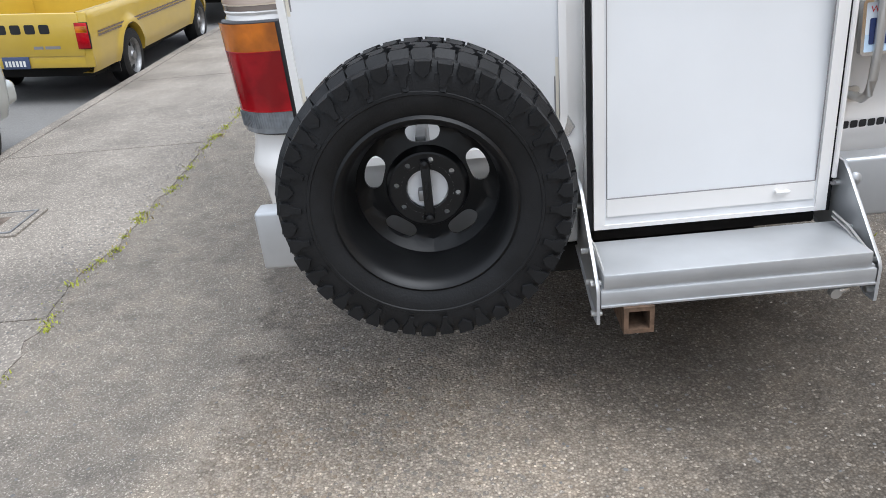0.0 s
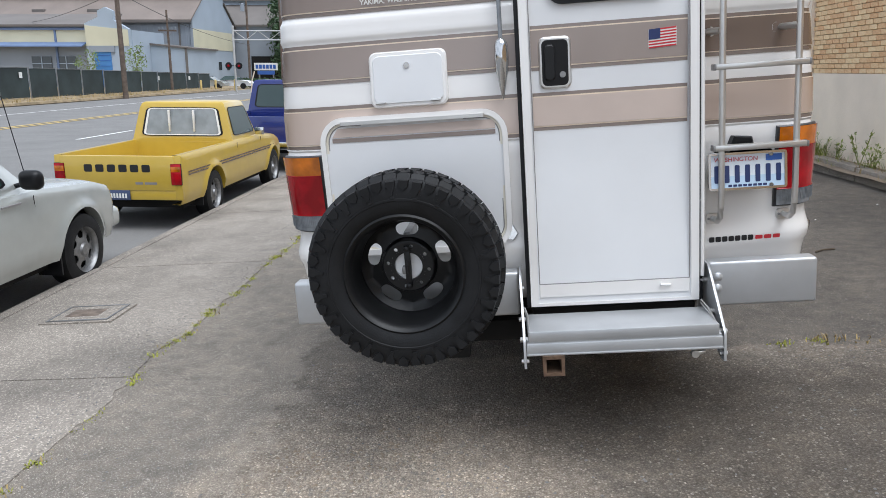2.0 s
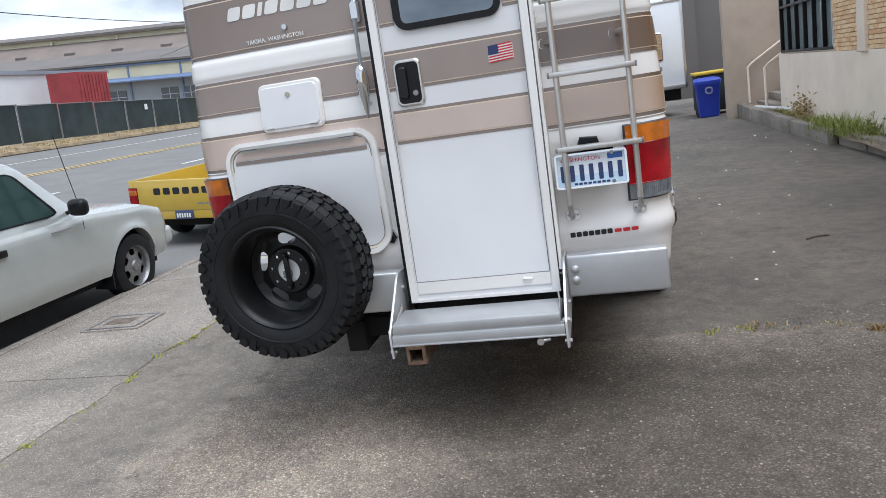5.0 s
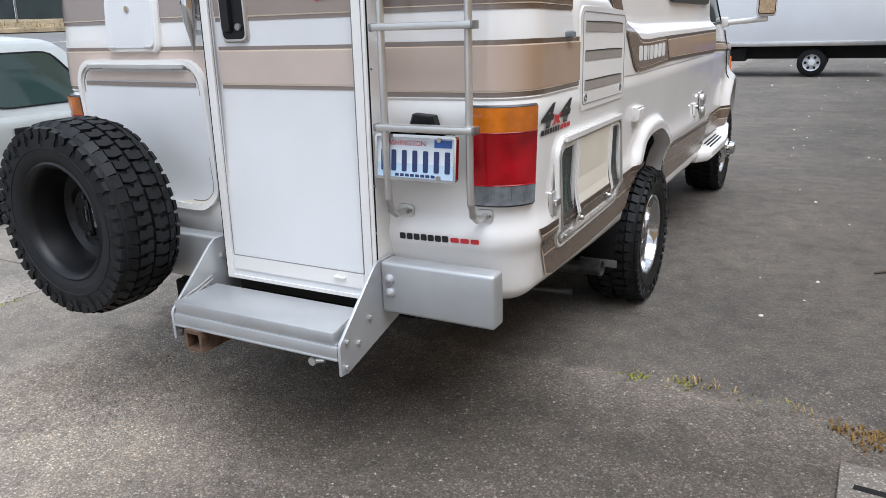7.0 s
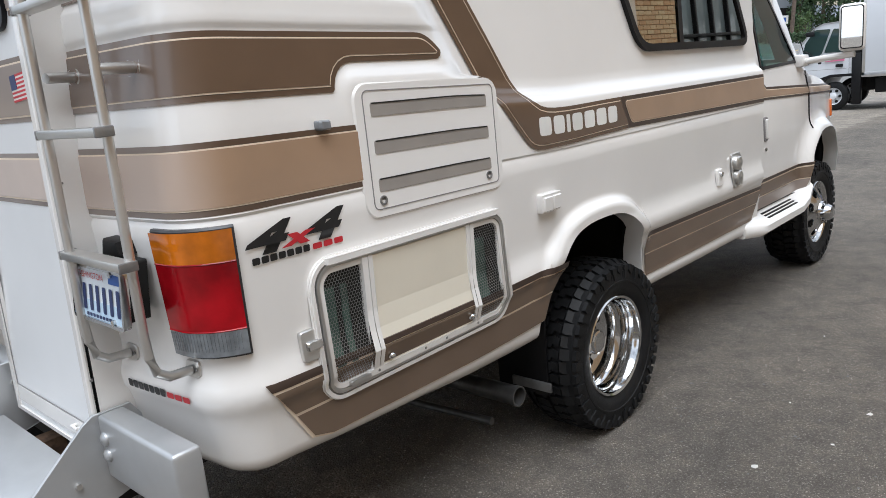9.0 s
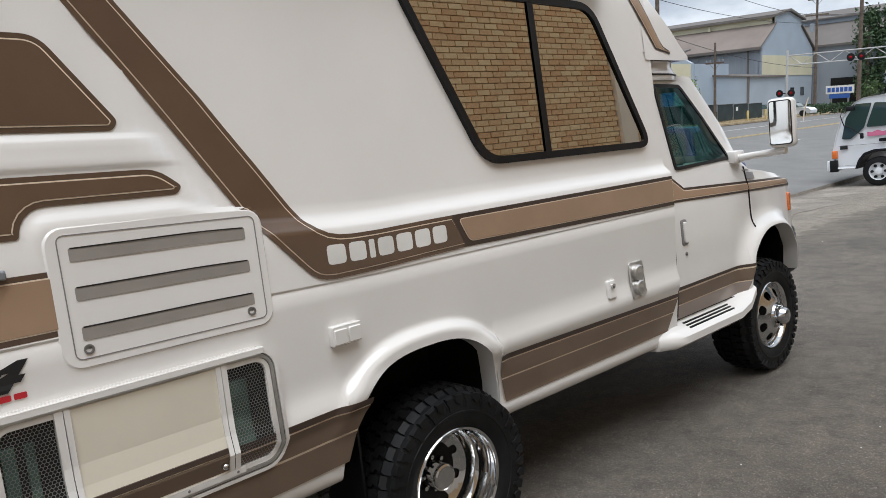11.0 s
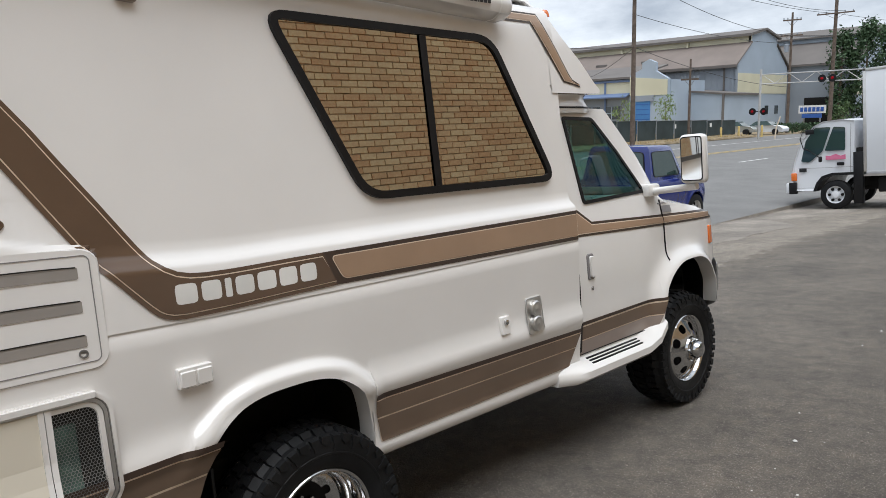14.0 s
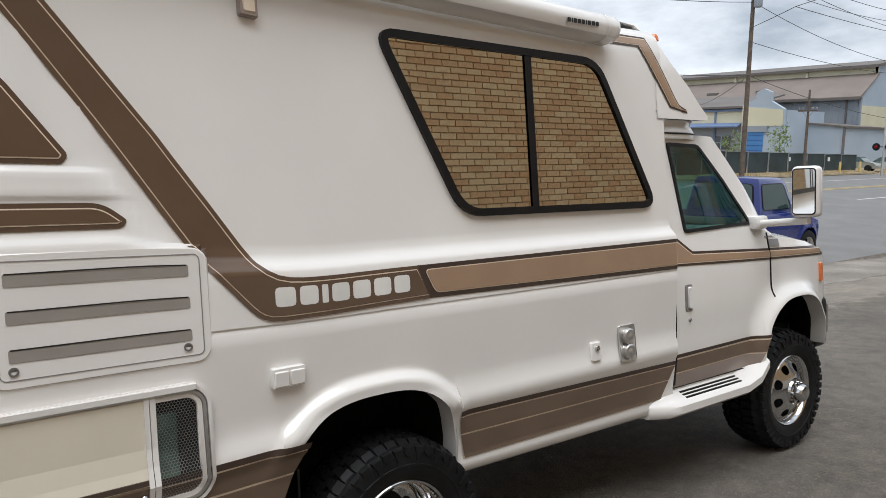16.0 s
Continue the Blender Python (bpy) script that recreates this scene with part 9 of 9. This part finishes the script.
# ---- sign, bollards, shrubs, parked cars ----
sign = far("sign_board", (-26.7, 96, 0), "blue and white company sign on posts", "sign")
block("board", sign, -28.0, -24.9, 95.9, 96.1, 2.0, 2.95, M_WHITEINK, "white sign face")
block("foot_panel", sign, -27.6, -25.3, 95.9, 96.0, 1.45, 1.95, M_SIGNBLUE, "blue strip")
for k in range(6):
    x = -27.8 + 0.47 * k
    block("sign_block", sign, x, x + 0.36, 95.86, 95.9, 2.2, 2.72, M_SIGNBLUE)
for x in (-27.4, -25.5):
    block("post", sign, x - 0.08, x + 0.08, 96.0, 96.12, -0.2, 2.0, M_STEEL)
for x, y in ((-23.5, 65.8), (-23.3, 69.0), (-22.6, 72.5)):
    b = far("bollard", (x, y, 0), "yellow steel bollard beside the verge", "bollard", "bollards along the street")
    bm = bmesh.new()
    lathe(bm, [(-0.1, 0.1), (1.0, 0.1), (1.08, 0.07), (1.1, 0.0005)], 14, "z", (x, y, 0))
    put("post", bm, M_MARKY, b, smooth=True)


def leaves(bm, rng, count, where, size):
    """Many small folded leaves; where gives a place for each."""
    for k in range(count):
        c = where(rng)
        a, e = rng.uniform(0, 6.28), rng.uniform(-1.2, 1.2)
        d = Vector((math.cos(a) * math.cos(e), math.sin(a) * math.cos(e), math.sin(e)))
        s = d.cross(Vector((rng.uniform(-1, 1), rng.uniform(-1, 1), rng.uniform(-1, 1)))).normalized()
        h = size * rng.uniform(0.6, 1.4)
        q = [c - d * h, c + s * h * 0.45, c + d * h, c - s * h * 0.45]
        bm.faces.new([bm.verts.new(p) for p in q])


def tree(base, height, crown0, rx, seed, count, size, mt, label, columnar=True):
    rng = random.Random(seed)
    th = far("tree", base, label, "tree")
    bx, by, bz = base
    bm = bmesh.new()
    rows = []
    for k in range(7):
        z = bz - 0.2 + (height * 0.85) * k / 6
        r = 0.025 * height * (1 - 0.85 * k / 6)
        rows.append([bm.verts.new((bx + r * math.cos(a) + 0.1 * math.sin(z), by + r * math.sin(a), z)) for a in np.linspace(0, 2 * math.pi, 9)[:-1]])
    grid_faces(bm, rows, close=True)
    tr = put("trunk", bm, M_BARK, th, "", True)
    tips = []
    for k in range(14):
        z = crown0 + (height - crown0) * (0.05 + 0.85 * k / 13)
        a = rng.uniform(0, 6.28)
        f = (z - crown0) / (height - crown0)
        L = rx * (0.75 if columnar else 0.9) * math.sin(math.pi * min(0.97, 0.15 + 0.8 * f))
        tip = Vector((bx + L * math.cos(a), by + L * math.sin(a), z + L * (0.9 if columnar else 0.4)))
        tips.append(tip)
        bm = bmesh.new()
        rod(bm, (bx, by, z), tip, 0.05 if columnar else 0.03, 6, 0.01)
        put("limb", bm, M_BARK, th, "", True, parent=tr)

    clumps = []
    for k in range(70 if columnar else 26):
        f = rng.random()
        w = rx * (0.35 + 0.75 * math.sin(math.pi * (0.12 + 0.8 * f))) * rng.uniform(0.35, 1.05)
        a = rng.uniform(0, 6.28)
        clumps.append((Vector((bx + w * math.cos(a), by + w * math.sin(a), crown0 + (height - crown0) * f)), rng.uniform(0.25, 0.55) * rx))

    def where(r):
        c, w = r.choice(clumps)
        return c + Vector((r.gauss(0, 0.5), r.gauss(0, 0.5), r.gauss(0, 0.75))) * w

    bm = bmesh.new()
    leaves(bm, rng, count, where, size)
    ob = put("crown", bm, mt, th, "dense green leaves" if columnar else "sparse light green leaves")


for k, (x, h, w) in enumerate(((-29.6, 12.9, 1.7), (-26.6, 13.6, 1.9), (-23.6, 12.7, 1.8), (-20.6, 13.2, 1.9), (-17.6, 12.4, 1.8))):
    tree((x, 115 + 0.6 * (k % 2), 0), h, 1.6, w, 20 + k, 3200, 0.26, M_LEAF2, "tall narrow dark green tree in a row")
tree((-37.6, 72, 0), 3.9, 1.0, 0.95, 41, 520, 0.12, M_LEAFL, "small light green tree behind the fence", False)
tree((-32.6, 72, 0), 4.2, 0.9, 1.15, 42, 620, 0.12, M_LEAFL, "small light green tree behind the fence", False)
tree((-22.0, 93, 0), 3.0, 0.3, 0.9, 43, 500, 0.13, M_LEAF, "small green bush beside the sign", False)
hedge = bmesh.new()
rng = random.Random(9)
leaves(hedge, rng, 3600, lambda r: Vector((r.uniform(-25.5, -17.0), 82 + r.uniform(-0.6, 0.6), 0.1 + 1.05 * r.random() ** 0.7 * (0.85 + 0.15 * math.sin(r.random() * 9)))), 0.12)
h_t = far("hedge", (-21, 82, 0), "low clipped green hedge", "hedge")
put("foliage", hedge, M_LEAF2, h_t)

for bx, by, mt, lab in ((-27.6, 78.0, M_SILVER, "silver car parked behind the fence"), (-25.2, 79.5, M_BOXWHITE, "white car parked behind the fence"), (-30.3, 77.0, M_DKGREY, "dark car parked behind the fence")):
    th = far("parked_car", (bx, by, 0), lab, "car")
    bm = bmesh.new()
    rows = []
    for w, dz in ((0.62, -0.02), (0.86, 0.0), (0.86, 0.0), (0.62, -0.02)):
        s = -1 if len(rows) < 2 else 1
        rows.append([bm.verts.new((bx + u, by + s * w, z + dz)) for u, z in ((-2.1, 0.3), (-2.15, 0.7), (-1.9, 0.88), (-1.2, 0.95), (1.0, 0.95), (1.9, 0.82), (2.15, 0.6), (2.1, 0.3))])
    grid_faces(bm, rows, close=False)
    for r in (rows[0], rows[-1]):
        bm.faces.new(r)
    put("body", bm, mt, th, smooth=True)
    bm = bmesh.new()
    rows = []
    for w0, w1 in ((-0.8, -0.62), (0.8, 0.62)):
        rows.append([bm.verts.new((bx + u, by + (w1 if z > 1 else w0), z)) for u, z in ((-1.3, 0.94), (-0.7, 1.38), (0.4, 1.4), (1.05, 0.94))])
    grid_faces(bm, rows)
    for r in rows:
        bm.faces.new(r)
    put("cabin", bm, M_CARGLASS, th, "dark car windows", smooth=True)
    for u in (-1.35, 1.35):
        bm = bmesh.new()
        lathe(bm, [(by - 0.88, 0.0005), (by - 0.88, 0.30), (by - 0.68, 0.31), (by - 0.68, 0.0005)], 18, "y", (bx + u, 0, 0.31))
        put("wheel", bm, M_RUBBER, th, smooth=True)

# ---- small things on the ground ----
rng = random.Random(3)


def weed_patch(name, spots, label, mt, n, h, spread, base=0.0):
    """Blades that rise from many small clumps."""
    bm = bmesh.new()
    for x, y, k in spots:
        for j in range(int(n * k)):
            a = rng.uniform(0, 6.28)
            d = Vector((math.cos(a), math.sin(a), 0))
            p = Vector((x + rng.gauss(0, spread), y + rng.gauss(0, spread), base))
            hh = h * rng.uniform(0.35, 1.1) * (0.6 + 0.4 * k)
            w = d.cross(Vector((0, 0, 1))) * rng.uniform(0.002, 0.005)
            m = p + d * hh * 0.35 + Vector((0, 0, hh * 0.7))
            t = p + d * hh * rng.uniform(0.5, 1.1) + Vector((0, 0, hh * rng.uniform(0.6, 1.1)))
            flat_poly(bm, [p - w, p + w, m + w * 0.8, m - w * 0.8])
            flat_poly(bm, [m - w * 0.8, m + w * 0.8, t])
    return part(name, bm, mt, None, label, smooth=False, category="weeds", kind="stuff")


edge = [(-2.54 + rng.gauss(0, 0.02), rng.uniform(-1.0, 6.0), rng.uniform(0.1, 1.0) ** 1.4) for k in range(110)]
edge = [(pave_edge(y) + 0.012 + (x + 2.54) * 0.3, y, k) for x, y, k in edge]
weed_patch("weeds", edge, "small yellow green weeds along the sidewalk edge", M_MOSS, 34, 0.020, 0.022)
weed_patch("dry_weeds", [(x + 0.01, y + 0.03, k) for x, y, k in edge[::2]], "dry straw along the sidewalk edge", M_DRYW, 10, 0.03, 0.035)
weed_patch("weeds", [(1.25, 0.96, 1.0), (1.21, 0.95, 0.6), (1.43, 0.98, 0.8), (1.46, 0.97, 0.5), (1.86, 0.95, 0.3)], "small weeds in the asphalt seam", M_MOSS, 24, 0.022, 0.026)
weed_patch("dry_weeds", [(1.44, 0.99, 0.7), (1.56, 0.99, 0.6), (1.66, 0.96, 0.4), (1.9, 0.92, 0.4)], "dry weeds in the asphalt seam", M_DRYW, 26, 0.045, 0.03)
weed_patch("weeds", [(4.12 + rng.uniform(-0.1, 0.12), rng.uniform(3, 13.5), rng.uniform(0.3, 1.0)) for k in range(70)], "green weeds in the planter", M_GREENS, 22, 0.16, 0.06, 0.1)
weed_patch("dry_weeds", [(4.12 + rng.uniform(-0.12, 0.12), rng.uniform(3, 14), rng.uniform(0.3, 1.0)) for k in range(60)], "dry weeds in the planter", M_DRYW, 22, 0.14, 0.07, 0.1)
weed_patch("weeds", [(4.0 + rng.uniform(-0.15, 0.2), rng.uniform(7.6, 9.6), 1.0) for k in range(34)], "bushy weeds over the planter kerb", M_GREENS, 34, 0.26, 0.07, 0.12)
weed_patch("weeds", [(3.80, rng.uniform(4, 14), rng.uniform(0.2, 0.6)) for k in range(12)], "weeds at the foot of the planter kerb", M_GREENS, 16, 0.07, 0.02)
tall = bmesh.new()
for cx, cy, hh in ((4.16, 6.1, 0.34), (4.20, 6.5, 0.50), (4.14, 7.0, 0.30), (4.18, 7.6, 0.36)):
    for k in range(7):
        a = rng.uniform(0, 6.28)
        tip = Vector((cx + 0.12 * math.cos(a), cy + 0.16 * math.sin(a), 0.1 + hh * rng.uniform(0.6, 1.0)))
        rod(tall, (cx, cy, 0.1), tip, 0.004, 5, 0.002)
        for j in range(9):
            f = rng.uniform(0.3, 1.0)
            p = Vector((cx, cy, 0.1)).lerp(tip, f)
            d = Vector((rng.uniform(-1, 1), rng.uniform(-1, 1), rng.uniform(-0.2, 0.7))).normalized()
            w = d.cross(Vector((0, 0, 1))).normalized() * 0.014
            flat_poly(tall, [p, p + d * 0.03 + w, p + d * 0.065, p + d * 0.03 - w])
part("tall_weeds", tall, M_GREENS, None, "tall leafy green weeds in the planter", smooth=False, category="weeds", kind="stuff")
bush = bmesh.new()
leaves(bush, rng, 260, lambda r: Vector((4.2 + r.gauss(0, 0.08), 11.6 + r.gauss(0, 0.16), 0.15 + abs(r.gauss(0, 0.14)))), 0.035)
part("bushy_weed", bush, M_DRYW, None, "pale dry bushy weed in the planter", smooth=False, category="weed", kind="stuff")


def specks(name, n, area, size, mt, label, seed, cat="gravel", drift=False, z0=0.0):
    r = random.Random(seed)
    bm = bmesh.new()
    for k in range(n):
        x, y = r.uniform(area[0], area[1]), r.gauss(area[2], area[3]) if drift else r.uniform(area[2], area[3])
        if drift and noise.noise((x * 2.2, y * 3, seed)) < -0.05:
            continue
        s = size * r.uniform(0.4, 1.5)
        z1 = z0 + dip(x, y)
        top = bm.verts.new((x + r.uniform(-s, s) * 0.2, y + r.uniform(-s, s) * 0.2, z1 + s * r.uniform(0.5, 0.9)))
        ring = [bm.verts.new((x + s * r.uniform(0.6, 1.2) * math.cos(a), y + s * r.uniform(0.6, 1.2) * math.sin(a), z1 + 0.0005)) for a in (0, 1.3, 2.6, 3.9, 5.2)]
        for i in range(5):
            bm.faces.new((ring[i], ring[(i + 1) % 5], top))
    return part(name, bm, mt, None, label, smooth=False, category=cat, kind="stuff")


specks("gravel", 4200, (-2.5, 3.6, -2.4, 1.4), 0.006, M_CONCRETE, "loose pale gravel on the asphalt", 11)
specks("gravel", 1600, (-2.5, 3.6, -2.2, 3.0), 0.006, M_ROAD, "loose grey gravel on the asphalt", 12)
specks("gravel", 700, (1.2, 3.9, 2, 14), 0.008, M_CONCRETE, "loose pale gravel on the asphalt", 13)
specks("gravel", 700, (1.15, 3.9, 0.9, 0.16), 0.008, M_CONCRETE, "crumbled pale gravel along the asphalt seam", 17, drift=True)
specks("gravel", 500, (1.15, 3.9, 0.9, 0.12), 0.007, M_DIRT, "brown crumbs along the asphalt seam", 18, drift=True)
specks("gravel", 420, (-1.25, -0.35, -0.25, 0.22), 0.009, M_CONCRETE, "crumbled pale chips beside the spare wheel", 23, drift=True)
specks("gravel", 360, (-1.35, -0.6, -0.15, 0.20), 0.008, M_DIRT, "brown soil crumbs beside the spare wheel", 24, drift=True)
specks("litter", 70, (1.3, 3.8, 1, 17), 0.011, M_WHITEINK, "small white litter on the asphalt", 14, "litter")
specks("litter", 34, (-2.3, 3.8, 8, 30), 0.022, M_WHITEINK, "small white litter on the asphalt", 15, "litter")
specks("gravel", 2600, (-2.55, -2.15, -2.5, 6), 0.008, M_CONCRETE, "crumbs along the sidewalk edge", 16)
specks("gravel", 1800, (-3.0, -2.52, -2.5, 8), 0.006, M_ROAD, "dark grit on the sidewalk", 19, z0=0.0065)
specks("gravel", 1200, (-2.9, -2.5, -2.5, 8), 0.007, M_CONCRETE, "pale grit on the sidewalk", 20, z0=0.0065)
cover = tagged(empty("utility_cover", (-3.47, 2.1, 0.02)), "rusty utility cover set in the sidewalk", "utility cover")
bm = bmesh.new()
box(bm, -3.75, -3.19, 1.9, 2.32, 0.0, 0.026, 0.004)
part("frame", bm, M_CONCRETE, cover, "concrete collar")
bm = bmesh.new()
box(bm, -3.70, -3.24, 1.94, 2.28, 0.01, 0.030, 0.003)
lid = part("lid", bm, M_CONCRETE, cover, "grey worn lid")
bm = bmesh.new()
box(bm, -3.62, -3.36, 2.03, 2.20, 0.025, 0.0325, 0.002)
part("rusty_plate", bm, M_COVER, lid, "rusty iron plate")
for x0, x1, y0, y1 in ((-3.71, -3.695, 1.93, 2.29), (-3.245, -3.23, 1.93, 2.29), (-3.695, -3.245, 1.93, 1.945), (-3.695, -3.245, 2.275, 2.29)):
    bm = bmesh.new()
    box(bm, x0, x1, y0, y1, 0.02, 0.034, 0.002)
    part("lid_edge", bm, M_STEEL, lid, "dark iron edge")
bm = bmesh.new()
tube(bm, [(2.20, 2.88, 0.008), (2.28, 2.93, 0.012), (2.38, 2.95, 0.008)], 0.007, 6)
part("stick", bm, M_BARK, None, "dark broken stick on the asphalt", category="stick")
meter = tagged(empty("meter_box_cover", (2.4, 0.1, 0)), "pale concrete meter box cover set in the asphalt", "utility cover")
part("cover_slab", plate(round_poly([(2.055, 0.575), (2.03, -0.30), (2.72, -0.33), (2.75, 0.56)], 0.015, 2), 0.022, lambda x, y, w: Vector((x, y, w)), 0.004), M_CONCRETE, meter, "pale concrete slab")
part("lift_slot", plate([(2.10, 0.44), (2.095, 0.41), (2.24, 0.40), (2.245, 0.43)], 0.0235, lambda x, y, w: Vector((x, y, w))), M_UNDER, meter, "dark lifting slot", smooth=False)
weed_patch("dry_weeds", [(2.05 + 0.05 * k + rng.gauss(0, 0.02), 0.80 + rng.gauss(0, 0.03), 1.0) for k in range(14)], "brown dry moss beside the meter cover", M_RUSTMOSS, 60, 0.022, 0.03)
hyd = far("fire_hydrant", (-24.2, 23.9, 0.15), "orange fire hydrant before the fence", "hydrant")
bm = bmesh.new()
lathe(bm, [(0.3, 0.14), (0.36, 0.14), (0.36, 0.10), (0.95, 0.10), (0.97, 0.14), (1.0, 0.14), (1.12, 0.09), (1.2, 0.03), (1.2, 0.0005)], 16, "z", (-24.2, 23.9, 0.0))
put("barrel", bm, M_ORANGE, hyd, "orange painted barrel", True)
for s in (-1, 1):
    bm = bmesh.new()
    rod(bm, (-24.2, 23.9 + s * 0.09, 0.8), (-24.2, 23.9 + s * 0.19, 0.8), 0.05, 12)
    put("outlet_cap", bm, M_ORANGE, hyd, "", True)
# pale spray-painted loops on the screen
for cy, cz, r, sg in ((20.6, 1.75, 0.30, 1), (21.5, 1.55, 0.40, -1), (22.5, 1.85, 0.30, 1), (23.3, 1.45, 0.38, -1), (24.3, 1.75, 0.28, 1), (25.4, 1.6, 0.33, -1)):
    bm = bmesh.new()
    tube(bm, [(-24.90, cy + r * math.sin(a * 1.3) * sg, cz + 0.9 * r * math.cos(a) + 0.1 * math.sin(3 * a)) for a in np.linspace(0, 5.2, 18)], 0.018, 5)
    put("spray_mark", bm, M_BLDGREY, fence, "pale sprayed line", True)
fill_bricks()
